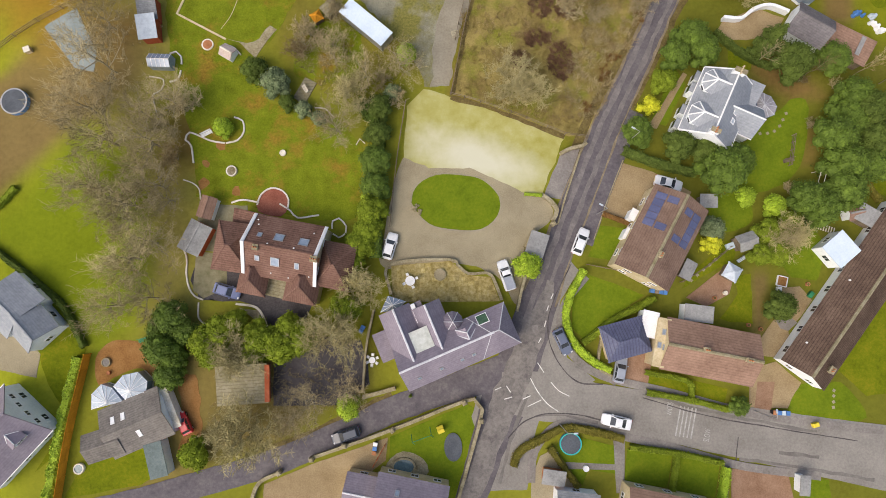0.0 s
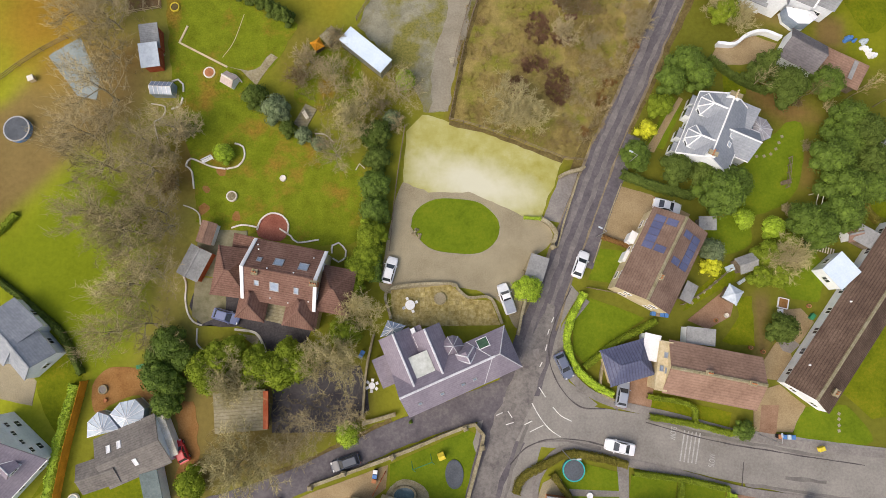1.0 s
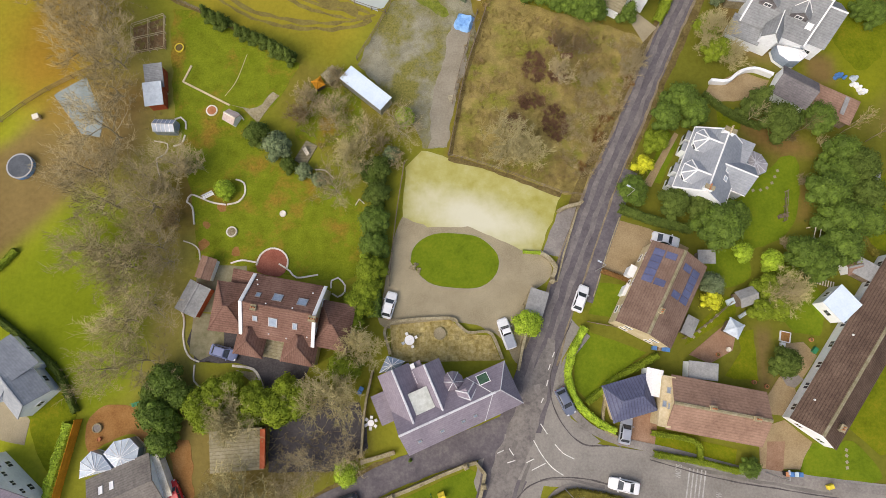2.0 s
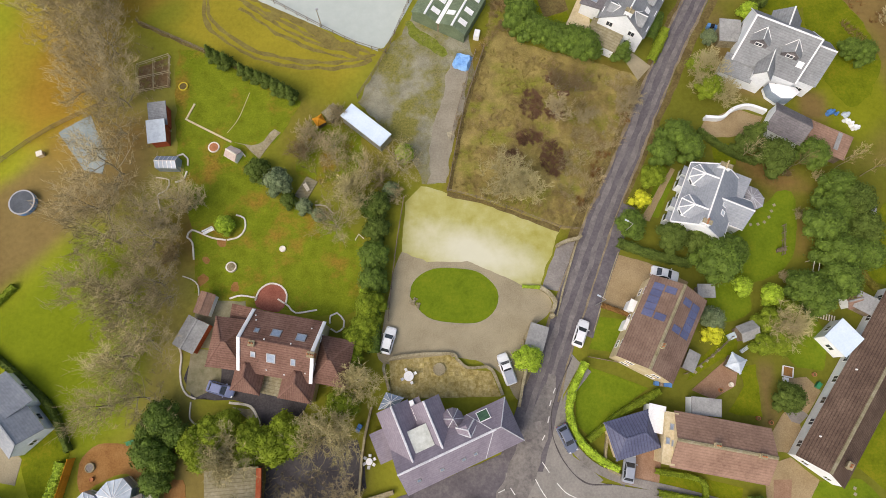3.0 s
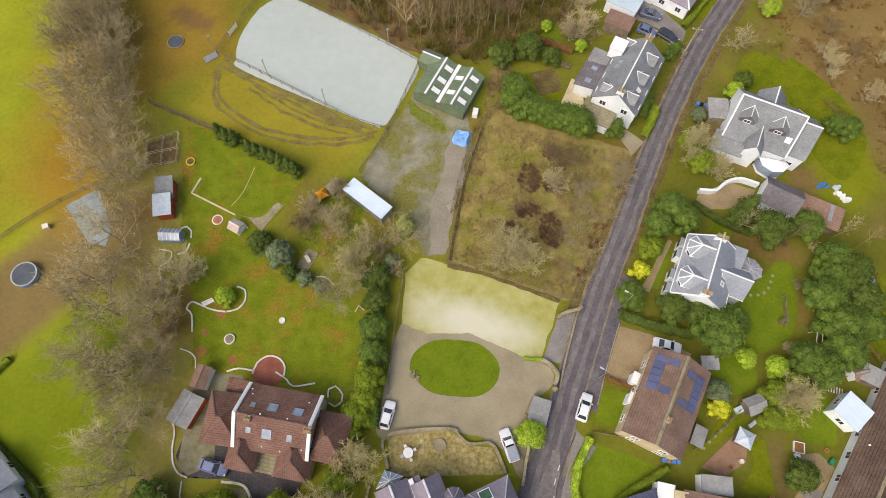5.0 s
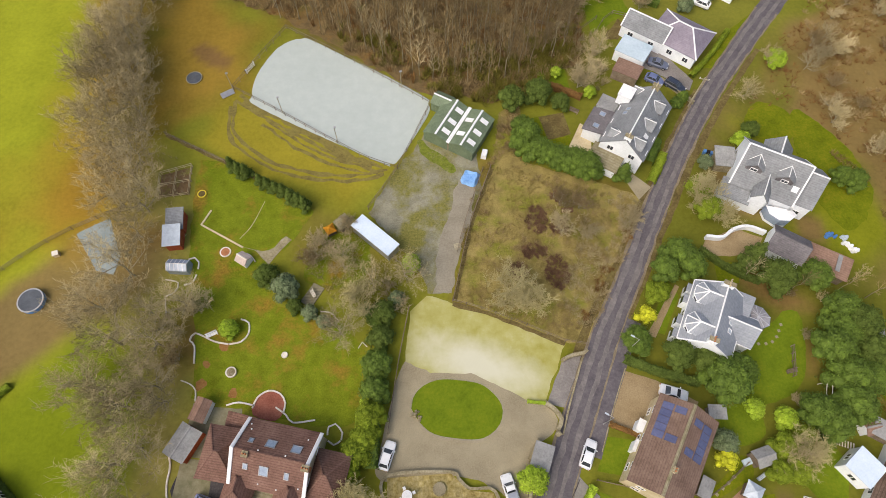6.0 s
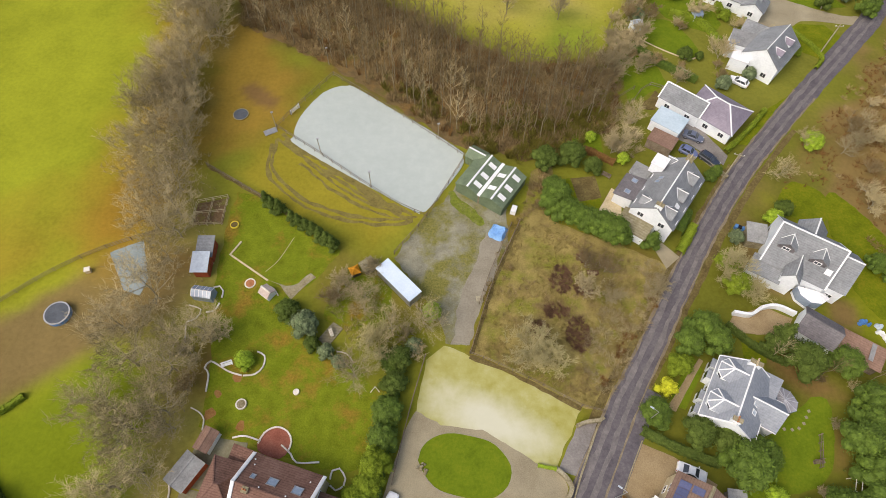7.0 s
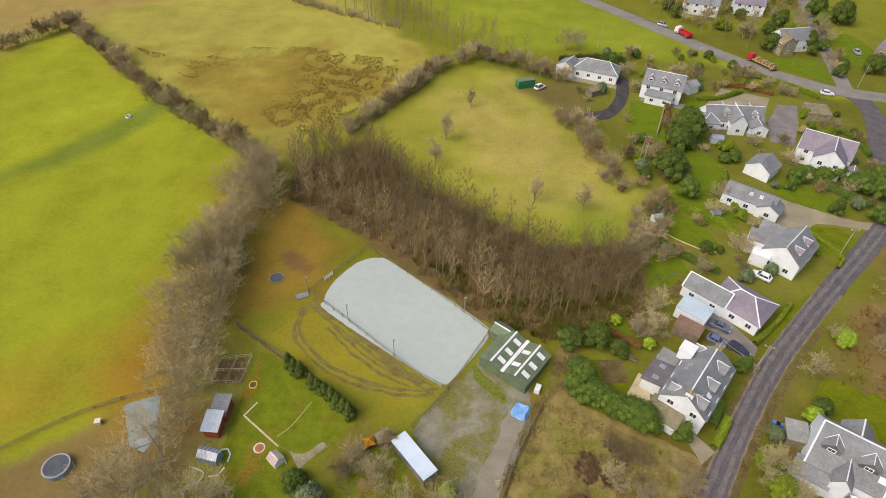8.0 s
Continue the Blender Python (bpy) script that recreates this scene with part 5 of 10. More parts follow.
def window(house, B, x, y, z, w, h, face, frame_mat=None):
    """A framed window on a wall; face: degrees that its front is turned."""
    key = (round(w, 1), round(h, 1))
    if key not in PANES:
        bm = bmesh.new()
        for a, b, c, d in ((0, 0, w, 0.09), (0, h - 0.09, w, 0.09)):
            box(bm, a, 0, b, c, 0.12, d)
        for a in (-w / 2 + 0.045, 0, w / 2 - 0.045):
            box(bm, a, 0, 0.09, 0.09 if a else 0.06, 0.12, h - 0.18)
        bmesh.ops.recalc_face_normals(bm, faces=bm.faces)
        fr = bpy.data.meshes.new("window_frame")
        bm.to_mesh(fr)
        bm.free()
        fr.materials.append(M_WHITETRIM)
        bm = bmesh.new()
        box(bm, 0, 0, 0.05, w - 0.06, 0.05, h - 0.1)
        gl = bpy.data.meshes.new("pane")
        bm.to_mesh(gl)
        bm.free()
        gl.materials.append(M_GLASS)
        PANES[key] = (fr, gl)
    fr, gl = PANES[key]
    ob = part("window", fr, M_WHITETRIM, house, "", B @ pose(x, y, z, 0, 0, face))
    part("pane", gl, M_GLASS, ob)


def block(house, x, y, L, W, ang, eave, ridge, kind="gable", roof=None, wall=None, capm=None, over=0.3, win=True, hip=1.0, capw=0.3, base=0.0, skew=False, gutter=None):
    """One volume of a house: walls, roof slopes, cappings, windows. x, y: in the world. Returns what details need."""
    roof, wall = roof or M_SLATE, wall or M_WHITE
    BLOCKS.append((x, y, max(L, W) / 2))
    hx, hy = house.location.x, house.location.y
    B = pose(x - hx, y - hy, 0, 0, 0, ang)
    l, w = L / 2, W / 2
    bm = bmesh.new()
    if kind == "gable":
        rows = []
        for a in (-l, l):
            rows.append([bm.verts.new(p) for p in ((a, -w, base), (a, w, base), (a, w, eave), (a, 0, ridge - 0.12), (a, -w, eave))])
        bm.faces.new(rows[0])
        bm.faces.new(list(reversed(rows[1])))
        for j in range(5):
            bm.faces.new((rows[0][j], rows[0][(j + 1) % 5], rows[1][(j + 1) % 5], rows[1][j]))
    elif kind == "mono":
        rows = []
        for a in (-l, l):
            rows.append([bm.verts.new(p) for p in ((a, -w, base), (a, w, base), (a, w, ridge - 0.14), (a, -w, eave - 0.14))])
        bm.faces.new(rows[0])
        bm.faces.new(list(reversed(rows[1])))
        for j in range(4):
            bm.faces.new((rows[0][j], rows[0][(j + 1) % 4], rows[1][(j + 1) % 4], rows[1][j]))
    else:
        box(bm, 0, 0, base, L, W, eave - base)
    part("wall", bm, wall, house, "", B)
    t, o = 0.14, over
    dz = (ridge - eave) / w
    ez = eave - dz * o + 0.1
    rz = ridge + 0.1
    lo = l + o * (0.4 if kind == "gable" else 1.0)
    if kind == "gable":
        polys = [[(-lo, 0, rz), (lo, 0, rz), (lo, s * (w + o), ez), (-lo, s * (w + o), ez)] for s in (-1, 1)]
        edges = [((-lo, 0, rz), (lo, 0, rz))]
        if skew:
            edges += [((a, 0, rz), (a, s * (w + o), ez)) for a in (-lo, lo) for s in (-1, 1)]
    elif kind == "hip":
        r = max(0.05, lo - (w + o) * hip)
        polys = [[(-r, 0, rz), (r, 0, rz), (lo, s * (w + o), ez), (-lo, s * (w + o), ez)] for s in (-1, 1)]
        polys += [[(s * r, 0, rz), (s * lo, w + o, ez), (s * lo, -w - o, ez)] for s in (-1, 1)]
        edges = [((-r, 0, rz), (r, 0, rz))] + [((a * r, 0, rz), (a * lo, s * (w + o), ez)) for a in (-1, 1) for s in (-1, 1)]
    elif kind == "mono":
        polys = [[(-lo, -w - o, eave), (lo, -w - o, eave), (lo, w + o, ridge), (-lo, w + o, ridge)]]
        edges = []
    else:
        polys = [[(-l - 0.12, -w - 0.12, eave + 0.12), (l + 0.12, -w - 0.12, eave + 0.12), (l + 0.12, w + 0.12, eave + 0.12), (-l - 0.12, w + 0.12, eave + 0.12)]]
        edges = []
    for pl in polys:
        part("roof_slope", slab(bmesh.new(), pl, t), roof, house, "", B)
    for p, q in edges:
        cap(house, B, p, q, capw, capm or roof)
    if gutter and kind in ("gable", "hip"):
        for s in (-1, 1):
            part("gutter", box(bmesh.new(), 0, s * (w + o + 0.06), ez - 0.14, 2 * lo, 0.13, 0.11), gutter, house, "", B)
        if kind == "hip":
            for s in (-1, 1):
                part("gutter", box(bmesh.new(), s * (lo + 0.06), 0, ez - 0.14, 0.13, 2 * (w + o), 0.11), gutter, house, "", B)
    if win:
        for st in range(2 if eave > 4.2 else 1):
            z = 0.95 + st * 2.45
            for s in (-1, 1):
                n = max(1, int(L / 3.4))
                for k in range(n):
                    window(house, B, -l + L * (k + 0.5) / n, s * (w + 0.02), z, 1.2, 1.15, 0)
                n = max(1, int(W / 3.4))
                if W > 2.5 and L > 2.5:
                    for k in range(n):
                        window(house, B, s * (l + 0.02), -w + W * (k + 0.5) / n, z, 1.2, 1.15, 90)
    return dict(house=house, B=B, l=l, w=w, eave=eave, ridge=ridge)


def on_slope(b, y):
    return b["ridge"] + 0.1 - (b["ridge"] - b["eave"]) * abs(y) / b["w"]


def rooflight(b, x, y, w=0.9, h=1.1, glass=None):
    """A framed rooflight lying in a slope at block place x, y."""
    tilt = math.degrees(math.atan2(b["ridge"] - b["eave"], b["w"])) * (-1 if y > 0 else 1)
    if b["ridge"] == b["eave"]:
        tilt = 0
    m = b["B"] @ pose(x, y, on_slope(b, y), tilt, 0, 0)
    bm = bmesh.new()
    for px, py, sx, sy in ((0, h / 2, w + 0.14, 0.1), (0, -h / 2, w + 0.14, 0.1), (w / 2, 0, 0.1, h), (-w / 2, 0, 0.1, h)):
        box(bm, px, py, -0.02, sx, sy, 0.11)
    ob = part("rooflight", bm, M_WHITETRIM if glass else M_STEEL, b["house"], "", m)
    part("pane", box(bmesh.new(), 0, 0, 0.0, w - 0.06, h - 0.06, 0.05), glass or M_SKYLIGHT, ob)


def chimney(b, x, y, sx=0.8, sy=0.6, up=1.2, pots=2, material=None, potm=None):
    z0 = on_slope(b, y) - 0.9
    ob = part("chimney", box(bmesh.new(), 0, 0, 0, sx, sy, up + 0.9), material or M_CREAM, b["house"], "", b["B"] @ pose(x, y, z0))
    part("coping", box(bmesh.new(), 0, 0, up + 0.9, sx + 0.16, sy + 0.16, 0.12), M_STONE, ob)
    for k in range(pots):
        part("chimney_pot", disc(bmesh.new(), (k - (pots - 1) / 2) * 0.36, 0, up + 1.02, 0.12, 0.4, 10, None, 0.8), potm or M_TERRACOTTA, ob)


def dormer(b, x, side, width=1.8, at=0.78, roof=None, wall=None, capm=None, hipped=False, tall=1.25):
    """A gabled dormer on one slope (side: 1 or -1), its front at that share of the half width."""
    w = b["w"]
    yf = side * w * at
    z0 = on_slope(b, yf)
    ze, zr = z0 + tall, min(b["ridge"] - 0.05, z0 + tall + width * 0.38)
    yb = side * w * (b["ridge"] + 0.1 - zr) / (b["ridge"] - b["eave"])
    ybe = side * w * max(0, (b["ridge"] + 0.1 - ze)) / (b["ridge"] - b["eave"])
    h = width / 2
    bm = bmesh.new()
    rows = []
    for y, zz in ((yf, z0 - 0.3), (yb, z0 - 0.3)):
        rows.append([bm.verts.new(p) for p in ((x - h, y, zz), (x + h, y, zz), (x + h, y, ze), (x, y, zr - 0.06), (x - h, y, ze))])
    bm.faces.new(rows[0])
    bm.faces.new(list(reversed(rows[1])))
    for j in range(5):
        bm.faces.new((rows[0][j], rows[0][(j + 1) % 5], rows[1][(j + 1) % 5], rows[1][j]))
    ob = part("dormer", bm, wall or M_WHITE, b["house"], "", b["B"])
    o = 0.22
    yo = yf + side * o
    for s in (-1, 1):
        e = zr - (zr - ze) * (h + o) / h
        pl = [(x, yo if not hipped else yf - side * h * 0.6, zr + 0.06), (x, yb, zr + 0.06), (x + s * (h + o), ybe, e + 0.06), (x + s * (h + o), yo, e + 0.06)]
        part("dormer_slope", slab(bmesh.new(), pl, 0.1), roof or M_SLATE, ob)
    if hipped:
        e = zr - (zr - ze) * (h + o) / h
        part("dormer_slope", slab(bmesh.new(), [(x, yf - side * h * 0.6, zr + 0.06), (x - h - o, yo, e + 0.06), (x + h + o, yo, e + 0.06)], 0.1), roof or M_SLATE, ob)
    if capm:
        yr = yo if not hipped else yf - side * h * 0.6
        bmx = [((x, yr, zr + 0.1), (x, yb, zr + 0.1))]
        if hipped:
            e = zr - (zr - ze) * (h + o) / h
            bmx += [((x, yr, zr + 0.1), (x + s * (h + o), yo, e + 0.1)) for s in (-1, 1)]
        bmx += [((x, yb, zr + 0.08), (x + s * (h + o), ybe, zr - (zr - ze) * (h + o) / h + 0.08)) for s in (-1, 1)]
        for p, q in bmx:
            cap(ob, Matrix.Identity(4), p, q, 0.2 if hipped else 0.12, capm, "capping")
    window(b["house"], b["B"], x, yf + side * 0.03, z0 + 0.1, min(1.2, width - 0.4), tall - 0.15, 0)


def house(name, x, y, label, category="house"):
    return thing(name, x, y, 0, 0, label, category)


def porch(h, x, y, pts, z, material, wall=None, label=""):
    """A low lean-to or glazed room of any outline: walls, and a roof plate in panels."""
    loc = [(p[0] - h.location.x, p[1] - h.location.y) for p in pts]
    bm = bmesh.new()
    slab(bm, [(a, b, z) for a, b in loc], z)
    part("wall", bm, wall or M_WHITE, h)
    part("roof_slope", slab(bmesh.new(), [(a, b, z + 0.12) for a, b in loc], 0.1), material, h)


def fan_roof(h, pts, apex, z, za, glass, bars):
    """A glazed conservatory: walls under a roof of panes that meet at an apex."""
    loc = [(p[0] - h.location.x, p[1] - h.location.y) for p in pts]
    ax, ay = apex[0] - h.location.x, apex[1] - h.location.y
    part("dwarf_wall", slab(bmesh.new(), [(a, b, 0.6) for a, b in loc], 0.6), M_WHITE, h)
    for i in range(len(loc)):
        a, b = loc[i], loc[(i + 1) % len(loc)]
        n = max(1, int(math.dist(a, b) / 0.85))
        bm = bmesh.new()
        d = Vector((b[0] - a[0], b[1] - a[1], 0))
        box(bm, (a[0] + b[0]) / 2, (a[1] + b[1]) / 2, 0.6, d.length, 0.06, z - 0.6, math.degrees(math.atan2(d.y, d.x)))
        part("side_pane", bm, M_SKYLIGHT, h)
        for k in range(n):
            p = [a[j] + (b[j] - a[j]) * k / n for j in (0, 1)]
            q = [a[j] + (b[j] - a[j]) * (k + 1) / n for j in (0, 1)]
            part("roof_pane", slab(bmesh.new(), [(ax, ay, za), (*p, z), (*q, z)], 0.05), glass, h)
            bm = bmesh.new()
            tube(bm, (*p, z + 0.03), (ax, ay, za + 0.03), 0.055, 0.04, 4)
            part("glazing_bar", bm, bars, h)


# the brown-roofed mansion with white skews
h = house("house", -23, 9, "large brown-tiled house with white skew walls and rooflights")
b = block(h, -22.6, 9.8, 10.4, 8.4, -12.8, 5.0, 8.2, "gable", M_TILE_BROWN, M_CREAM, M_TILE_BROWN)
for x, y, w_, h_ in ((-3.4, 1.4, 0.6, 0.7), (-0.6, 1.5, 1.3, 1.2), (3.0, 1.5, 1.3, 1.2), (-3.2, -1.9, 0.6, 0.8), (-0.6, -2.0, 1.2, 1.4), (2.6, -2.0, 0.6, 1.0)):
    rooflight(b, x, y, w_, h_)
for a in (-5.3, 5.3):
    for s in (-1, 1):
        cap(h, b["B"], (a, 0, 8.5), (a, s * 4.5, 5.05), 0.56, M_WHITETRIM, "skew")
chimney(b, -3.3, -0.5, 0.7, 0.7, 0.5, 2)
chimney(b, 5.2, -0.6, 0.9, 0.7, 0.9, 3, M_TERRACOTTA)
for x, y in ((-4.2, 2.9), (-1.8, 0.35), (2.0, 0.4), (3.9, 3.1), (-1.2, -3.7), (1.4, -3.9), (-4.6, 3.6), (4.4, -3.2)):
    part("roof_vent", disc(bmesh.new(), x, y, on_slope(b, y) - 0.05, 0.13, 0.2, 10, None, 0.7), M_WHITETRIM, h, "small white roof vent", b["B"])
block(h, -30.5, 10.6, 5.2, 6.8, -10, 4.0, 6.8, "hip", M_TILE_BROWN, M_CREAM, M_TILE_BROWN, hip=0.7)
block(h, -15.5, 7.3, 4.6, 6.3, -12.8, 4.0, 6.6, "hip", M_TILE_BROWN, M_CREAM, M_TILE_BROWN, hip=0.7)
block(h, -27.5, 6.4, 5.4, 3.8, 77, 4.0, 6.2, "hip", M_TILE_BROWN, M_CREAM, M_TILE_BROWN, win=False)
block(h, -20.3, 5.0, 5.6, 4.4, 77, 4.0, 6.4, "hip", M_TILE_BROWN, M_CREAM, M_TILE_BROWN, win=False)
block(h, -24.6, 4.3, 3.6, 2.4, -14.5, 2.6, 2.6, "flat", M_CEMENT, M_WHITE, win=False)
block(h, -28.6, 14.6, 4.2, 2.2, -14.5, 2.6, 3.4, "mono", M_TILE_BROWN, M_CREAM, win=False)
h = house("shed", -37.0, 12.4, "grey-roofed red shed beside the mansion", "shed")
block(h, -37.0, 12.4, 4.6, 3.0, 62, 2.3, 2.9, "gable", M_FELT, M_REDWOOD, win=False)
h = house("shed", -35.3, 17.0, "small red-roofed white garden shed", "shed")
block(h, -35.3, 17.0, 3.2, 1.9, 72, 2.0, 2.5, "gable", M_TILE_RED, M_WHITE, win=False)
h = house("garage", -29.8, -9.7, "mossy cement-roofed garage with an orange-red fascia", "garage")
block(h, -29.8, -9.7, 7.0, 5.2, 2, 2.7, 3.0, "mono", M_CEMENT, M_WOOD, win=False)
part("fascia", box(bmesh.new(), 3.75, 0.1, 2.5, 0.7, 5.4, 0.5), M_REDWOOD, h, "orange-red fascia board")

# the purple slate house at the junction
h = house("house", 0.6, -4, "purple slate house with pale ridges beside the junction")
PS = dict(roof=M_SLATE_PURPLE, wall=M_CREAM, capm=M_LEAD)
b = block(h, 0.5, -5.6, 14.2, 5.9, 21.3, 5.0, 7.6, "gable", capw=0.32, **PS)
rooflight(b, 6.5, 2.2, 1.6, 1.7, M_GREENGLASS)
for x in (-5, -1.6, 1.6, 3.4):
    rooflight(b, x, -1.9, 0.5, 0.45)
dormer(b, 3.7, 1, 2.4, 0.72, M_SLATE_PURPLE, M_SLATE_PURPLE, M_LEAD, True, 0.6)
block(h, 7.4, -2.9, 5.4, 5.86, 21.3, 4.97, 7.56, "hip", capw=0.16, hip=0.75, win=False, **PS)
block(h, -5.5, -3.2, 8.0, 4.2, -69, 5.0, 7.0, "gable", capw=0.32, **PS)
block(h, -1.2, -2.2, 7.0, 4.0, -69, 5.0, 7.0, "gable", capw=0.32, **PS)
bf = block(h, -2.9, -4.2, 2.7, 3.8, 21, 6.3, 6.3, "flat", M_PALEROOF, M_CREAM, win=False)
block(h, -8.4, -4.7, 2.5, 4.2, 21, 3.0, 3.0, "flat", M_SLATE_PURPLE, M_CREAM, win=False)
bm = bmesh.new()
disc(bm, 0.9, 2.6, 0, 1.2, 5.2, 12)
part("turret_wall", bm, M_CREAM, h)
part("turret_roof", disc(bmesh.new(), 0.9, 2.6, 5.2, 1.5, 1.9, 12, None, 0.06), M_SLATE_PURPLE, h)
for k in range(6):
    a = k * 1.047
    part("capping", tube(bmesh.new(), (0.9 + 1.5 * math.cos(a), 2.6 + 1.5 * math.sin(a), 5.25), (0.9, 2.6, 7.12), 0.07, 0.07, 5), M_LEAD, h)
for k in range(3):
    part("roof_vent", box(bmesh.new(), -4.75 + 0.36 * k, 4.9 - 0.95 * k, 4.7, 0.62, 0.85, 0.5, 21), M_WHITETRIM, h, "white roof vent box")
fan_roof(h, [(-9.2, 0.2), (-8.0, 2.6), (-5.4, 1.7), (-6.6, 0.6)], (-7.3, 1.2), 2.3, 3.0, M_SKYLIGHT, M_WHITETRIM)
block(h, -3.6, -0.4, 2.2, 3.6, 21, 4.6, 4.6, "flat", M_SLATE_PURPLE, M_CREAM, win=False)

# west: grey bungalow with a conservatory, its neighbours
h = house("house", -45.8, -14.6, "grey-roofed bungalow with a glazed conservatory")
b = block(h, -45.5, -14.7, 9.2, 7.0, 21, 2.4, 3.9, "gable", M_TILE_GREY, M_WHITE, M_TILE_GREY)
for x, y in ((-2.6, 1.6), (-1.0, 1.6), (0.4, -1.6)):
    rooflight(b, x, y, 0.5, 1.0, M_WHITETRIM)
block(h, -50.2, -17.6, 5.4, 3.8, 16, 2.7, 3.6, "gable", M_TILE_GREY, M_WHITE, M_TILE_GREY)
block(h, -40.7, -12.8, 0.8, 6.0, 22, 1.9, 1.9, "flat", M_EDGE, M_WHITE, win=False)
fan_roof(h, [(-52.2, -12.6), (-52.2, -10.4), (-50.8, -9.0), (-49.2, -9.6), (-47.6, -11.6)], (-49.6, -11.6), 2.3, 3.1, M_POLY, M_WHITETRIM)
fan_roof(h, [(-49.0, -9.4), (-47.6, -7.8), (-45.4, -7.4), (-44.0, -8.8), (-44.2, -10.4), (-47.2, -11.4)], (-46.2, -10.0), 2.3, 3.1, M_POLY, M_WHITETRIM)
h = house("garage", -42.6, -20.2, "flat grey-roofed garage with white doors", "garage")
block(h, -42.6, -20.2, 2.4, 4.9, 13, 2.4, 2.4, "flat", M_GREENFELT, M_WHITE, win=False)
h = house("house", -62.4, 2, "grey tiled bungalow with a white gable")
block(h, -63.9, 3.2, 6.0, 7.4, -44, 3.0, 5.0, "gable", M_SLATE_BLUE, M_WHITE, M_SLATE_BLUE)
b = block(h, -60.7, -0.2, 4.8, 5.4, -49, 3.0, 5.2, "gable", M_SLATE_BLUE, M_WHITE, M_SLATE_BLUE)
h = house("house", -64.5, -15, "white two-storey house with a dark slate roof")
b = block(h, -65.4, -16.3, 12, 9.4, 46.3, 3.0, 7.5, "gable", M_SLATE_PURPLE, M_WHITE, M_SLATE_PURPLE, gutter=M_WHITETRIM)
dormer(b, 3.2, -1, 2.2, 0.72, M_SLATE_PURPLE, M_WHITE, M_WHITETRIM, False, 0.9)
for k in (-2.6, -0.9, 0.9, 2.6):
    window(h, b["B"], 6.03, k, 3.3 if abs(k) < 1 else 3.0, 1.0, 0.9, 90)

# south gardens
h = house("house", -5, -26, "cream house with a purple-grey slate roof")
b = block(h, -5.6, -27.2, 10.2, 6.6, -13.5, 4.0, 6.4, "gable", M_SLATE_PURPLE, M_CREAM, M_LEAD)
rooflight(b, -2, 1.6, 0.6, 0.8)
block(h, -12.8, -25.6, 4.4, 4.6, -13, 3.0, 4.4, "gable", M_SLATE_PURPLE, M_CREAM, M_LEAD)
h = house("house", 19, -29, "white-walled house with a grey roof")
block(h, 18.4, -30.2, 6.0, 6.6, -8, 3.4, 5.4, "gable", M_SLATE, M_WHITE, M_SLATE)
h = house("shed", 15.6, -24.6, "small grey-roofed terracotta-walled garden shed", "shed")
block(h, 15.6, -24.8, 2.8, 1.7, -10, 2.1, 2.4, "mono", M_FELT, M_TERRACOTTA, win=False)
h = house("house", 31, -31, "cream semi-detached house with a red tiled roof")
block(h, 31.4, -31.2, 12.6, 7.6, -13, 4.2, 6.6, "gable", M_TILE_RED, M_CREAM, M_TILE_RED)
h = house("porch", 52.4, -27.4, "small white-roofed porch beside the yard", "porch")
block(h, 52.4, -27.2, 0.9, 2.4, -6, 2.0, 2.2, "mono", M_FELT, M_WHITE, win=False)
h = house("garage", 14.6, 9.6, "flat grey-roofed garage by the lane", "garage")
block(h, 14.7, 9.6, 2.6, 3.5, -20, 2.3, 2.4, "flat", M_FELT, M_STONE, win=False)

# east of the lane
h = house("house", 33, 9.6, "brown-tiled house with blue solar panels")
b = block(h, 32.6, 9.8, 13.2, 8.2, -120, 5.0, 7.2, "gable", M_TILE_LICHEN, M_CREAM, M_CEMENT, capw=0.5)
chimney(b, 3.0, 0.2, 0.7, 0.5, 0.7, 2)
for r_, rows_ in ((-1, tuple((-5.2 + 1.08 * k, -2.95) for k in range(5)) + ((-5.2, -1.35), (-0.88, -1.35))), (1, tuple((-4.6 + 1.08 * k, 2.95) for k in range(5)) + ((-4.6, 1.35), (-0.28, 1.35)))):
    for x, y in rows_:
        tilt = math.degrees(math.atan2(2.2, 4.1)) * (-1 if y > 0 else 1)
        bm = box(bmesh.new(), 0, 0, 0.05, 1.02, 1.56, 0.05)
        part("solar_panel", bm, M_SOLAR, h, "blue solar panel", b["B"] @ pose(x, y, on_slope(b, y), tilt, 0, 0))
for k in range(3):
    block(h, 29.4 - 1.55 * k * 0.5 * 1.3, 13.6 - 2.9 * k, 1.6, 0.8, -120, 2.6, 2.8, "flat", M_WHITETRIM, M_WHITE, win=False)
h = house("bungalow", 39, -7, "red-tiled bungalow with lichened ridge")
b = block(h, 39.2, -7.2, 13.6, 7.2, -13, 3.4, 5.4, "gable", M_TILE_RED, M_CREAM, M_CEMENT, capw=0.5)
chimney(b, -1.6, 0.2, 0.7, 0.6, 0.6, 2)
chimney(b, 4.6, -0.1, 0.7, 0.6, 0.6, 2)
# flat block and its rooflights stand in for the west gable wall with windows
b = block(h, 32.1, -5.6, 1.6, 7.0, -13, 3.5, 3.5, "flat", M_CREAM, M_CREAM, win=False)
for x, y in ((0.1, 1.6), (-0.3, -0.4), (0.5, -0.6)):
    rooflight(b, x, y, 0.5, 0.8)
h = house("garage", 27.2, -5.0, "hip-roofed garage in blue-grey ribbed metal", "garage")
block(h, 27.2, -5.0, 6.2, 4.9, 13, 2.5, 4.0, "hip", M_BLUEMETAL, M_CREAM, M_BLUEMETAL, hip=0.7, win=False)
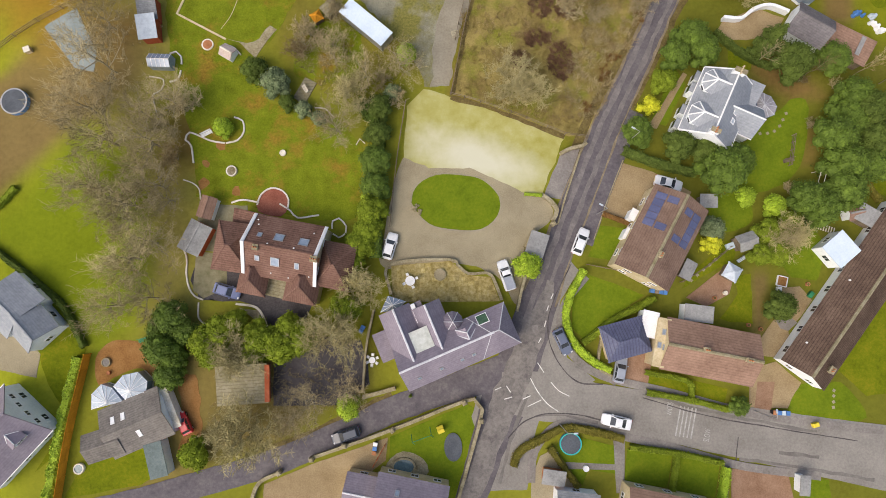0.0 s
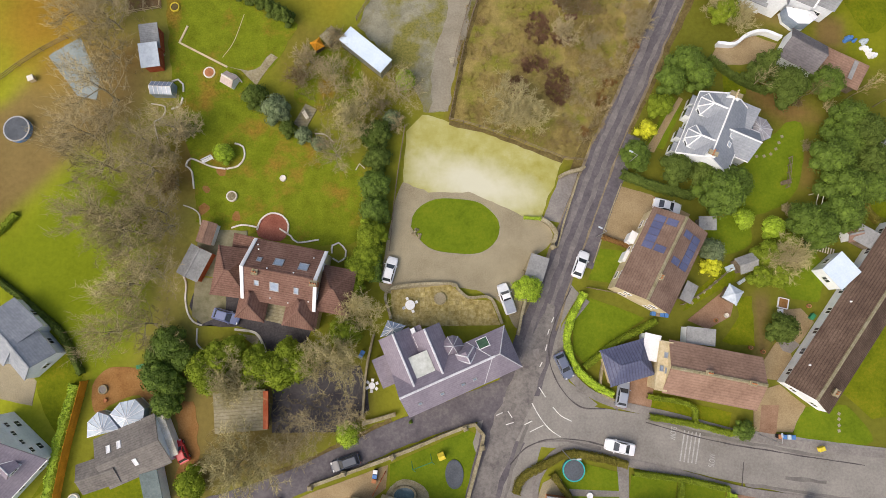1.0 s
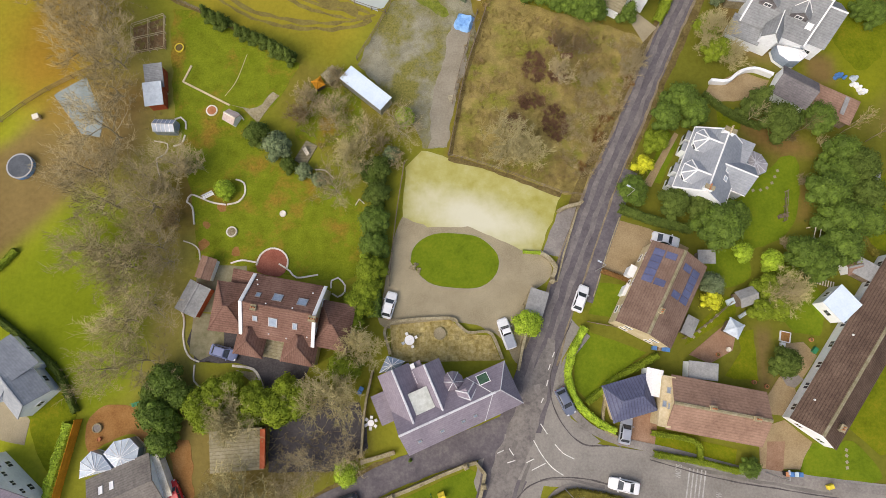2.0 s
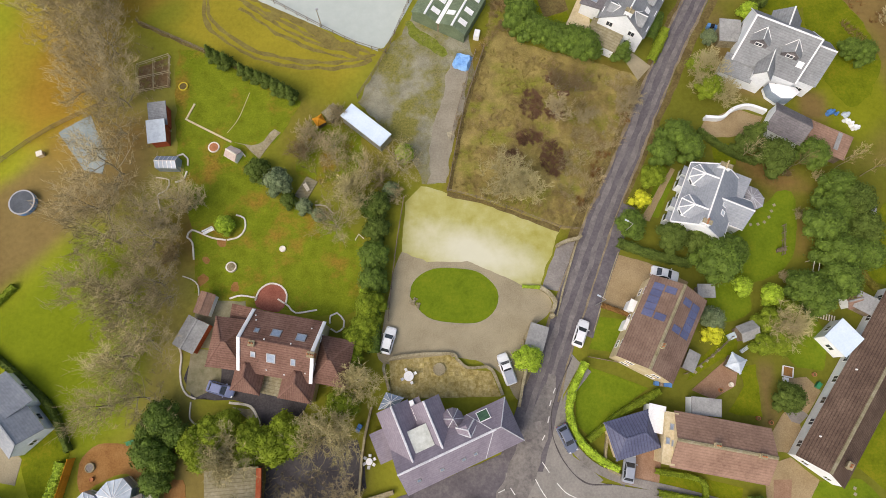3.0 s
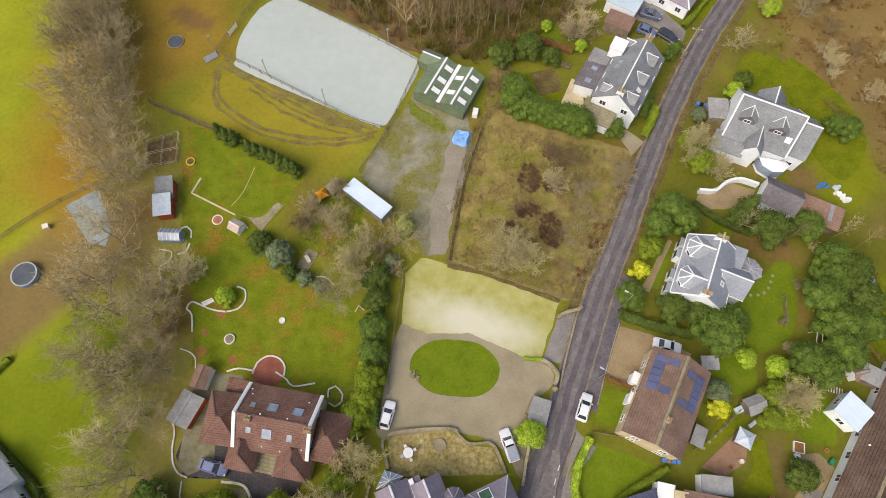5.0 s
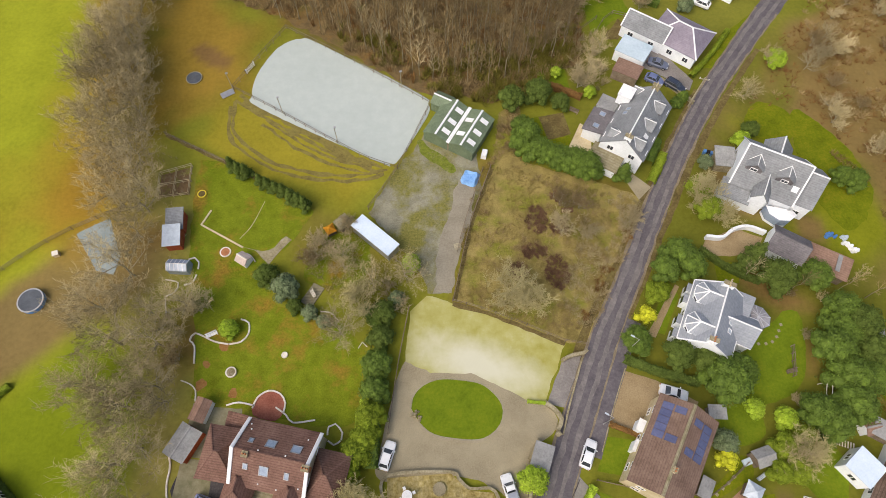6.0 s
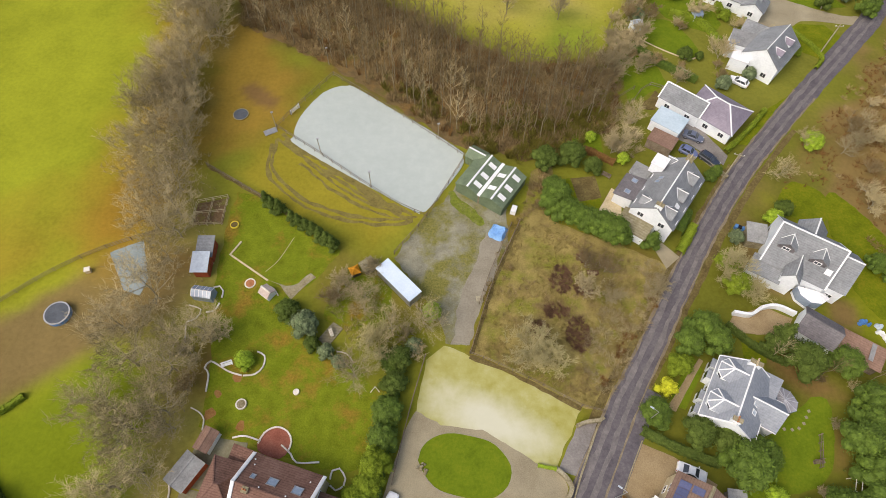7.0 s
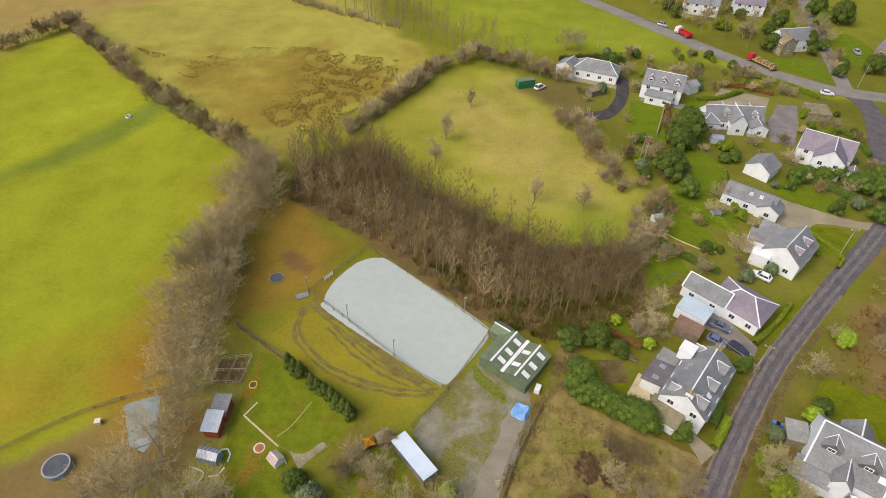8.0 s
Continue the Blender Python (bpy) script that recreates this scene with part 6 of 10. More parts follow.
h = house("shed", 30.8, -2.9, "white flat-roofed shed beside the garage", "shed")
block(h, 30.8, -2.9, 2.2, 3.7, -15, 2.6, 2.6, "flat", M_WHITETRIM, M_WHITE, win=False)
h = house("shed", 38.4, -1.6, "grey flat-roofed garden room behind the bungalow", "shed")
block(h, 38.4, -1.6, 4.1, 2.3, -9, 2.4, 2.4, "flat", M_FELT, M_WHITE, win=False)
h = house("shed", 44.1, 4.4, "pale square hip-roofed garden shed", "shed")
block(h, 44.1, 4.4, 1.8, 1.8, -33, 1.9, 2.4, "hip", M_POLY, M_WOOD, M_POLY, win=False)
h = house("shed", 46.7, 9.0, "small grey gabled garden shed", "shed")
block(h, 46.7, 9.0, 2.7, 2.0, 17, 1.9, 2.5, "gable", M_FELT, M_WOOD, M_FELT, win=False)
h = house("shed", 41.3, 15.4, "pale flat-roofed small garden store", "shed")
block(h, 41.3, 15.4, 2.1, 1.5, -3, 1.9, 2.1, "mono", M_FELT, M_WOOD, win=False)
h = house("shed", 37.6, 4.6, "grey lean-to store against the house", "shed")
block(h, 37.4, 5.0, 2.4, 1.3, 60, 2.0, 2.2, "mono", M_FELT, M_WOOD, win=False)
h = house("terrace", 58, -2, "long white terrace with a dark brown tiled roof")
b = block(h, 62.5, 0.6, 30, 7.2, 51.3, 2.5, 4.8, "gable", M_TILE_DARK, M_WHITE, M_CEMENT, capw=0.5, over=0.25)
chimney(b, -12.4, -2.0, 0.9, 0.7, 0.7, 2, M_STONE)
chimney(b, 4.0, -2.0, 0.9, 0.7, 0.7, 2, M_STONE)
for x in (-11, 0.5):
    part("roof_vent", disc(bmesh.new(), x, 2.6, on_slope(b, 2.6) - 0.05, 0.16, 0.24, 10, None, 0.7), M_WHITETRIM, h, "small white roof vent", b["B"])
h = house("extension", 59.4, 7.2, "white flat-roofed box extension on brick walls")
block(h, 60.2, 7.3, 3.9, 3.9, 38, 2.9, 2.9, "flat", M_CONTAINER, M_WHITE)
h = house("shed", 66.4, 11.2, "long pale grey-roofed garden store", "shed")
block(h, 66.6, 11.4, 6.0, 2.2, -32, 2.2, 2.4, "mono", M_FELT, M_WOOD, win=False)
h = house("shed", 63.6, 12.8, "small pink-grey roofed garden shed", "shed")
block(h, 63.6, 12.9, 2.2, 1.8, 10, 1.9, 2.4, "gable", M_TILE_RED, M_WHITE, M_FELT, win=False)

h = house("shed", 68.4, 25.6, "grey-roofed red timber shed behind the evergreens", "shed")
block(h, 68.4, 25.6, 2.4, 4.2, -8, 2.0, 2.3, "mono", M_FELT, M_REDWOOD, win=False)

# blue-grey villa with white cappings
def roof_bay(b, x, half=1.8, back=2.1, front=3.9, ze=5.3, zr=6.6, roof=None, capm=None):
    """A half-octagonal hipped bay standing out of the west slope: walls, window lights, fan of slopes, cappings."""
    P = [(x - half, back), (x - half * 0.9, front - 0.75), (x - half * 0.4, front), (x + half * 0.4, front), (x + half * 0.9, front - 0.75), (x + half, back)]
    ob = part("bay", slab(bmesh.new(), [(p[0], p[1], ze - 0.02) for p in P], 1.9), M_WHITE, b["house"], "", b["B"])
    node, rear = (x, back + 0.2, zr), (x, 0.35, zr)
    o = [(x + (p[0] - x) * 1.1, back + (p[1] - back) * 1.12, ze) for p in P]
    for p, q in zip(o, o[1:]):
        part("bay_slope", slab(bmesh.new(), [node, p, q], 0.08), roof, ob)
    for p in (o[0], o[-1]):
        part("bay_slope", slab(bmesh.new(), [rear, node, p], 0.08), roof, ob)
    for p in o[1:5]:
        cap(ob, Matrix.Identity(4), (node[0], node[1], zr + 0.05), (p[0], p[1], ze + 0.05), 0.19, capm, "capping")
    cap(ob, Matrix.Identity(4), (x, node[1], zr + 0.05), (x, 0.2, zr + 0.1), 0.26, capm, "capping")
    for p, q in zip(o[1:5], o[2:5]):
        part("gutter", tube(bmesh.new(), (*p[:2], ze - 0.05), (*q[:2], ze - 0.05), 0.07, 0.07, 6), M_WHITETRIM, ob)
    for p, q in zip(P[1:5], P[2:5]):
        d = Vector((q[0] - p[0], q[1] - p[1]))
        part("pane", box(bmesh.new(), (p[0] + q[0]) / 2, (p[1] + q[1]) / 2, ze - 0.95, d.length * 0.62, 0.14, 0.75, math.degrees(math.atan2(d.y, d.x))), M_GLASS, ob)


h = house("house", 42, 28.6, "blue-grey slate villa with white ridges and two bay dormers")
BS = dict(roof=M_SLATE_BLUE, wall=M_WHITE, capm=M_WHITETRIM, gutter=M_WHITETRIM)
b = block(h, 42.74, 29.18, 10.4, 7.7, 63.7, 3.8, 6.8, "gable", capw=0.24, skew=True, **BS)
for x in (2.8, -2.6):
    roof_bay(b, x, roof=M_SLATE_BLUE, capm=M_WHITETRIM)
for x in (4.2, 2.2, -1.6, -4.0):
    bw = part("bay_window", box(bmesh.new(), x, 4.2, 0, 1.5, 0.9, 2.5, 0, 0.9), M_WHITE, h, "", b["B"])
    part("bay_roof", box(bmesh.new(), x, 4.25, 2.5, 1.6, 1.0, 0.14, 0, 0.8), M_SLATE_BLUE, bw)
    for k in (-0.5, 0, 0.5):
        part("pane", box(bmesh.new(), x + k * 0.85, 4.62, 1.0, 0.36, 0.12, 1.1), M_GLASS, bw)
rooflight(b, -0.2, -2.2, 0.6, 0.7, M_POLY)
rooflight(b, -1.5, -2.4, 0.7, 0.8, M_POLY)
chimney(b, 4.8, 0.1, 0.55, 1.7, 0.7, 4, M_WHITE, M_CREAM)
chimney(b, -4.9, 0.1, 0.55, 1.3, 0.7, 3, M_WHITE, M_TERRACOTTA)
block(h, 46.2, 27.9, 5.6, 4.4, -26.3, 3.6, 5.7, "gable", capw=0.22, **BS)
block(h, 46.9, 30.9, 3.6, 4.4, -26.3, 3.2, 4.6, "mono", M_SLATE_BLUE, M_WHITE, win=False)
fan_roof(h, [(49.4, 27.4), (52.2, 28.4), (52.7, 29.7), (51.9, 31.3), (49.9, 32.3)], (50.4, 29.8), 2.2, 3.0, mat("mauve_tinted_polycarbonate", [(0.27, 0.255, 0.27), (0.34, 0.325, 0.34), (0.42, 0.4, 0.42)], 0.5, 2.0, 0.3, 0), M_LEAD)

# grey house with two dormers, its garage and red-roofed store
h = house("house", 57.9, 53, "grey slate house with hipped dormers and a bow conservatory")
GS = dict(roof=M_SLATE, wall=M_WHITE, capm=M_WHITETRIM)
b = block(h, 58.1, 55.9, 10.6, 10.2, -27.5, 4.0, 8.7, "gable", capw=0.3, skew=True, **GS)
for x in (-3.0, 2.2):
    dormer(b, x, -1, 2.7, 0.6, M_SLATE, M_SLATE_DARK, M_WHITETRIM, False, 1.0)
rooflight(b, 4.4, -3.3, 0.9, 0.9, M_WHITETRIM)
block(h, 56.0, 52.2, 5.4, 2.5, 62.5, 4.7, 6.2, "gable", capw=0.16, **GS)
block(h, 52.0, 52.4, 5.0, 2.6, -27.5, 2.6, 3.8, "mono", M_SLATE, M_WHITE, win=False)
block(h, 60.2, 59.0, 4.6, 4.4, 62.5, 4.4, 6.6, "gable", capw=0.26, **GS)
block(h, 64.2, 52.7, 3.2, 8.6, -27.5, 3.9, 7.4, "gable", capw=0.26, **GS)
block(h, 52.2, 60.0, 3.0, 3.6, -8, 2.4, 2.6, "mono", M_FELT, M_STONE, win=False)
fan_roof(h, [(57.0, 49.8), (57.2, 48.2), (58.6, 46.9), (60.4, 46.8), (61.9, 47.8), (61.4, 48.6)], (59.8, 48.6), 2.4, 3.1, M_WHITETRIM, M_WHITETRIM)
h = house("garage", 58.6, 41.6, "dark grey-roofed garage with a white gable", "garage")
block(h, 58.8, 42.2, 6.0, 4.8, -33, 2.6, 4.2, "gable", M_SLATE_DARK, M_WHITE, M_SLATE_DARK, win=False)
h = house("shed", 64.8, 39, "brown-red roofed open timber store", "shed")
block(h, 64.6, 39.0, 6.4, 3.6, -29, 2.3, 2.9, "mono", M_TILE_RED, M_WOOD, win=False)
part("roof_sheet", box(bmesh.new(), 1.2, -0.4, 2.86, 0.7, 3.2, 0.06, -29), M_FELT, h)

# grey house up the lane
h = house("house", 35.4, 65.6, "long grey slate house with white gables and dormers")
b = block(h, 36.4, 65.9, 13.6, 8.0, -121.4, 4.4, 7.6, "gable", capw=0.26, **GS)
for x in (5.0, 0.3, -4.2):
    dormer(b, x, 1, 2.5, 0.74, M_SLATE, M_SLATE_DARK, M_WHITETRIM, False, 0.7)
for x in (4.9, -6.0):
    dormer(b, x, -1, 1.9, 0.8, M_SLATE, M_SLATE_DARK, M_WHITETRIM, False, 0.6)
chimney(b, 6.4, 0.1, 0.6, 1.3, 0.7, 3, M_WHITE, M_CREAM)
chimney(b, -6.4, 0.1, 0.6, 1.3, 0.7, 3, M_STONE, M_CREAM)
block(h, 35.1, 71.6, 2.6, 2.4, -121.4, 6.3, 6.3, "flat", M_WHITETRIM, M_WHITE, win=False, base=4.0)
rooflight(b, -1.2, -2.4, 0.7, 0.8)
rooflight(b, -0.2, -2.6, 0.7, 0.8)
rooflight(b, 2.8, 2.6, 0.8, 0.9, M_WHITETRIM)
block(h, 32.6, 71.8, 3.4, 3.0, -32, 2.8, 2.8, "flat", M_FELT, M_WHITE, win=False)
b2 = block(h, 30.1, 67.7, 5.2, 3.4, -121.4, 2.8, 3.6, "mono", M_SLATE_DARK, M_WHITE, M_SLATE, win=False)
b2["eave"] = b2["ridge"] = 3.2
for x in (-1.6, 1.4):
    rooflight(b2, x, 0.1, 0.9, 1.0)
block(h, 30.5, 60.0, 5.4, 3.6, -31.4, 2.4, 2.9, "mono", M_CEMENT, M_WHITE)

# further up the lane
h = house("house", 47, 90, "white L-shaped house with a purple-grey hipped slate roof")
SP = dict(roof=M_SLATE_PURPLE, wall=M_WHITE, capm=M_WHITETRIM)
block(h, 49.6, 88.8, 10.4, 8.4, -38, 3.0, 5.4, "hip", capw=0.3, hip=0.9, **SP)
block(h, 43.2, 91.0, 9.0, 5.0, -35, 3.0, 5.0, "gable", capw=0.3, skew=True, **GS)
h = house("garage", 39.6, 85.4, "white garage with a pale blue flat roof", "garage")
block(h, 39.6, 85.4, 6.0, 4.6, -33, 2.7, 2.8, "flat", M_PALEBLUE, M_WHITE, win=False)
h = house("shed", 37.8, 80.6, "low red-brown flat-roofed outbuilding", "shed")
block(h, 37.8, 80.6, 5.0, 3.4, -30, 2.3, 2.4, "flat", M_TILE_RED, M_WOOD, win=False)
h = house("house", 62, 108, "white gabled house with grey slate roof and dormers")
b = block(h, 63.2, 106.6, 10.4, 8.0, 52, 4.2, 7.2, "gable", capw=0.22, **GS)
for x in (-2.4, 2.0):
    dormer(b, x, -1, 1.6, 0.7, M_SLATE_PURPLE, M_WHITE, M_WHITETRIM, False, 0.8)
block(h, 58.2, 109.8, 5.4, 5.0, -20, 3.6, 3.6, "flat", M_FELT, M_WHITE)
block(h, 61.8, 113.4, 6.0, 4.4, -30, 3.4, 4.8, "gable", M_SLATE, M_WHITE, M_SLATE)
block(h, 57.0, 105.0, 3.6, 3.2, -25, 3.0, 3.0, "flat", M_WHITETRIM, M_WHITE, win=False)
h = house("bungalow", 60, 126, "grey-roofed white bungalow with two rooflights")
b = block(h, 59.8, 127.0, 12.0, 6.6, -28, 3.0, 4.8, "gable", M_SLATE, M_WHITE, M_SLATE)
rooflight(b, 0, -1.4, 0.7, 0.8, M_POLY)
rooflight(b, 2.4, -1.4, 0.7, 0.8, M_POLY)
block(h, 63.6, 123.4, 5.0, 5.0, 62, 2.8, 4.2, "gable", M_SLATE, M_WHITE, M_SLATE)
h = house("garage", 66.8, 143.4, "white gabled garage with a grey roof", "garage")
block(h, 66.6, 142.4, 7.0, 6.6, 52, 2.8, 4.8, "gable", M_SLATE, M_WHITE, M_SLATE, win=False)
h = house("house", 83.6, 150, "tall white gabled house with a purple slate roof")
b = block(h, 84.6, 151.4, 13.0, 8.4, -24, 4.8, 8.2, "gable", capw=0.24, **SP)
block(h, 84.2, 147.0, 8.4, 7.6, 66, 5.2, 8.3, "gable", capw=0.24, **SP)
block(h, 89.6, 143.4, 3.0, 3.4, 66, 2.6, 3.6, "gable", capw=0.2, **SP)
h = house("house", 63, 166, "white bungalow with grey slate roof and dormers")
b = block(h, 63.4, 168.0, 17.0, 7.4, 6, 3.2, 6.2, "gable", capw=0.26, **GS)
dormer(b, 5.8, -1, 2.0, 0.8, M_SLATE, M_WHITE, M_WHITETRIM, False, 0.8)
dormer(b, -2.4, -1, 1.8, 0.7, M_SLATE, M_WHITE, M_WHITETRIM, False, 0.8)
for x in (-3.0, 1.0, 5.0):
    dormer(b, x, 1, 2.0, 0.7, M_SLATE, M_WHITE, M_WHITETRIM, False, 0.9)
block(h, 63.8, 165.2, 7.4, 4.6, 96, 4.0, 6.4, "gable", capw=0.26, **GS)
block(h, 56.4, 165.4, 5.6, 6.4, 6, 2.8, 4.6, "hip", capw=0.2, **GS)
block(h, 70.0, 163.6, 4.4, 5.0, 96, 2.8, 4.2, "gable", capw=0.2, **GS)
h = house("house", 45, 183, "white two-storey house with a purple slate roof")
b = block(h, 45.0, 183.0, 12.4, 8.4, -16, 4.8, 8.0, "gable", M_SLATE, M_WHITE, M_WHITETRIM, capw=0.2)
for x in (-4, 0, 4):
    dormer(b, x, -1, 1.7, 0.75, M_SLATE_PURPLE, M_WHITE, M_WHITETRIM, False, 0.8)
block(h, 43.4, 177.4, 8.0, 3.6, -16, 2.8, 3.6, "mono", M_SLATE, M_WHITE)
h = house("house", 22.4, 192, "long white bungalow with a grey slate roof")
block(h, 24.4, 193.0, 15.0, 7.4, -14, 3.2, 5.8, "hip", capw=0.26, **GS)
block(h, 15.0, 194.0, 6.0, 6.4, 60, 3.2, 5.0, "gable", capw=0.26, **GS)
h = house("house", 97, 232, "grey slate house with several gables")
block(h, 97.4, 231.4, 12.4, 7.4, 20, 4.8, 7.6, "gable", capw=0.24, **GS)
block(h, 93.8, 227.4, 7.4, 5.4, 110, 4.4, 6.8, "gable", M_CEMENT, M_STONE, M_CEMENT)
h = house("house", 70, 261, "white house beyond the main road")
block(h, 70.4, 263.0, 14, 7.4, -12, 4.6, 7.2, "gable", capw=0.24, **GS)
h = house("house", 90, 265, "white house beyond the main road")
block(h, 90.4, 267.0, 12, 7.4, -8, 4.6, 7.2, "gable", capw=0.24, **SP)
h = house("house", 132, 228, "stone house with a purple slate roof")
block(h, 132, 228.0, 14, 8.4, 55, 4.6, 7.6, "gable", M_SLATE_PURPLE, M_STONE, M_SLATE_PURPLE)
h = house("garage", 91.4, 177, "mossy flat-roofed stone garage by the road", "garage")
block(h, 91.4, 178.0, 6.6, 7.0, -4, 2.6, 2.7, "flat", M_CEMENT, M_STONE, win=False)
h = house("shed", 57.4, 172.4, "small white grey-roofed outbuilding", "shed")
block(h, 54.6, 187.8, 4.6, 4.0, 40, 2.6, 3.6, "gable", M_FELT, M_WHITE, M_FELT, win=False)

# stable block with a green twin roof
h = house("stable", 4.0, 67, "green twin-gabled stable with white rooflights", "stable")
for x, y, w_ in ((2.2, 68.7, 4.9), (6.7, 66.2, 4.9)):
    b = block(h, x, y, 8.7, w_, -119.7, 2.4, 3.4, "gable", M_GREENMETAL, M_GREENMETAL, M_WHITETRIM, win=False, capw=0.4, over=0.15)
    for s in (-1, 1):
        for k in ((-2.6, 0.2, 2.6) if s > 0 else (-1.6, 1.8) if x > 5 else ()):
            rooflight(b, k, s * w_ * 0.26, 0.8, 1.5, M_WHITETRIM)
block(h, 4.45, 67.5, 8.8, 0.4, -119.7, 2.5, 2.5, "flat", M_WHITETRIM, M_WOOD, win=False)
block(h, 1.6, 73.4, 3.6, 3.0, -29.7, 2.3, 3.2, "gable", M_GREENMETAL, M_GREENMETAL, M_WHITETRIM, win=False, capw=0.3, over=0.15)
h = house("trailer", -10.3, 45.1, "long white box container with a plain roof", "container")
b = block(h, -10.3, 45.1, 8.4, 2.6, -42, 2.6, 2.6, "flat", M_CONTAINER, M_STEEL, win=False, base=0.25)
for s in (-1, 1):
    part("skid", box(bmesh.new(), 0, s * 1.0, 0, 8.2, 0.25, 0.27, 0), M_BLACK, h, "", pose(0, 0, 0, 0, 0, -42))
h = house("shed", -44.4, 47.4, "red timber shed with a grey two-part roof", "shed")
block(h, -44.5, 48.8, 2.4, 3.4, 5, 2.2, 2.8, "mono", M_SLATE, M_REDWOOD, win=False)
block(h, -44.4, 45.6, 2.4, 3.2, 5, 2.4, 3.0, "mono", M_POLY, M_REDWOOD, win=False)


# ---- trees and hedges ----
rngP = random.Random(11)
rngN = np.random.default_rng(5)
BARE_BIG = [plant("bare_tree", *bare_meshes(20 + k, 9.8, 5.6, M_TWIG, 0.6, 9, 2, 0.17, 0.026), "large leafless deciduous tree with a grey-brown crown", "tree", "tree belt") for k in range(4)]
BARE_RED = [plant("bare_tree", *slender_meshes(40 + k, 9.5 + k, 2.7, M_TWIG if k == 0 else M_TWIG_RED), "slender leafless tree in the wood, reddish-brown twigs", "tree", "wood") for k in range(4)]
BARE_PALE = [plant("bare_tree", *bare_meshes(60 + k, 7.5, 4.2, M_TWIG_PALE, 0.7, 15, 4, 0.16, 0.03, bark=M_BARK_PALE), "spreading leafless tree with pale lichened twigs", "tree", "pale bare trees") for k in range(2)]
MEADOW = [plant("bare_tree", *bare_meshes(70 + k, 8.5, 3.2, M_TWIG, 1.3, 10, 2, 0.13, 0.022, 0.25, M_BARK_DIM), "lone leafless tree with a brown crown in the meadow", "tree", "meadow trees") for k in range(2)]
BARE_BUSH = [plant("bare_bush", *bare_meshes(80 + k, 3.6, 2.6, (M_TWIG, M_TWIG_RED, M_TWIG)[k], 0.8, 9, 4, 0.07, 0.022, 0.02), "leafless twiggy brown hedgerow bush", "bush", "hedgerow bushes") for k in range(3)]


def crown_plant(name, maker, r, hh, n, leaf, size, label, density=5.0, tr=0.14, category="tree", group=""):
    return plant(name, trunk_mesh(hh, tr), lobes_mesh("crown", maker(r, hh, n, rngN), LEAF[leaf], size, density, rngN), label, category, group)


ROUND = {k: [crown_plant("evergreen_tree", round_lobes, 2.5, 4.4, 20, k, 0.27, lab, 9.0, 0.15, "tree", "evergreens") for _ in range(2)] for k, lab in (
    ("dark", "rounded dark green evergreen garden tree"), ("green", "rounded mid-green garden evergreen tree"), ("olive", "rounded lush olive-green evergreen tree"), ("lime", "small rounded bright lime-green tree"), ("grey", "small rounded grey-green evergreen shrub"))}
ROUND["gold"] = [crown_plant("golden_conifer", round_lobes, 1.9, 3.0, 12, "gold", 0.26, "bright golden-yellow clipped conifer", 7.0, 0.1, "tree", "golden conifers")]
CONE = {k: [crown_plant("conifer", cone_lobes, 1.7, 5.4, 16, k, 0.25, lab, 8.5, 0.14, "tree", "conifers") for _ in range(2)] for k, lab in (("dark", "dense conical dark green conifer"), ("green", "dense conical mid-green garden conifer"))}

# belt of bare trees along the western pasture
belt = [(-50.4, 39.4, 1.1), (-49.9, 27.6, 1.1), (-43.5, 27.3, 0.9), (-46.5, 17.6, 1.0), (-46.2, 9.5, 0.95), (-39.5, 33.0, 0.8), (-50.6, 46.6, 0.8), (-53.5, 33, 1.0), (-42.5, 20.5, 0.8), (-51.8, 20.5, 0.9), (-43.6, 12, 0.8), (-49, 2.5, 0.8), (-43.5, 3.5, 0.75)]
belt += [(x, y, rngP.uniform(0.75, 1.1)) for x, y in scatter([(-50, 50), (-58, 52), (-64, 78), (-66, 98), (-65, 116), (-58, 114), (-59, 98), (-56, 76), (-50, 62)], 30, 3.4, rngP)]
belt += [(x, y, rngP.uniform(0.5, 0.7)) for x, y in scatter([(-43, 2), (-48, 4), (-52, 30), (-50, 42), (-46, 34), (-43, 28), (-40, 18)], 6, 4.0, rngP)]
put_tree(BARE_BIG, belt, rngP)
wood_spots = scatter([(-60, 127), (-38, 134), (-26, 120), (6, 102), (18, 100), (26, 104), (28, 88), (14, 78), (-1, 80), (-30, 98), (-52, 108)], 290, 1.7, rngP)
wood_spots.sort(key=lambda p: p[1] + 0.62 * p[0])
put_tree(BARE_RED, wood_spots[:100], rngP, 0.6, 1.1)
put_tree(BARE_BIG, [(-15.6, 42.2, 0.5), (-10.5, 37.0, 0.6), (-5.4, 38.6, 0.6), (-20.0, 42.0, 0.45), (-15.5, 40, 0.45), (-19.6, -12.5, 0.7), (-14.5, -11, 0.5), (-23, -15.4, 0.55), (30, 80, 0.6), (33, 86.5, 0.5), (60, 75, 0.45), (14.2, 213, 0.8), (18.4, 214, 0.7)], rngP)
put_tree(BARE_RED, [(51, 37.6, 0.75), (58.6, 35.2, 0.7), (70.5, 33.5, 0.8), (66.5, 35, 0.65), (68.4, 36.4, 0.6)], rngP)
put_tree(MEADOW, [(-15.2, 163.7, 0.7), (-20.6, 128.5, 1.0), (-19.7, 143, 1.05), (6.3, 117.8, 0.95), (18.2, 117, 0.9), (19.7, 146, 0.9)], rngP)
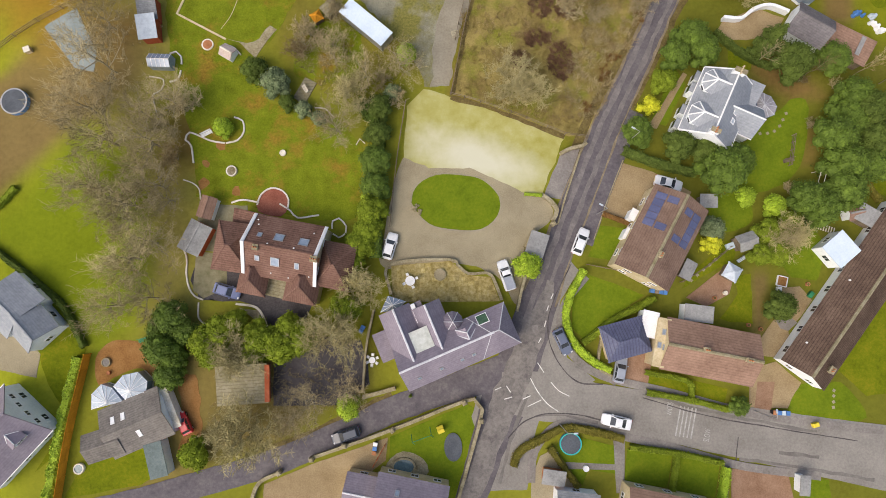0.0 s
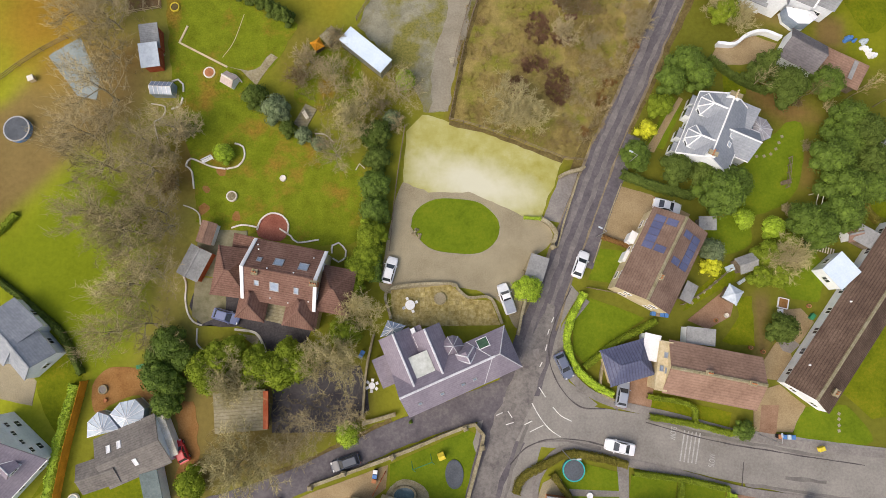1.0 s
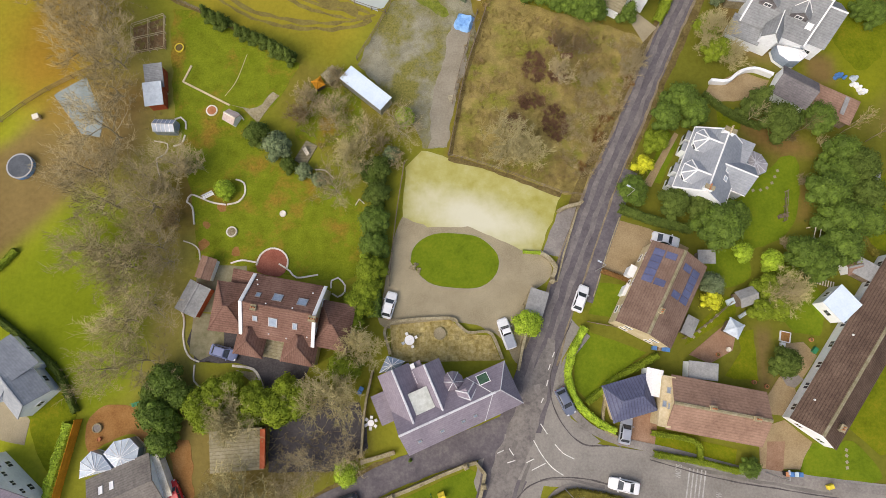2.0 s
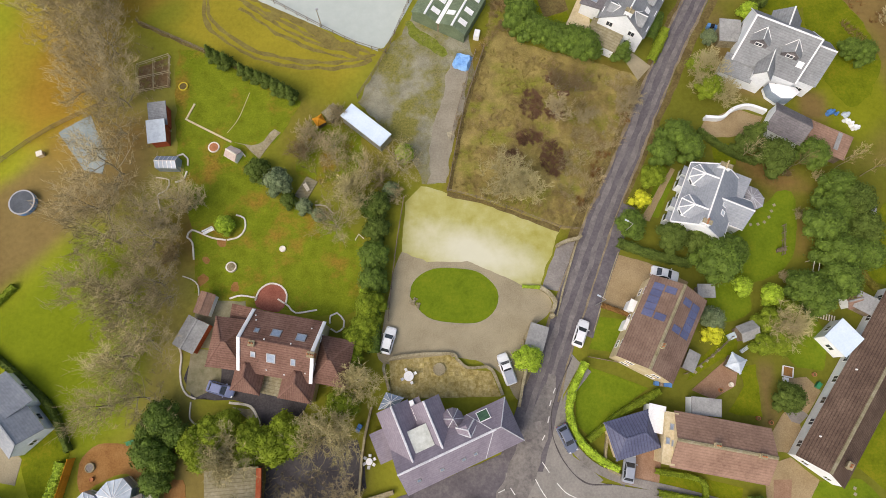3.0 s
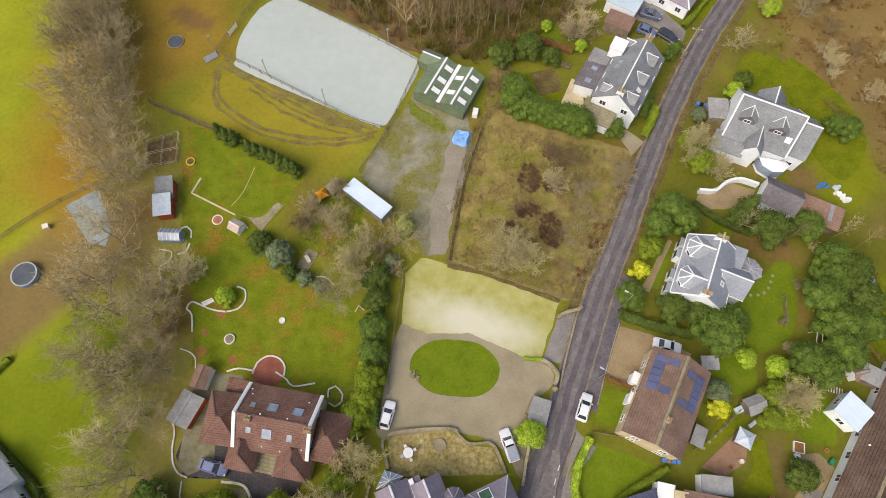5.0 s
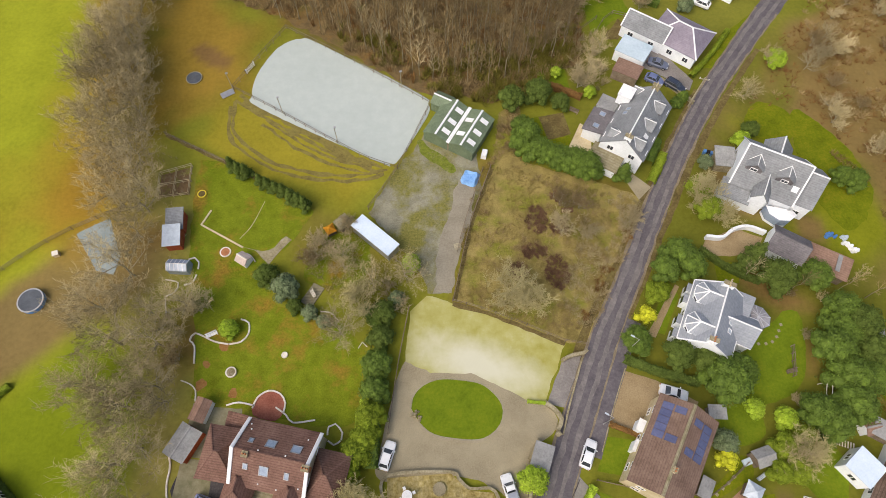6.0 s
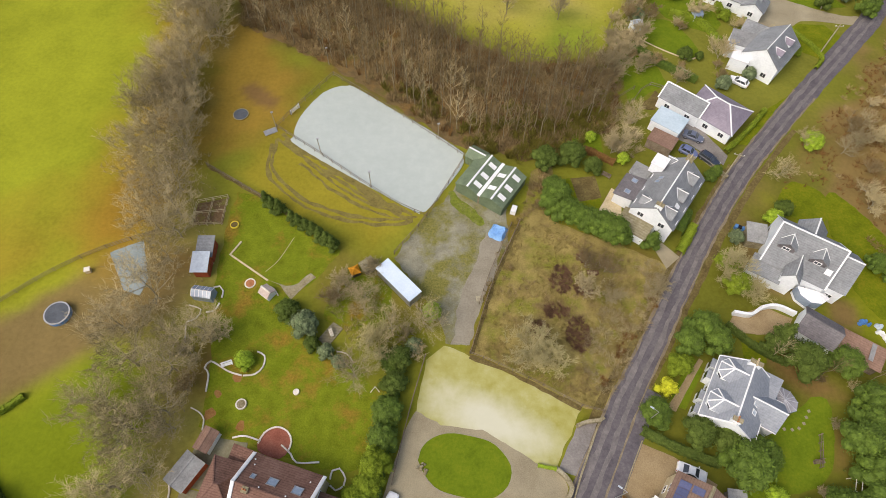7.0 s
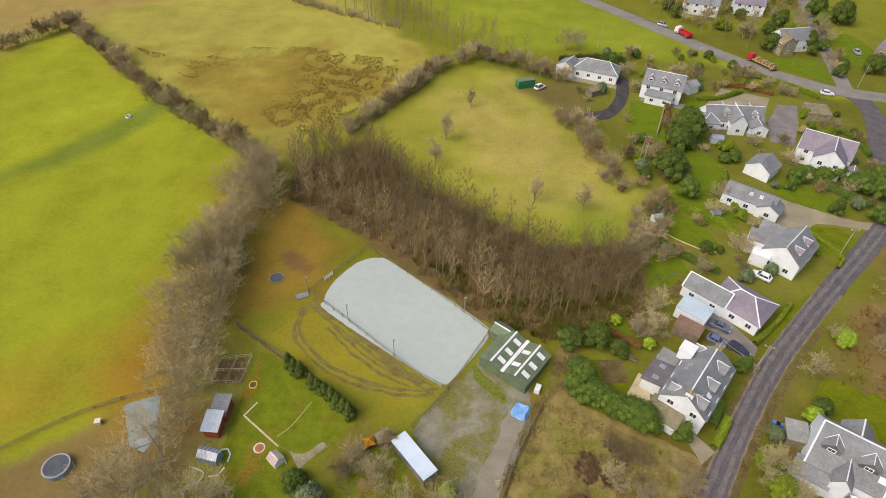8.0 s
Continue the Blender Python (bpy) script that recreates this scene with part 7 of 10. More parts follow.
put_tree(BARE_PALE, [(-29.4, -16.6, 1.15), (-30.8, -5.6, 0.95), (-16.2, -2.6, 1.1), (-12.0, 4.6, 0.8), (46.2, 52.6, 0.75), (49.6, 48.6, 0.6), (-12.8, 33.5, 0.75), (53, 9.4, 0.7), (12.2, 34.6, 0.95), (15.0, 33.6, 0.7)], rngP)
put_tree(BARE_BIG, [(74, 82, 0.45), (80, 90, 0.4), (76, 72, 0.4), (-15.2, 28.6, 0.72), (51.2, 8.8, 0.5)], rngP)
def joined_trees(name, kinds, places, rng, label, lo, hi):
    """Trees too many and too far to count, in one mesh of trunks and twigs."""
    V, F, K, base = [], [], [], 0
    src = []
    for k in kinds:
        for i, c in enumerate(sorted(k.children, key=lambda o: o.name.startswith("crown"))):
            co = np.zeros(len(c.data.vertices) * 3)
            c.data.vertices.foreach_get("co", co)
            src.append((k.name, i, co.reshape(-1, 3), [tuple(p.vertices) for p in c.data.polygons]))
    for j, p in enumerate(places):
        sc, a = rng.uniform(lo, hi), rng.uniform(0, 6.2832)
        m = np.array(((math.cos(a), math.sin(a), 0), (-math.sin(a), math.cos(a), 0), (0, 0, 1))) * sc
        for nm, i, co, fs in src:
            if nm == kinds[j % len(kinds)].name:
                V.append(co @ m + np.array((p[0], p[1], 0)))
                F += [tuple(v + base for v in f) for f in fs]
                K += [i] * len(fs)
                base += len(co)
    me = bpy.data.meshes.new(name)
    me.from_pydata(np.concatenate(V).tolist(), [], F)
    me.materials.append(M_BARK_DIM)
    me.materials.append(M_TWIG_RED)
    me.polygons.foreach_set("material_index", K)
    me.update()
    return tagged(new(name, me), label, "wood", "", "stuff")


def hedgerow(pts, w, hgt, n, seed, label):
    """An overgrown bare hedgerow, too dense to count."""
    c = spline(pts, 6.0)
    poly = []
    for sgn in (1, -1):
        for i in (range(len(c)) if sgn > 0 else range(len(c) - 1, -1, -1)):
            d = c[min(i + 1, len(c) - 1)] - c[max(0, i - 1)]
            d = d / np.linalg.norm(d)
            poly.append((c[i][0] - d[1] * sgn * w / 2, c[i][1] + d[0] * sgn * w / 2))
    brush("hedgerow", poly, n, hgt, M_TWIG, label, seed, 0.55, 0.045, 9, "stuff", "hedgerow")


hedgerow([(-171, 196), (-150, 180), (-122, 158), (-98, 141), (-77, 129), (-62, 119)], 4.2, 3.0, 4200, 61, "overgrown leafless hedgerow along the pasture")
hedgerow([(-205, 128), (-184, 172), (-172, 195)], 1.6, 1.6, 900, 62, "thin leafless hedgerow at the field end")
hedgerow([(-49, 141), (-39, 162), (-30, 185)], 4.0, 3.0, 2200, 63, "dense leafless hedgerow between meadows")
hedgerow([(-120, 250), (-76, 230), (-50, 222)], 4.0, 3.0, 3000, 64, "far leafless hedgerow")
joined_trees("far_wood", BARE_RED, wood_spots[100:], rngP, "dense grey-brown leafless wood behind the arena", 0.65, 1.15)
bushes = []
for pts, gap in (([(-184, 172), (-172, 195)], 3.5), ([(-171, 196), (-150, 180), (-122, 158), (-98, 141), (-77, 129), (-62, 119)], 4.2), ([(-49, 141), (-39, 162), (-30, 185)], 4), ([(-30, 187), (-14, 198), (14, 186)], 2.6), ([(12, 158), (19, 150), (28, 128)], 3.2), ([(36, 112), (30, 104), (28, 96)], 2.2)):
    bushes += [(p[0] + rngP.uniform(-1, 1), p[1] + rngP.uniform(-1, 1), rngP.uniform(0.8, 1.6)) for p in spline(pts, gap)]
put_tree(BARE_BUSH, bushes, rngP)
put_tree(BARE_BUSH, [(x, y) for x, y in scatter([(24, 130), (38, 130), (40, 104), (28, 96), (26, 108), (30, 118)], 20, 1.8, rngP)] + [(x, y) for x, y in scatter([(60, 70), (66, 84), (96, 120), (120, 112), (92, 50), (78, 62), (70, 76)], 34, 3.0, rngP)] + [(x, y) for x, y in scatter([(3.4, 36), (20, 28.5), (34, 46), (36, 52), (22, 54), (20, 40)], 5, 2.0, rngP)] + [(-42, 30), (-38.5, 33), (-40.5, 25), (-19.6, 44.6), (-15.2, 47.6), (-21, 41.6), (-8, 36.4), (-6, 33.6), (23, 90), (26, 93), (28, 78), (46, 116), (50, 121)], rngP, 0.5, 1.1)
joined_trees("far_wood", BARE_RED, scatter([(-80, 236), (-56, 242), (-22, 220), (2, 200), (-6, 188), (-22, 200), (-44, 208), (-70, 224)], 56, 3.0, rngP) + scatter([(40, 275), (62, 252), (86, 240), (84, 226), (70, 236), (50, 256)], 16, 3.0, rngP), rngP, "far leafless trees along a field boundary", 0.8, 1.15)

put_tree(ROUND["dark"], [(37.1, 24.2, 1.1), (41.0, 23.6, 1.0), (55.5, 36.6, 1.3), (-28.0, 38.4, 0.9), (66.2, 28.4, 1.4), (66.6, 24.0, 1.3), (19.9, 75.2, 1.2), (48.7, 156.5, 2.2), (45.6, 151, 1.6), (41.3, 136.4, 1.9), (50.7, -0.8, 1.0), (58.6, 66.4, 0.75), (24, 73.4, 0.8), (14.6, 74, 1.1), (-22.9, 33.2, 0.6), (-8.6, 31.8, 0.9), (-9.0, 27.6, 0.9), (104, 232, 1.5), (90, 228, 1.4), (122, 215, 1.6), (126, 262, 2.0), (118, 268, 1.8), (100, 255, 1.5)], rngP)
put_tree(ROUND["green"], [(-40.6, 0.4, 1.2), (-41.8, -4.0, 1.15), (-41.0, -8.2, 0.95), (-38.6, -1.8, 0.9), (-40.2, -5.8, 0.8), (-42.6, -1.2, 0.8), (37.6, 38.4, 1.05), (40.2, 41.0, 1.15), (42.0, 39.0, 1.1), (31.2, 26.6, 1.0), (43.2, 20.0, 1.6), (45.9, 21.6, 1.1), (61.9, 37.0, 1.15), (58.0, 13.8, 1.3), (61.6, 16.2, 1.4), (62.2, 20.4, 1.4), (60.6, 24.6, 1.4), (63.4, 27.4, 1.3), (55.8, 15.2, 1.2), (66.8, 20.2, 1.2), (64.4, 31.0, 1.2), (16.8, 65.5, 1.15), (15.6, 63.6, 0.95), (18.6, 61.9, 1.1), (20.6, 61.0, 1.05), (22.6, 60.1, 1.1), (24.8, 59.2, 1.15), (26.8, 58.4, 1.25), (16.0, 67.6, 0.9), (74.6, 55.0, 0.9), (72.6, 56.2, 0.8), (93.9, 136, 1.3), (90.4, 125.6, 1.1), (89.6, 138.2, 1.4), (85.8, 143.6, 1.2), (96, 142, 1.4), (81.6, 141, 1.1), (78, 141.6, 1.0), (74.6, 139.6, 1.0), (43.9, -15.6, 0.65), (-9.4, 23.4, 1.05), (-9.6, 19.6, 1.0), (45, 128, 1.2), (110, 232, 1.0), (46.4, 73.2, 0.55), (47.8, 74.6, 0.5)], rngP)
put_tree(ROUND["olive"], [(35.6, 34.3, 0.85), (-33.0, -1.9, 1.2), (-35.2, -3.2, 1.1), (-31.2, -0.8, 1.0), (-27.2, -3.0, 1.15), (-24.0, -4.2, 1.2), (-21.2, -3.2, 1.15), (-22.8, -1.6, 1.0), (-14.4, 1.2, 1.05), (-12.2, 10.4, 1.05), (-13.4, 8.4, 0.95), (-10.8, 12.6, 1.0), (-10.2, 15.8, 1.0), (-28.2, -5.0, 0.9), (-34.4, -5.2, 0.95), (-37.2, -19.6, 1.0), (51.5, 7.6, 0.95), (50.0, 10.4, 0.95), (53.4, 11.6, 0.8), (48.6, 7.0, 0.8), (46.6, 54, 0.95), (47.2, 49.6, 1.0)], rngP)
put_tree(ROUND["lime"], [(13.2, 6.5, 0.95), (-33.0, 29.6, 0.7), (47.2, 16.0, 0.7), (51.4, 14.4, 0.75), (-14.4, -13.7, 0.8), (-4.2, 40.4, 0.7), (67.7, 83.2, 0.9), (56.6, 64.4, 0.7), (-10.5, 17.6, 0.6), (23.9, 81, 0.5), (30, 76, 0.55)], rngP)
put_tree(ROUND["grey"], [(-24.4, 36.0, 1.0), (41.7, 11.2, 0.8), (-20.4, 32.0, 0.6), (-18.2, 30.6, 0.5), (-6.6, 34.2, 0.6), (49.0, 59.6, 0.6), (60.4, 61.6, 0.5)], rngP)
put_tree(ROUND["gold"], [(33.5, 30.7, 0.92), (41.4, 8.9, 1.0)], rngP)
put_tree(CONE["dark"], [(-36.6, 60.0, 0.75), (-35.2, 59.0, 0.8), (-33.8, 58.4, 0.85), (-31.0, 56.4, 0.8), (-29.6, 55.6, 0.8), (-28.2, 55.0, 0.8), (-26.8, 54.4, 0.8), (-25.4, 53.4, 0.85), (-24.0, 52.4, 0.85), (-22.8, 51.6, 0.8), (52.2, 40.2, 1.35), (80.8, 126.8, 1.15), (50.7, 39.2, 0.9)], rngP)
put_tree(CONE["green"], [(33.4, 56.8, 1.05), (72.3, 135.8, 0.9), (-5.2, -12.6, 0.2)], rngP)

hedge("hedge", [(22.0, 5.6), (19.5, 1.2), (18.9, -2.3), (20.2, -5.8), (22.8, -8.4), (25.2, -9.8)], 1.1, 1.2, LEAF["lime"], "bright yellow-green clipped corner hedge", 0.28, 7, 3)
hedge("hedge", [(32.6, 0.9), (28.8, -0.9), (25.7, -2.4), (23.0, -4.4), (21.2, -5.6)], 1.0, 1.2, LEAF["olive"], "olive garden hedge between lawn and garage", 0.28, 7, 4)
hedge("hedge", [(30.4, -10.2), (36.8, -11.8), (37.2, -14.4)], 0.8, 1.0, LEAF["olive"], "low clipped front hedge", 0.26, 6, 5)
hedge("hedge", [(30.4, -13.2), (37.0, -14.6), (42.6, -16.2)], 0.9, 1.1, LEAF["olive"], "low clipped hedge beside the street", 0.26, 6, 6)
hedge("hedge", [(25.4, 14.2), (29.2, 12.6), (30.0, 12.2)], 0.7, 0.9, M_BEECH, "clipped rust-brown beech hedge", 0.26, 6, 7)
hedge("hedge", [(29.0, 24.0), (34.6, 21.6), (40.0, 20.0)], 1.4, 1.6, LEAF["dark"], "dark green hedge above the parking", 0.3, 5, 8)
hedge("hedge", [(9.9, -23.4), (11.0, -21.2), (15.1, -19.2), (18.1, -18.1), (22.5, -18.8), (26.6, -20.0)], 1.2, 1.1, M_HEDGEBROWN, "brownish clipped hedge beside the street", 0.26, 6, 9)
hedge("hedge", [(27.4, -21.2), (34.6, -22.4), (41.2, -24.0)], 0.9, 1.1, LEAF["olive"], "olive clipped front hedge", 0.26, 6, 10)
hedge("hedge", [(34.4, -22.8), (33.4, -28)], 0.8, 1.1, LEAF["olive"], "olive clipped hedge between lawns", 0.26, 6, 11)
hedge("hedge", [(41.8, -24.6), (40.6, -29.6)], 1.2, 1.3, LEAF["lime"], "yellow-green clipped boundary hedge", 0.26, 6, 12)
hedge("hedge", [(15.4, -20.8), (19.5, -26.8)], 1.0, 1.1, M_HEDGEBROWN, "brownish clipped hedge between gardens", 0.26, 6, 13)
hedge("hedge", [(-55.0, -5.0), (-57.2, -14), (-58.6, -22), (-59.6, -27)], 1.6, 1.6, LEAF["lime"], "tall bright green boundary hedge", 0.32, 6, 14)
hedge("hedge", [(-69.5, 12.6), (-62, 6.6), (-57.6, 2.4), (-54.4, -3.6)], 0.9, 1.2, LEAF["dark"], "thin dark field hedge", 0.28, 5, 15)
hedge("hedge", [(-72, 17.6), (-68.6, 18.4), (-65.6, 21.4)], 1.0, 0.9, LEAF["olive"], "short low field hedge", 0.3, 5, 16)
hedge("hedge", [(20.0, 79.0), (24, 77.4), (28.4, 75.2)], 1.0, 1.4, M_BEECH, "clipped rust-brown beech hedge", 0.28, 6, 17)
hedge("hedge", [(42.0, 62.0), (39.8, 57.8), (38.6, 55.8)], 1.6, 1.2, LEAF["olive"], "brown-green clipped hedge by the lane", 0.3, 5, 18)
hedge("hedge", [(41.2, 65.0), (40.0, 62.4), (38.8, 60.0)], 2.0, 1.5, LEAF["green"], "broad clipped green hedge", 0.28, 7, 19)
hedge("hedge", [(50.6, 80.0), (56.2, 86.2), (60.6, 92.0)], 1.0, 1.2, LEAF["olive"], "mossy hedge beside the lane", 0.3, 5, 20)
hedge("hedge", [(34.4, 109.0), (41.0, 103.4), (47.6, 99.4)], 1.2, 1.6, LEAF["green"], "straight green garden hedge", 0.34, 5, 21, 1.2)
hedge("hedge", [(73.4, 142.0), (79.6, 139.4), (85.6, 135.4), (90.6, 131.0)], 1.8, 2.0, LEAF["green"], "tall green hedge beside the drive", 0.4, 4, 22, 1.4)
hedge("hedge", [(65.4, 194), (74, 193), (82, 190)], 1.2, 1.6, M_BEECH, "clipped rust-brown beech hedge", 0.4, 4, 23, 1.4)
hedge("hedge", [(36, 205), (26, 206.6), (12, 202.4)], 1.4, 2.0, LEAF["dark"], "dark boundary hedge behind the bungalow", 0.45, 3.5, 24, 1.6)
hedge("hedge", [(46, 176), (45, 166), (43.6, 153)], 1.2, 1.6, M_BEECH, "clipped rust-brown beech hedge", 0.4, 4, 25, 1.4)
hedge("hedge", [(44.6, 42.6), (49.2, 38.6), (53.6, 36.4)], 0.8, 1.4, LEAF["dark"], "dark hedge beside the gravel", 0.3, 5, 26)
hedge("hedge", [(-12.0, 33.0), (-9.2, 29), (-9.2, 22), (-9.6, 16), (-9.8, 8.4)], 1.8, 2.2, LEAF["green"], "tall evergreen screen along the drive", 0.34, 4, 27, 1.2)
hedge("hedge", [(13.4, 17.7), (16.2, 17.4)], 0.5, 0.6, LEAF["lime"], "small yellow-green clipped hedge", 0.2, 9, 28, 0.5)
hedge("hedge", [(68.4, 14.6), (66.6, 17.8), (66.0, 20.4)], 0.7, 1.2, M_HEDGEBROWN, "brown clipped garden hedge", 0.28, 5, 29)
brush("dead_grass", [(73, 62), (78.2, 54), (78.8, 46), (80.2, 46), (79.8, 55), (74.4, 63)], 900, 0.6, M_DEADGRASS, "dead pale grass along the lawn edge", 30, 0.9, 0.05, 5)
hedge("hedge", [(75.6, 205), (86, 199), (96, 190.4)], 1.2, 1.6, LEAF["olive"], "olive roadside garden hedge", 0.45, 3.5, 31, 1.6)

WASTE = [(5, 49), (2.8, 35), (20, 27.4), (24, 26.8), (34, 45), (36.4, 52), (28, 55), (14, 60), (8.4, 60)]
brush("dead_grass", WASTE, 22000, 0.38, M_DEADGRASS, "tussocks of dead pale grass on waste ground", 31, 1.0, 0.02, 6)
thicket("scrub", WASTE, 260, 0.9, 0.8, M_TWIG_RED, "low brown scrub and bracken on waste ground", 37, 18, 0.014, 0.12)
thicket("scrub", [(24, 28), (36.4, 51), (34, 54), (26, 50), (20, 34)], 190, 1.0, 1.0, M_TWIG, "thin brown scrub beside the lane", 38, 20, 0.014)
for k, (x, y, a, bb) in enumerate(((17.6, 49.0, 2.1, 2.8), (21.4, 47.4, 2.0, 1.7), (16.7, 42.9, 2.5, 1.5), (13.4, 39.3, 2.0, 1.8), (20.2, 38.8, 2.2, 3.2), (21.4, 53.5, 1.3, 1.3))):
    poly = [(x + a * math.cos(t * 0.7) * rngP.uniform(0.8, 1.15), y + bb * math.sin(t * 0.7) * rngP.uniform(0.8, 1.15)) for t in range(9)]
    thicket("bramble_patch", poly, int(20 * a * bb), 0.5, 0.55, M_BRAMBLE, "dark purplish-brown dead bramble patch", 40 + k, 26, 0.022, -1.0, "bramble")
for k, (x, y) in enumerate(((32.6, 45.4), (28.4, 39.0), (27.0, 36.2), (24.2, 31.6))):
    thicket("bracken", [(x - 1.2, y - 1.4), (x + 0.8, y - 0.8), (x + 1.4, y + 1.6), (x - 0.6, y + 1.0)], 7, 0.7, 0.7, M_BEECH, "small clump of rust-orange bracken", 70 + k, 22, 0.03, -1.0, "bracken")
thicket("scrub", [(9.6, 60), (11.6, 66), (12.4, 71), (15.6, 74), (16.6, 69), (14.4, 63)], 60, 0.9, 0.9, M_TWIG_RED, "brown scrub and bramble beside the stable", 75, 24, 0.02, -1.0)
thicket("scrub", [(27, 79), (33.6, 76.6), (34.6, 82), (33, 92), (28.6, 92)], 70, 1.1, 1.5, M_TWIG, "leafless brown bushes behind the outbuilding", 76, 26, 0.02, -1.0)
SLOPE = [(62, 74), (67, 84), (82, 103), (97, 121), (130, 112), (100, 48), (84, 46), (81, 60), (72, 74)]
thicket("bracken", SLOPE, 300, 1.2, 0.9, M_TWIG_RED, "brown leafless scrub on the slope above the lane", 81, 22, 0.022, 0.0, "bracken")
thicket("bracken", SLOPE, 220, 1.1, 0.6, M_BEECH, "rust-brown dead bracken among the scrub", 82, 22, 0.028, 0.1, "bracken")
WOOD = [(-58, 126), (-38, 134), (-24, 120), (10, 102), (26, 104), (31, 97), (30, 86), (21, 80), (12, 75), (3, 77), (-0.4, 76.4), (-30, 97), (-54, 108)]
thicket("undergrowth", WOOD, 700, 1.5, 2.2, M_TWIG_RED, "dense brown leafless undergrowth of the wood", 51, 24, 0.022)
thicket("undergrowth", WOOD, 260, 1.3, 1.9, M_BEECH, "rust-brown bramble and bracken under the trees", 58, 20, 0.026, 0.15)
thicket("undergrowth", [(3, 76), (11, 74), (15, 77), (22, 79), (28, 85), (29, 95), (14, 88), (-10, 91), (-20, 92), (-8, 82)], 340, 1.3, 2.0, M_HEDGEBROWN, "olive-brown ivy and brush at the wood's edge", 59, 26, 0.04, 0.1)
brush("undergrowth", [(-42, -4), (-50, 4), (-54, 32), (-58, 52), (-66, 80), (-66, 112), (-58, 112), (-54, 76), (-46, 62), (-42, 46), (-40, 18)], 2200, 1.0, M_TWIG, "brown brush under the tree belt", 52, 0.8, 0.028, 5)
brush("bracken", [(60, 72), (66, 84), (96, 120), (130, 110), (96, 44), (80, 46), (79, 60), (70, 74)], 7000, 0.8, M_BEECH, "rust-brown dead bracken on a slope", 53, 1.0, 0.045, 5)
brush("rushes", [(-140, 184), (-116, 178), (-98, 192), (-80, 196), (-44, 192), (-42, 178), (-50, 153), (-57, 138), (-68, 139), (-89, 156), (-112, 166)], 38000, 0.42, M_RUSH, "brown rush tussocks in the rough meadow", 54, 0.9, 0.055, 5)
brush("scrub", [(-34, -8), (-12, -8), (-10, -12), (-24, -19), (-38, -22)], 1800, 1.2, M_TWIG, "brown scrub beside the lane", 55, 0.8, 0.025, 4)
brush("scrub", [(-22, 48), (-12, 48), (-4, 40), (-6, 33), (-16, 33), (-22, 40)], 2200, 1.0, M_TWIG, "brown scrub behind the garden", 56, 0.8, 0.025, 4)
brush("tussocks", [(-40, 134), (-28, 126), (10, 108), (30, 116), (20, 150), (-8, 184), (-26, 176)], 2400, 0.3, M_DEADGRASS, "pale grass tussocks in the meadow", 57, 1.0, 0.04, 5)


# shrubs of the far gardens
def free(x, y, gap):
    if any(nm.endswith(("lawn", "drive", "green", "yard", "patio")) and inside(pts, np.array(x), np.array(y)) for nm, pts, *_ in L_DRIVE):
        return False
    return all((x - a) ** 2 + (y - c) ** 2 > (r + gap) ** 2 for a, c, r in BLOCKS) and min(math.dist((x, y), p) for p in spline(LANE, 2.0)) > 4.2 and min(math.dist((x, y), p) for p in spline(AROAD, 3.0)) > 6


FAR = [(30, 100), (44, 98), (60, 92), (76, 106), (96, 140), (104, 176), (96, 192), (60, 222), (30, 212), (12, 198), (28, 150), (36, 128)]
spots = [p for p in scatter(FAR, 250, 2.3, rngP) if free(*p, 0.6)]
put_tree([ROUND["olive"][0], ROUND["green"][1], ROUND["dark"][0], ROUND["grey"][1]], spots[::3], rngP, 0.3, 0.8)
put_tree(BARE_BUSH, spots[1::3] + spots[2::6], rngP, 0.5, 1.1)
BEYOND = [(112, 206), (122, 300), (60, 300), (36, 276), (62, 250), (92, 224)]
spots = [p for p in scatter(BEYOND, 90, 3.4, rngP) if free(*p, 1.0)]
put_tree([ROUND["dark"][1], ROUND["olive"][1]], spots[::3], rngP, 0.6, 1.3)
put_tree(BARE_BIG, spots[1::3], rngP, 0.4, 0.75)
put_tree(BARE_BUSH, spots[2::3], rngP, 0.8, 1.5)
NEARG = [(48, 34), (60, 36), (72, 30), (74, 10), (62, 10), (50, 4), (46, 10)]
spots = [p for p in scatter(NEARG, 9, 3.0, rngP) if free(*p, 0.4)]
put_tree(BARE_BUSH, spots, rngP, 0.3, 0.6)
hedge("hedge", [(54.8, 112.4), (50.4, 119.4), (44.4, 121.6)], 1.4, 1.3, LEAF["olive"], "overgrown garden hedge between lawns", 0.36, 4, 41, 1.2)
hedge("hedge", [(56.6, 140.4), (55.4, 132.4), (56.4, 122.4)], 1.4, 1.5, LEAF["olive"], "overgrown olive garden hedge", 0.36, 4, 42, 1.2)
hedge("hedge", [(71.6, 118.6), (76.6, 110.4), (74.4, 105.6)], 0.8, 0.9, LEAF["olive"], "low clipped front garden hedge", 0.3, 5, 43)
hedge("hedge", [(86, 165), (97, 168), (99.6, 156)], 1.0, 1.3, LEAF["green"], "green hedge behind the tall house", 0.4, 4, 45, 1.3)
hedge("hedge", [(72, 190), (64, 184), (56.4, 181.6)], 1.2, 1.4, LEAF["olive"], "olive hedge behind the bungalow", 0.4, 4, 46, 1.3)
hedge("hedge", [(22, 50.6), (24, 50.6)], 0.8, 0.7, M_BRAMBLE, "small heap of dead bramble", 0.3, 4, 47)


# ---- vehicles ----
def paint(name, c, rough=0.3, metal=0.0):
    return mat(name, shades(c, 0.08), 0.5, 3.0, rough, 0.0, metal=metal, spec=0.6)


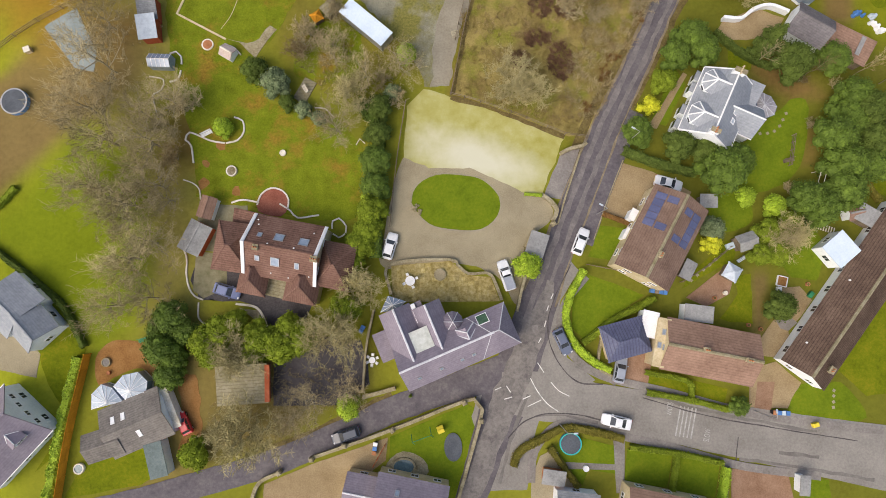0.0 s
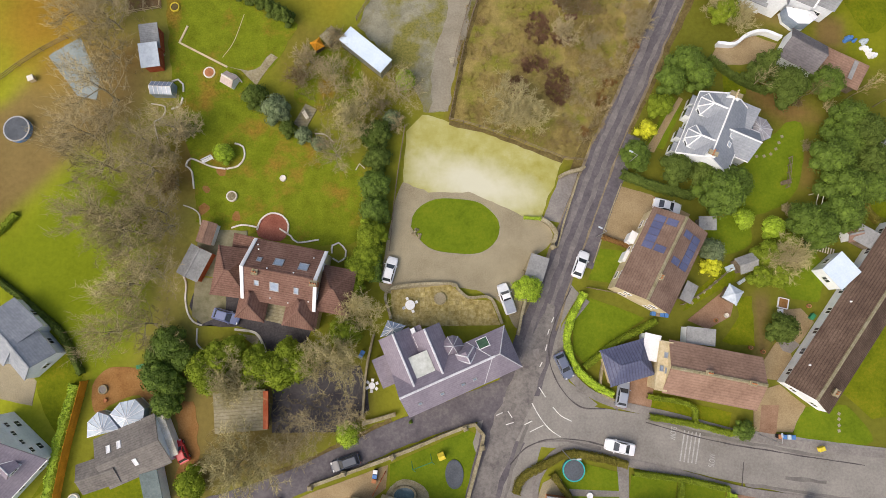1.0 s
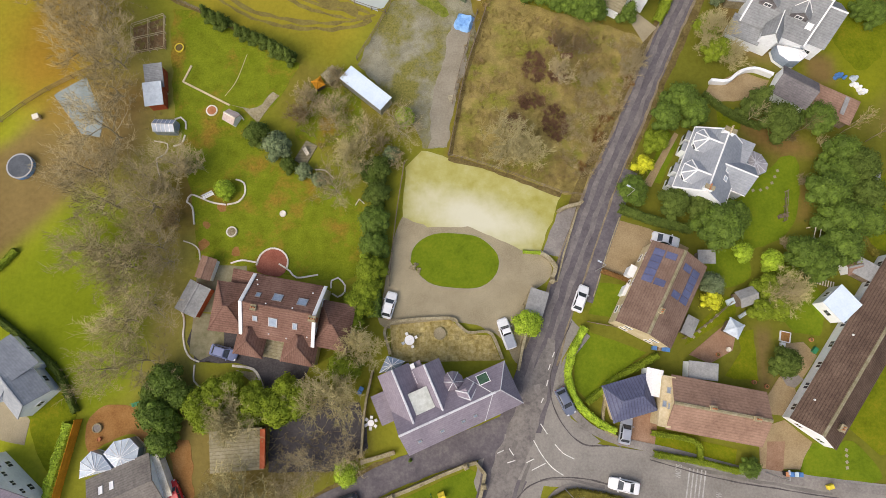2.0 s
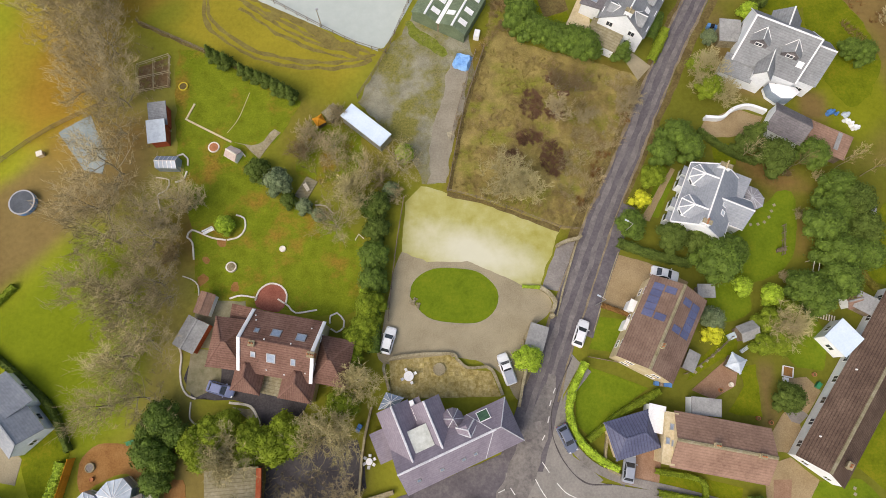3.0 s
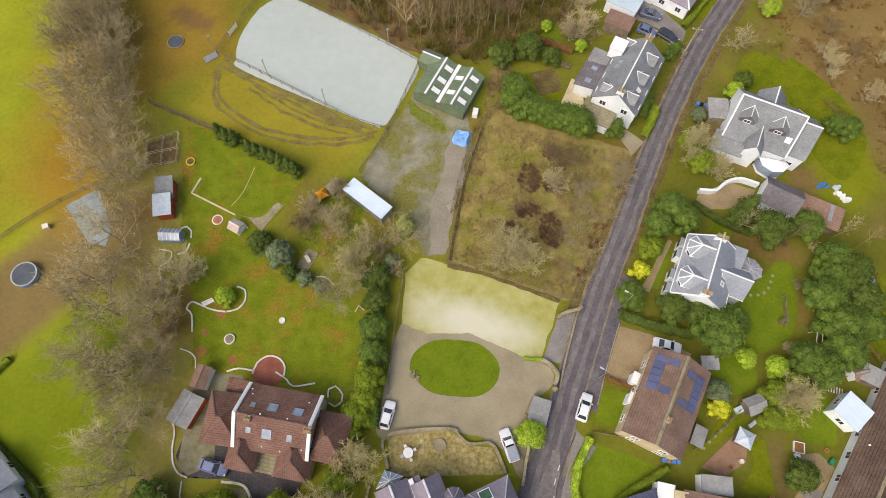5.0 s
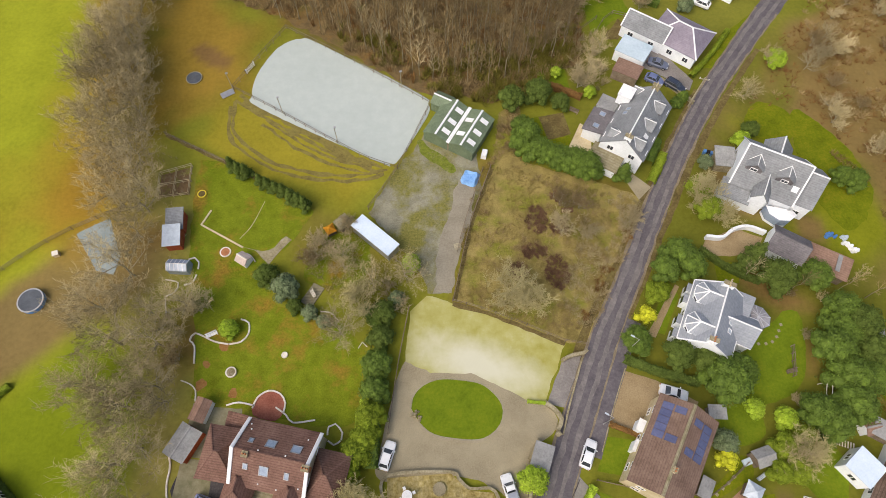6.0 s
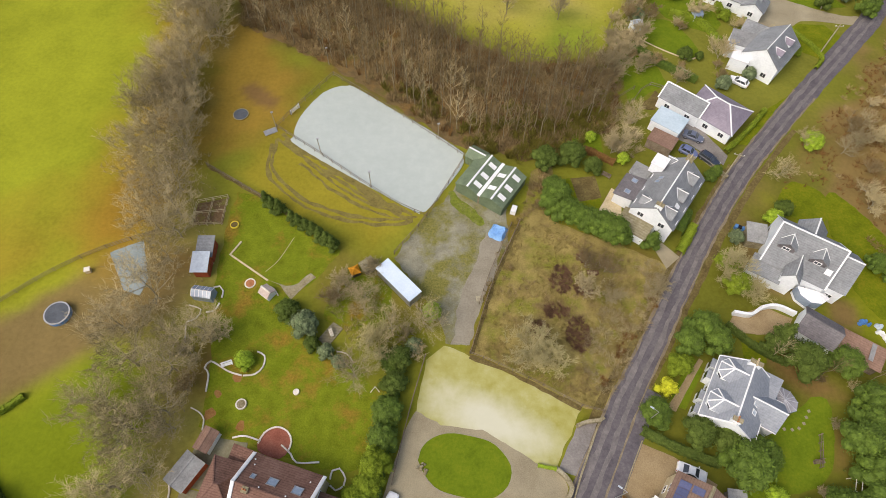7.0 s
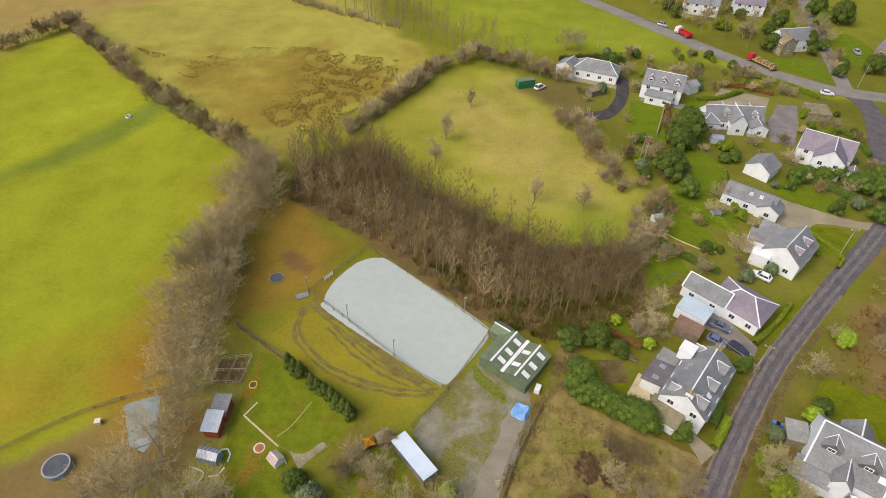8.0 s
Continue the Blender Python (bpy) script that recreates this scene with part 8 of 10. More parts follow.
P_WHITE, P_SILVER, P_BLUE, P_NAVY, P_RED, P_GREY, P_YELLOW = (paint("white_car_paint", (0.75, 0.76, 0.78)), paint("silver_car_paint", (0.4, 0.42, 0.47), 0.3, 0.4), paint("blue_grey_car_paint", (0.13, 0.16, 0.3)), paint("dark_blue_car_paint", (0.035, 0.045, 0.07)), paint("red_car_paint", (0.5, 0.02, 0.03)), paint("grey_blue_car_paint", (0.12, 0.14, 0.2)), paint("dull_orange_vehicle_paint", (0.42, 0.26, 0.1)))
M_LAMP = mat("clear_lamp_lens", shades((0.6, 0.6, 0.6)), 1, 5, 0.15, 0)
M_TAIL = mat("red_lamp_lens", shades((0.35, 0.02, 0.02)), 1, 5, 0.2, 0)


def loft(bm, rows):
    """Skins a row of equal rings and closes its ends."""
    rings = [[bm.verts.new(p) for p in r] for r in rows]
    n = len(rings[0])
    for a, b in zip(rings, rings[1:]):
        for k in range(n):
            bm.faces.new((a[k], a[(k + 1) % n], b[(k + 1) % n], b[k]))
    bm.faces.new(list(reversed(rings[0])))
    bm.faces.new(rings[-1])
    return bm


def wheels(ob, xs, y, r=0.32, w=0.22):
    for x in xs:
        for s in (-1, 1):
            bm = bmesh.new()
            tube(bm, (x, s * y, r), (x, s * (y - w), r), r, r, 16)
            wh = part("wheel", bm, M_BLACK, ob)
            bm = bmesh.new()
            tube(bm, (x, s * (y + 0.012), r), (x, s * (y - 0.05), r), r * 0.62, r * 0.55, 12)
            part("rim", bm, M_STEEL, wh)


def car(p, q, col, label, style="hatch", ln=4.3, hgt=1.48, wid=1.76):
    """A parked car from its tail p to its nose q."""
    ang = math.degrees(math.atan2(q[1] - p[1], q[0] - p[0]))
    ob = thing("car", (p[0] + q[0]) / 2, (p[1] + q[1]) / 2, 0.066, ang, label, "car")
    L, W = ln / 2, wid / 2
    rows = []
    for x, w, z0, z1 in ((-1.0, 0.8, 0.42, 0.78), (-0.965, 0.93, 0.3, 0.92), (-0.8, 0.99, 0.22, 0.97), (-0.3, 1.0, 0.2, 0.95), (0.25, 1.0, 0.2, 0.93), (0.5, 0.99, 0.22, 0.9), (0.8, 0.95, 0.24, 0.78), (0.95, 0.86, 0.3, 0.66), (1.0, 0.7, 0.4, 0.56)):
        X, Y = x * L, w * W
        rows.append([(X, -Y * 0.9, z0), (X, -Y, z0 + 0.15), (X, -Y, z1 - 0.14), (X, -Y * 0.86, z1), (X, Y * 0.86, z1), (X, Y, z1 - 0.14), (X, Y, z0 + 0.15), (X, Y * 0.9, z0)])
    part("body", loft(bmesh.new(), rows), col, ob)
    back, rb = {"hatch": (-0.86, -0.62), "estate": (-0.93, -0.78), "saloon": (-0.66, -0.3), "pickup": (-0.1, 0.02)}[style]
    front, rf = 0.46, 0.1
    if style == "pickup":
        front, rf = 0.5, 0.3
    lo = [(back * L, -0.86 * W), (front * L, -0.84 * W), (front * L, 0.84 * W), (back * L, 0.86 * W)]
    hi = [(rb * L, -0.7 * W), (rf * L, -0.7 * W), (rf * L, 0.7 * W), (rb * L, 0.7 * W)]
    z0, z1 = 0.86, hgt - 0.03
    part("cabin", loft(bmesh.new(), [[(x, y, z0) for x, y in lo], [(x, y, z1) for x, y in hi]]), col, ob)
    for nm, i, j in (("side_window", 0, 1), ("windscreen", 1, 2), ("side_window", 2, 3), ("rear_window", 3, 0)):
        A, Bq, C, D = (Vector((*lo[i], z0)), Vector((*lo[j], z0)), Vector((*hi[j], z1)), Vector((*hi[i], z1)))
        n = (Bq - A).cross(D - A).normalized()
        f = lambda u, v: (A.lerp(Bq, u).lerp(D.lerp(C, u), v)) + n * 0.025
        bm = bmesh.new()
        a4 = [bm.verts.new(f(u, v)) for u, v in ((0.06, 0.12), (0.94, 0.12), (0.92, 0.93), (0.08, 0.93))]
        b4 = [bm.verts.new(v.co - n * 0.04) for v in a4]
        bm.faces.new(a4)
        bm.faces.new(b4[::-1])
        for k in range(4):
            bm.faces.new((a4[(k + 1) % 4], a4[k], b4[k], b4[(k + 1) % 4]))
        part(nm, bm, M_GLASS, ob)
    bm = bmesh.new()
    loft(bm, [[(x * 1.02, y * 1.02, hgt - 0.06) for x, y in hi], [(x, y, hgt - 0.01) for x, y in hi], [(x * 0.96, y * 0.88, hgt + 0.03) for x, y in hi]])
    part("roof", bm, col, ob)
    for a, b in zip(lo, hi):
        part("pillar", tube(bmesh.new(), (*a, 0.88), (*b, hgt - 0.02), 0.06, 0.05, 5), col, ob)
    if style in ("hatch", "estate"):
        for s in (-1, 1):
            part("pillar", tube(bmesh.new(), (-0.2 * L, s * 0.865 * W, 0.88), (-0.2 * L, s * 0.7 * W, hgt - 0.02), 0.05, 0.05, 5), col, ob)
    if style == "estate":
        for s in (-1, 1):
            part("roof_rail", tube(bmesh.new(), (rb * L, s * 0.62 * W, hgt + 0.06), (rf * L, s * 0.62 * W, hgt + 0.06), 0.03, 0.03, 5), M_BLACK, ob)
    if style == "pickup":
        part("load_cover", box(bmesh.new(), -0.52 * L, 0, 0.94, 0.8 * L, 1.5 * W, 0.5), P_SILVER, ob)
    for s in (-1, 1):
        part("headlight", box(bmesh.new(), 0.9 * L, s * 0.66 * W, 0.6, 0.26, 0.3, 0.12), M_LAMP, ob)
        part("tail_light", box(bmesh.new(), -0.975 * L, s * 0.74 * W, 0.68, 0.1, 0.24, 0.16), M_TAIL, ob)
        part("mirror", box(bmesh.new(), 0.36 * L, s * 1.07 * W, 0.9, 0.14, 0.2, 0.13), col, ob)
    part("number_plate", box(bmesh.new(), -1.0 * L, 0, 0.55, 0.04, 0.5, 0.1), M_YELLOW, ob)
    wheels(ob, (-0.62 * L, 0.64 * L), W * 0.99)
    return ob


car((20.8, 7.9), (22.6, 12.0), P_WHITE, "white compact family car parked beside the lane", "hatch")
car((27.7, -17.9), (23.5, -16.8), P_WHITE, "white saloon car on the pale street", "saloon", 4.5)
car((-34.8, 4.9), (-30.6, 3.5), P_BLUE, "blue-grey hatchback parked on the dark drive", "hatch", 4.2)
car((-8.3, 8.2), (-7.0, 12.3), P_WHITE, "white hatchback parked on the gravel forecourt", "hatch", 4.2)
car((17.3, -3.2), (19.0, -7.2), P_GREY, "dark grey-blue hatchback parked at the corner", "hatch", 4.2)
car((-12.9, -17.3), (-17.1, -18.6), P_NAVY, "dark blue-grey estate car with roof rails in the lane", "estate", 4.4)
car((10.7, 2.9), (9.4, 7.4), P_WHITE, "white pickup truck with a silver load cover", "pickup", 4.8, 1.75, 1.8)
car((33.7, 19.2), (37.9, 17.9), P_WHITE, "white saloon car on the tan gravel", "saloon", 4.4)
car((26.2, -11.5), (27.1, -7.9), P_SILVER, "silver-grey hatchback on the block drive", "hatch", 4.0)
car((-38.6, -16.8), (-39.9, -14.0), P_RED, "small bright red hatchback under the trees", "hatch", 3.5, 1.45, 1.6)
car((58.4, 98.7), (54.8, 101.0), P_WHITE, "white car beside a gabled house", "hatch", 4.3)
car((42.9, 84.2), (46.6, 82.5), P_GREY, "purple-grey car on a tarmac drive", "saloon", 4.2)
car((45.4, 79.2), (48.8, 76.2), P_NAVY, "dark blue estate car on a tarmac drive", "estate", 4.4)
car((41.8, 80.2), (44.8, 78.4), P_BLUE, "pale blue car partly behind the house", "hatch", 3.8)
car((98.0, 194.6), (102.2, 193.8), P_WHITE, "white car turning at the main road", "hatch", 4.3)
car((51.2, 245.2), (54.8, 242.8), P_SILVER, "pale blue van-like car on the main road", "estate", 4.4, 1.7)
car((122.4, 233.5), (122.6, 229.5), P_SILVER, "silver car on a pale drive", "hatch", 4.2)
car((4.6, 178.6), (7.2, 181.6), P_WHITE, "white van beside the green container", "estate", 4.4, 1.8)


def lorry(p, q, cabcol, bodycol, label, tank=False):
    ang = math.degrees(math.atan2(q[1] - p[1], q[0] - p[0]))
    ln = math.dist(p, q)
    ob = thing("lorry", (p[0] + q[0]) / 2, (p[1] + q[1]) / 2, 0.07, ang, label, "lorry")
    part("chassis", box(bmesh.new(), 0, 0, 0.6, ln, 1.0, 0.25), M_BLACK, ob)
    bm = bmesh.new()
    loft(bm, [[(x, y, z) for x, y in ((ln / 2 - 1.9, -1.1), (ln / 2 - f, -1.1), (ln / 2 - f, 1.1), (ln / 2 - 1.9, 1.1))] for z, f in ((0.5, 0.0), (1.6, 0.02), (2.6, 0.3))])
    cab = part("cab", bm, cabcol, ob)
    part("windscreen", box(bmesh.new(), ln / 2 - 0.14, 0, 1.65, 0.16, 1.9, 0.75), M_GLASS, cab)
    if tank:
        part("load_bed", box(bmesh.new(), -1.0, 0, 0.86, ln - 2.4, 2.3, 0.3), bodycol, ob)
        for k in range(6):
            part("load", box(bmesh.new(), -ln / 2 + 0.9 + k * (ln - 3.2) / 6, 0, 1.16, 0.9, 2.0, 0.7 + 0.2 * (k % 2)), P_YELLOW if k % 2 else M_STONE, ob)
    else:
        bm = bmesh.new()
        L2 = ln / 2 - 2.1
        for a, b, c, d in ((-ln / 2 + 0.1, L2, -1.15, -1.07), (-ln / 2 + 0.1, L2, 1.07, 1.15), (-ln / 2 + 0.1, -ln / 2 + 0.2, -1.07, 1.07), (L2 - 0.1, L2, -1.07, 1.07)):
            box(bm, (a + b) / 2, (c + d) / 2, 0.9, b - a, d - c, 1.0)
        box(bm, (-ln / 2 + L2) / 2, 0, 0.86, L2 + ln / 2, 2.2, 0.2)
        part("tipper_body", bm, bodycol, ob)
    wheels(ob, (-ln / 2 + 1.2, ln / 2 - 1.2), 1.12, 0.48, 0.3)


lorry((62.0, 232.6), (57.6, 238.8), P_WHITE, P_RED, "red and white tipper lorry on the main road")
lorry((87.4, 208.8), (80.4, 218.2), P_RED, P_YELLOW, "long orange and red flatbed lorry on the main road", True)


# ---- walls, fences, kerbs ----
def wall_of(pts, w, hgt, label, material=None, name="garden_wall", coping=True):
    ob = thing(name, pts[0][0], pts[0][1], 0, 0, label, "wall")
    loc = [(p[0] - pts[0][0], p[1] - pts[0][1]) for p in pts]
    part("wall", strip_mesh(loc, w, hgt, 0.7, hgt + 0.05, 0.05), material or M_STONE, ob)
    if coping:
        part("coping", strip_mesh(loc, w + 0.1, hgt + 0.1, 0.7, 0.12, 0.05), M_STONE, ob)


def pier(x, y, s=0.6, hgt=1.4):
    ob = thing("gate_pier", x, y, 0, rngP.uniform(0, 40), "square lichened stone gate pier", "gate pier")
    part("shaft", box(bmesh.new(), 0, 0, 0, s, s, hgt), M_STONE, ob)
    part("cap", box(bmesh.new(), 0, 0, hgt, s + 0.16, s + 0.16, 0.22, 0, 0.6), M_STONE, ob)


wall_of([(-19.9, -21.0), (-7.6, -17.2), (3.0, -13.5), (4.6, -13.6), (5.4, -14.6), (5.2, -16.4), (1.4, -28.0)], 0.4, 1.0, "curved lichened stone boundary wall round the lawn")
wall_of([(-29.6, -29), (-29.1, -26.8), (-28.0, -24.4), (-25.2, -23.1)], 0.4, 1.0, "curved stone wall at the drive entrance")
for x, y in ((-20.1, -21.2), (-25.0, -23.0), (-15.2, -19.4), (-8.0, -17.4), (2.9, -13.7), (5.3, -16.5), (17.6, 12.8)):
    pier(x, y)
wall_of([(-12.4, -12.5), (-7.4, -11.3)], 0.5, 0.8, "pale rough stone wall beside the lane")
wall_of([(-10.3, 0.6), (-11.6, -5), (-12.3, -11.6)], 0.22, 1.3, "thin white-topped boundary wall", M_STONE)
wall_of([(19.3, 23.8), (21.1, 24.6), (22.8, 24.9), (23.4, 25.4)], 0.45, 0.9, "rough stone wall along the apron")
wall_of([(22.7, 24.4), (20.5, 18.8), (19.2, 15.2), (18.4, 12.8)], 0.25, 0.3, "low broken stone kerb along the apron", coping=False)
wall_of([(16.2, 17.3), (17.4, 16.4), (18.3, 15.0), (17.6, 13.4)], 0.5, 0.8, "curved rough stone entrance wall")
wall_of([(-7.7, 2.8), (-7.8, 7.3), (1.4, 7.9), (2.6, 7.0), (4.2, 5.6), (6.2, 5.6), (7.8, 5.2), (9.2, 1.4)], 0.35, 0.6, "low pale stone wall round the terrace")
wall_of([(13.0, 9.4), (14.6, 12.1)], 0.3, 1.2, "rough stone wall by the garage")
wall_of([(13.4, 6.6), (12.2, 2.8), (11.4, -0.4)], 0.3, 1.3, "rough stone boundary wall beside the lane")
wall_of([(46.2, 44.8), (49.0, 44.6), (51.0, 46.0), (53.6, 46.6), (56.6, 45.4)], 0.5, 1.2, "curved white rendered drive wall", M_WHITE, coping=False)
wall_of([(24.6, -3.0), (23.4, -9.0), (25.4, -10.6)], 0.25, 0.7, "low stone wall round the corner garden")
wall_of([(50.0, 73.6), (44.6, 79.6)], 0.3, 0.8, "low mossy garden wall beside the drive")
wall_of([(47.4, 100.0), (44.0, 103.0)], 0.3, 1.0, "short low stone garden wall")
wall_of([(40.8, 157), (46, 178)], 0.3, 0.9, "low garden wall behind the lawn")
wall_of([(55.4, 161.4), (71, 164)], 0.3, 1.0, "stone garden wall in front of the bungalow")


def fence(pts, gap, hgt, rails, label, material=None, post=0.1, board=False, straightline=True):
    material = material or M_WOOD
    ob = thing("fence", pts[0][0], pts[0][1], 0, 0, label, "fence")
    loc = [(p[0] - pts[0][0], p[1] - pts[0][1]) for p in pts]
    c = spline(loc, gap)
    pm = bpy.data.meshes.new("post")
    bm = box(bmesh.new(), 0, 0, -0.05, post, post, hgt + 0.12)
    bm.to_mesh(pm)
    bm.free()
    pm.materials.append(material)
    for p in c:
        part("post", pm, material, ob, "", pose(p[0], p[1], 0))
    for k in range(rails):
        z = hgt * (k + 1) / rails
        for a, b in zip(c, c[1:]):
            d = b - a
            part("board" if board else "rail", box(bmesh.new(), (a[0] + b[0]) / 2, (a[1] + b[1]) / 2, z - (hgt / rails - 0.02 if board else 0.06), np.linalg.norm(d), 0.04, hgt / rails - 0.02 if board else 0.1, math.degrees(math.atan2(d[1], d[0]))), material, ob)


fence([(-39.1, 78.5), (-30.4, 73.2), (-20.5, 66.8), (-12.1, 61.7), (-6.9, 59.7)], 2.2, 1.2, 2, "weathered post and rail arena fence")
fence([(-30.3, 94.2), (-17.9, 86.2), (-6.8, 78.7), (-0.3, 74.0)], 2.2, 1.2, 2, "weathered post and rail arena fence by the wood")
fence([(-39.1, 78.5), (-35.9, 84.6), (-30.3, 94.2)], 2.2, 1.2, 2, "weathered post and rail fence at the arena end")
fence([(-11.9, 51.4), (-6.9, 59.9), (-0.9, 73.8)], 2.0, 1.3, 3, "weathered yard fence beside the arena")
fence([(10.0, 59.6), (5.9, 48.0), (2.6, 34.2)], 2.0, 1.3, 3, "weathered fence between yard and waste ground")
fence([(8.6, 59.2), (5.0, 48.6), (3.6, 43)], 2.4, 1.1, 2, "inner fence rail of the yard")
fence([(2.5, 34.0), (7.2, 32.6), (14.3, 29.7), (20.2, 27.0), (23.6, 26.4)], 2.2, 1.2, 2, "thin fence above the frosted turf")
fence([(-4.6, 33.0), (-6.3, 23.3), (-7.6, 13.3)], 2.2, 1.3, 3, "timber fence beside the evergreen screen")
fence([(-50.3, 67.8), (-36.6, 60.6), (-24.2, 53.6)], 2.2, 1.2, 3, "dark timber paddock fence")
fence([(-77, 36.0), (-70.0, 43.0), (-62.8, 48.2), (-55, 52)], 3.0, 1.1, 3, "wire and post fence at the pasture edge")
fence([(-53.7, -4.6), (-56.3, -16.0), (-58.0, -27)], 2.0, 2.0, 4, "tall orange-stained boarded fence", M_ORANGEWOOD, 0.12, True)
fence([(-8.8, 43.0), (-6.0, 40.6)], 1.2, 1.0, 2, "short timber rail beside the container")
fence([(36.8, 3.2), (40.8, 5.4), (44.8, 8.4)], 1.6, 1.2, 3, "timber garden fence beside the patio")
fence([(22.6, 6.4), (26.9, 5.4)], 1.4, 0.9, 3, "low timber fence between front gardens")
fence([(-9.2, -19.6), (-11.0, -22.6)], 1.0, 1.4, 3, "short brown timber fence", M_REDWOOD)
fence([(56.0, 25.6), (55.0, 20.8)], 1.2, 1.2, 3, "short timber garden fence")
fence([(18.0, 96), (30, 92.5), (34, 96)], 3.0, 1.1, 2, "wire fence at the wood edge")
fence([(45.4, 92.6), (37.6, 97.4), (33.4, 92)], 2.4, 1.1, 2, "garden fence behind the white house")
fence([(9.6, 104), (31.4, 100)], 3.0, 1.1, 2, "field fence below the meadow")
fence([(60, 235), (48, 248), (30, 266)], 6, 1.2, 2, "roadside timber field fence")
for pts in ([(-49.5, 59.2), (-44.3, 60.9)], [(-49.6, 58.8), (-49.2, 54.2)], [(-49.2, 54.1), (-44.0, 54.8)], [(-44.2, 60.7), (-43.9, 55.0)], [(-46.8, 60), (-46.5, 54.4)], [(-49.4, 56.6), (-44.0, 57.6)]):
    fence(pts, 1.3, 0.9, 2, "pale lichened timber rails of the kitchen garden", M_CREAM, 0.08)


def edging(pts, w=0.24, material=None, label="whitewashed stone lawn edging", hgt=0.2):
    line_of("lawn_edging", pts, w, hgt, material or M_EDGE, label, "edging", hgt + 0.04)


edging([(-41.9, 42.2), (-40.9, 42.5), (-40.1, 41.7), (-40.0, 40.4)])
edging([(-40.1, 39.4), (-40.6, 38.0), (-41.9, 37.6)])
edging([(-45.1, 38.6), (-42.9, 38.0), (-43.2, 36.4), (-44.6, 35.6)], 0.16)
edging([(-44.6, 35.6), (-44.2, 33.6), (-43.7, 31.9)], 0.14)
edging([(-39.4, 28.1), (-38.7, 29.3), (-35.5, 27.9), (-33.2, 27.4)])
edging([(-33.0, 27.4), (-31.2, 27.8), (-30.2, 29.1), (-30.4, 30.9), (-31.7, 31.5)])
edging([(-39.4, 28.1), (-38.5, 27.2), (-38.1, 24.4)])
edging([(-39.7, 21.8), (-38.2, 21.2), (-37.2, 20.2), (-37.0, 18.6)], 0.18)
edging([(-32.2, 17.9), (-30.4, 18.3), (-27.9, 17.8)])
edging([(-28.2, 17.4), (-27.6, 19.0), (-26.0, 20.0), (-24.2, 19.5), (-23.3, 18.1), (-23.5, 16.6)])
edging([(-24.7, 17.5), (-23.0, 16.3), (-21.9, 15.2), (-18.6, 15.5)])
edging([(-16.6, 13.3), (-16.5, 14.5), (-15.5, 14.9), (-14.4, 13.6), (-14.5, 12.6), (-15.6, 11.9), (-16.5, 12.5)])
edging([(-39.7, 11.1), (-39.2, 9.8), (-39.1, 8.5), (-39.2, 7.2), (-38.8, 5.0), (-37.9, 3.6), (-36.6, 3.0)])
edging([(-37.3, 2.6), (-37.3, 0.2), (-36.2, -0.8)], 0.2)
edging([(-31.6, 2.2), (-28.4, 1.5), (-27.1, -0.7), (-26.8, -1.6)], 0.35)
edging([(-39.5, 51.6), (-40.5, 49.4), (-40.8, 48.8), (-40.3, 48.5), (-37, 46.6), (-33.0, 44.3)], 0.3, M_CREAM, "pale timber edging of the play lawn", 0.15)
edging([(-33.8, 46.0), (-32, 48.6), (-30.3, 53.3)], 0.07, M_CREAM, "thin pale rope on the lawn", 0.04)
edging([(-33.4, 42.4), (-32.9, 43.2), (-31.6, 42.8), (-30.6, 41.6)], 0.2)
edging([(-19.0, 32.6), (-17.4, 32.4), (-16.0, 31.0)], 0.16)
edging([(-12.6, 26.4), (-12.0, 27.4), (-11.2, 26.6)], 0.12)
edging([(36.6, 112.2), (41.6, 109.0), (47.4, 106.6), (50.4, 109.0)], 0.35, M_CREAM, "pale path edging the curved lawn", 0.06)
patch("concrete_pad", [(-62.0, 47.4), (-57.0, 50.4), (-53.6, 43), (-54.0, 39.6), (-57.0, 40.4)], 0.03, mat("pale_bluish_concrete", [(0.19, 0.225, 0.22), (0.25, 0.29, 0.285), (0.31, 0.345, 0.335)], 0.3, 3, 0.9, 0.2), "pale bluish concrete pad beside the tree belt", "pad", 0.15)
patch("paved_path", [(-33.0, 44.4), (-30.8, 43.6), (-28.2, 41.0), (-26.6, 43.8), (-24.8, 45.6), (-26.0, 46.4), (-27.8, 44.2), (-29.6, 43.4)], 0.05, M_STONE, "rough stone garden path", "path", 0.25)
for x, y, r in ((-36.6, 21.0, 1.0), (-31.4, 19.6, 0.9), (-36.4, 24.2, 0.7), (-33.8, 27.0, 0.8)):
    patch("leaf_drift", [(x + r * math.cos(k * 0.9) * rngP.uniform(0.7, 1.2), y + r * math.sin(k * 0.9) * rngP.uniform(0.7, 1.2)) for k in range(7)], 0.018, M_ORANGE, "drift of rust-orange fallen leaves", "leaf litter", 0.4, True)
patch("kitchen_garden", [(-49.6, 59), (-44.3, 60.8), (-43.9, 55), (-49.3, 54.3)], 0.024, mixed_ground("dug_garden_soil", (0.17, 0.11, 0.055), (0.2, 0.19, 0.05), (0.3, 0.26, 0.17), 0.7, (0.52, 0.56)), "dug kitchen garden soil with pale slabs", "bed", 0.2)
patch("back_terrace", [(-38.0, 10.8), (-33.8, 10.2), (-32.8, 14.4), (-29.6, 15.4), (-29.8, 17.4), (-33.4, 17.6), (-37.2, 18.4)], 0.03, M_YARD, "mossy grey paved yard behind the mansion", "terrace", 0.12)
patch("timber_deck", [(-22.4, 34.4), (-20.4, 37.6), (-18.6, 36.6), (-20.6, 33.2)], 0.16, M_CEMENT, "mossy grey timber deck", "deck", 0.03)
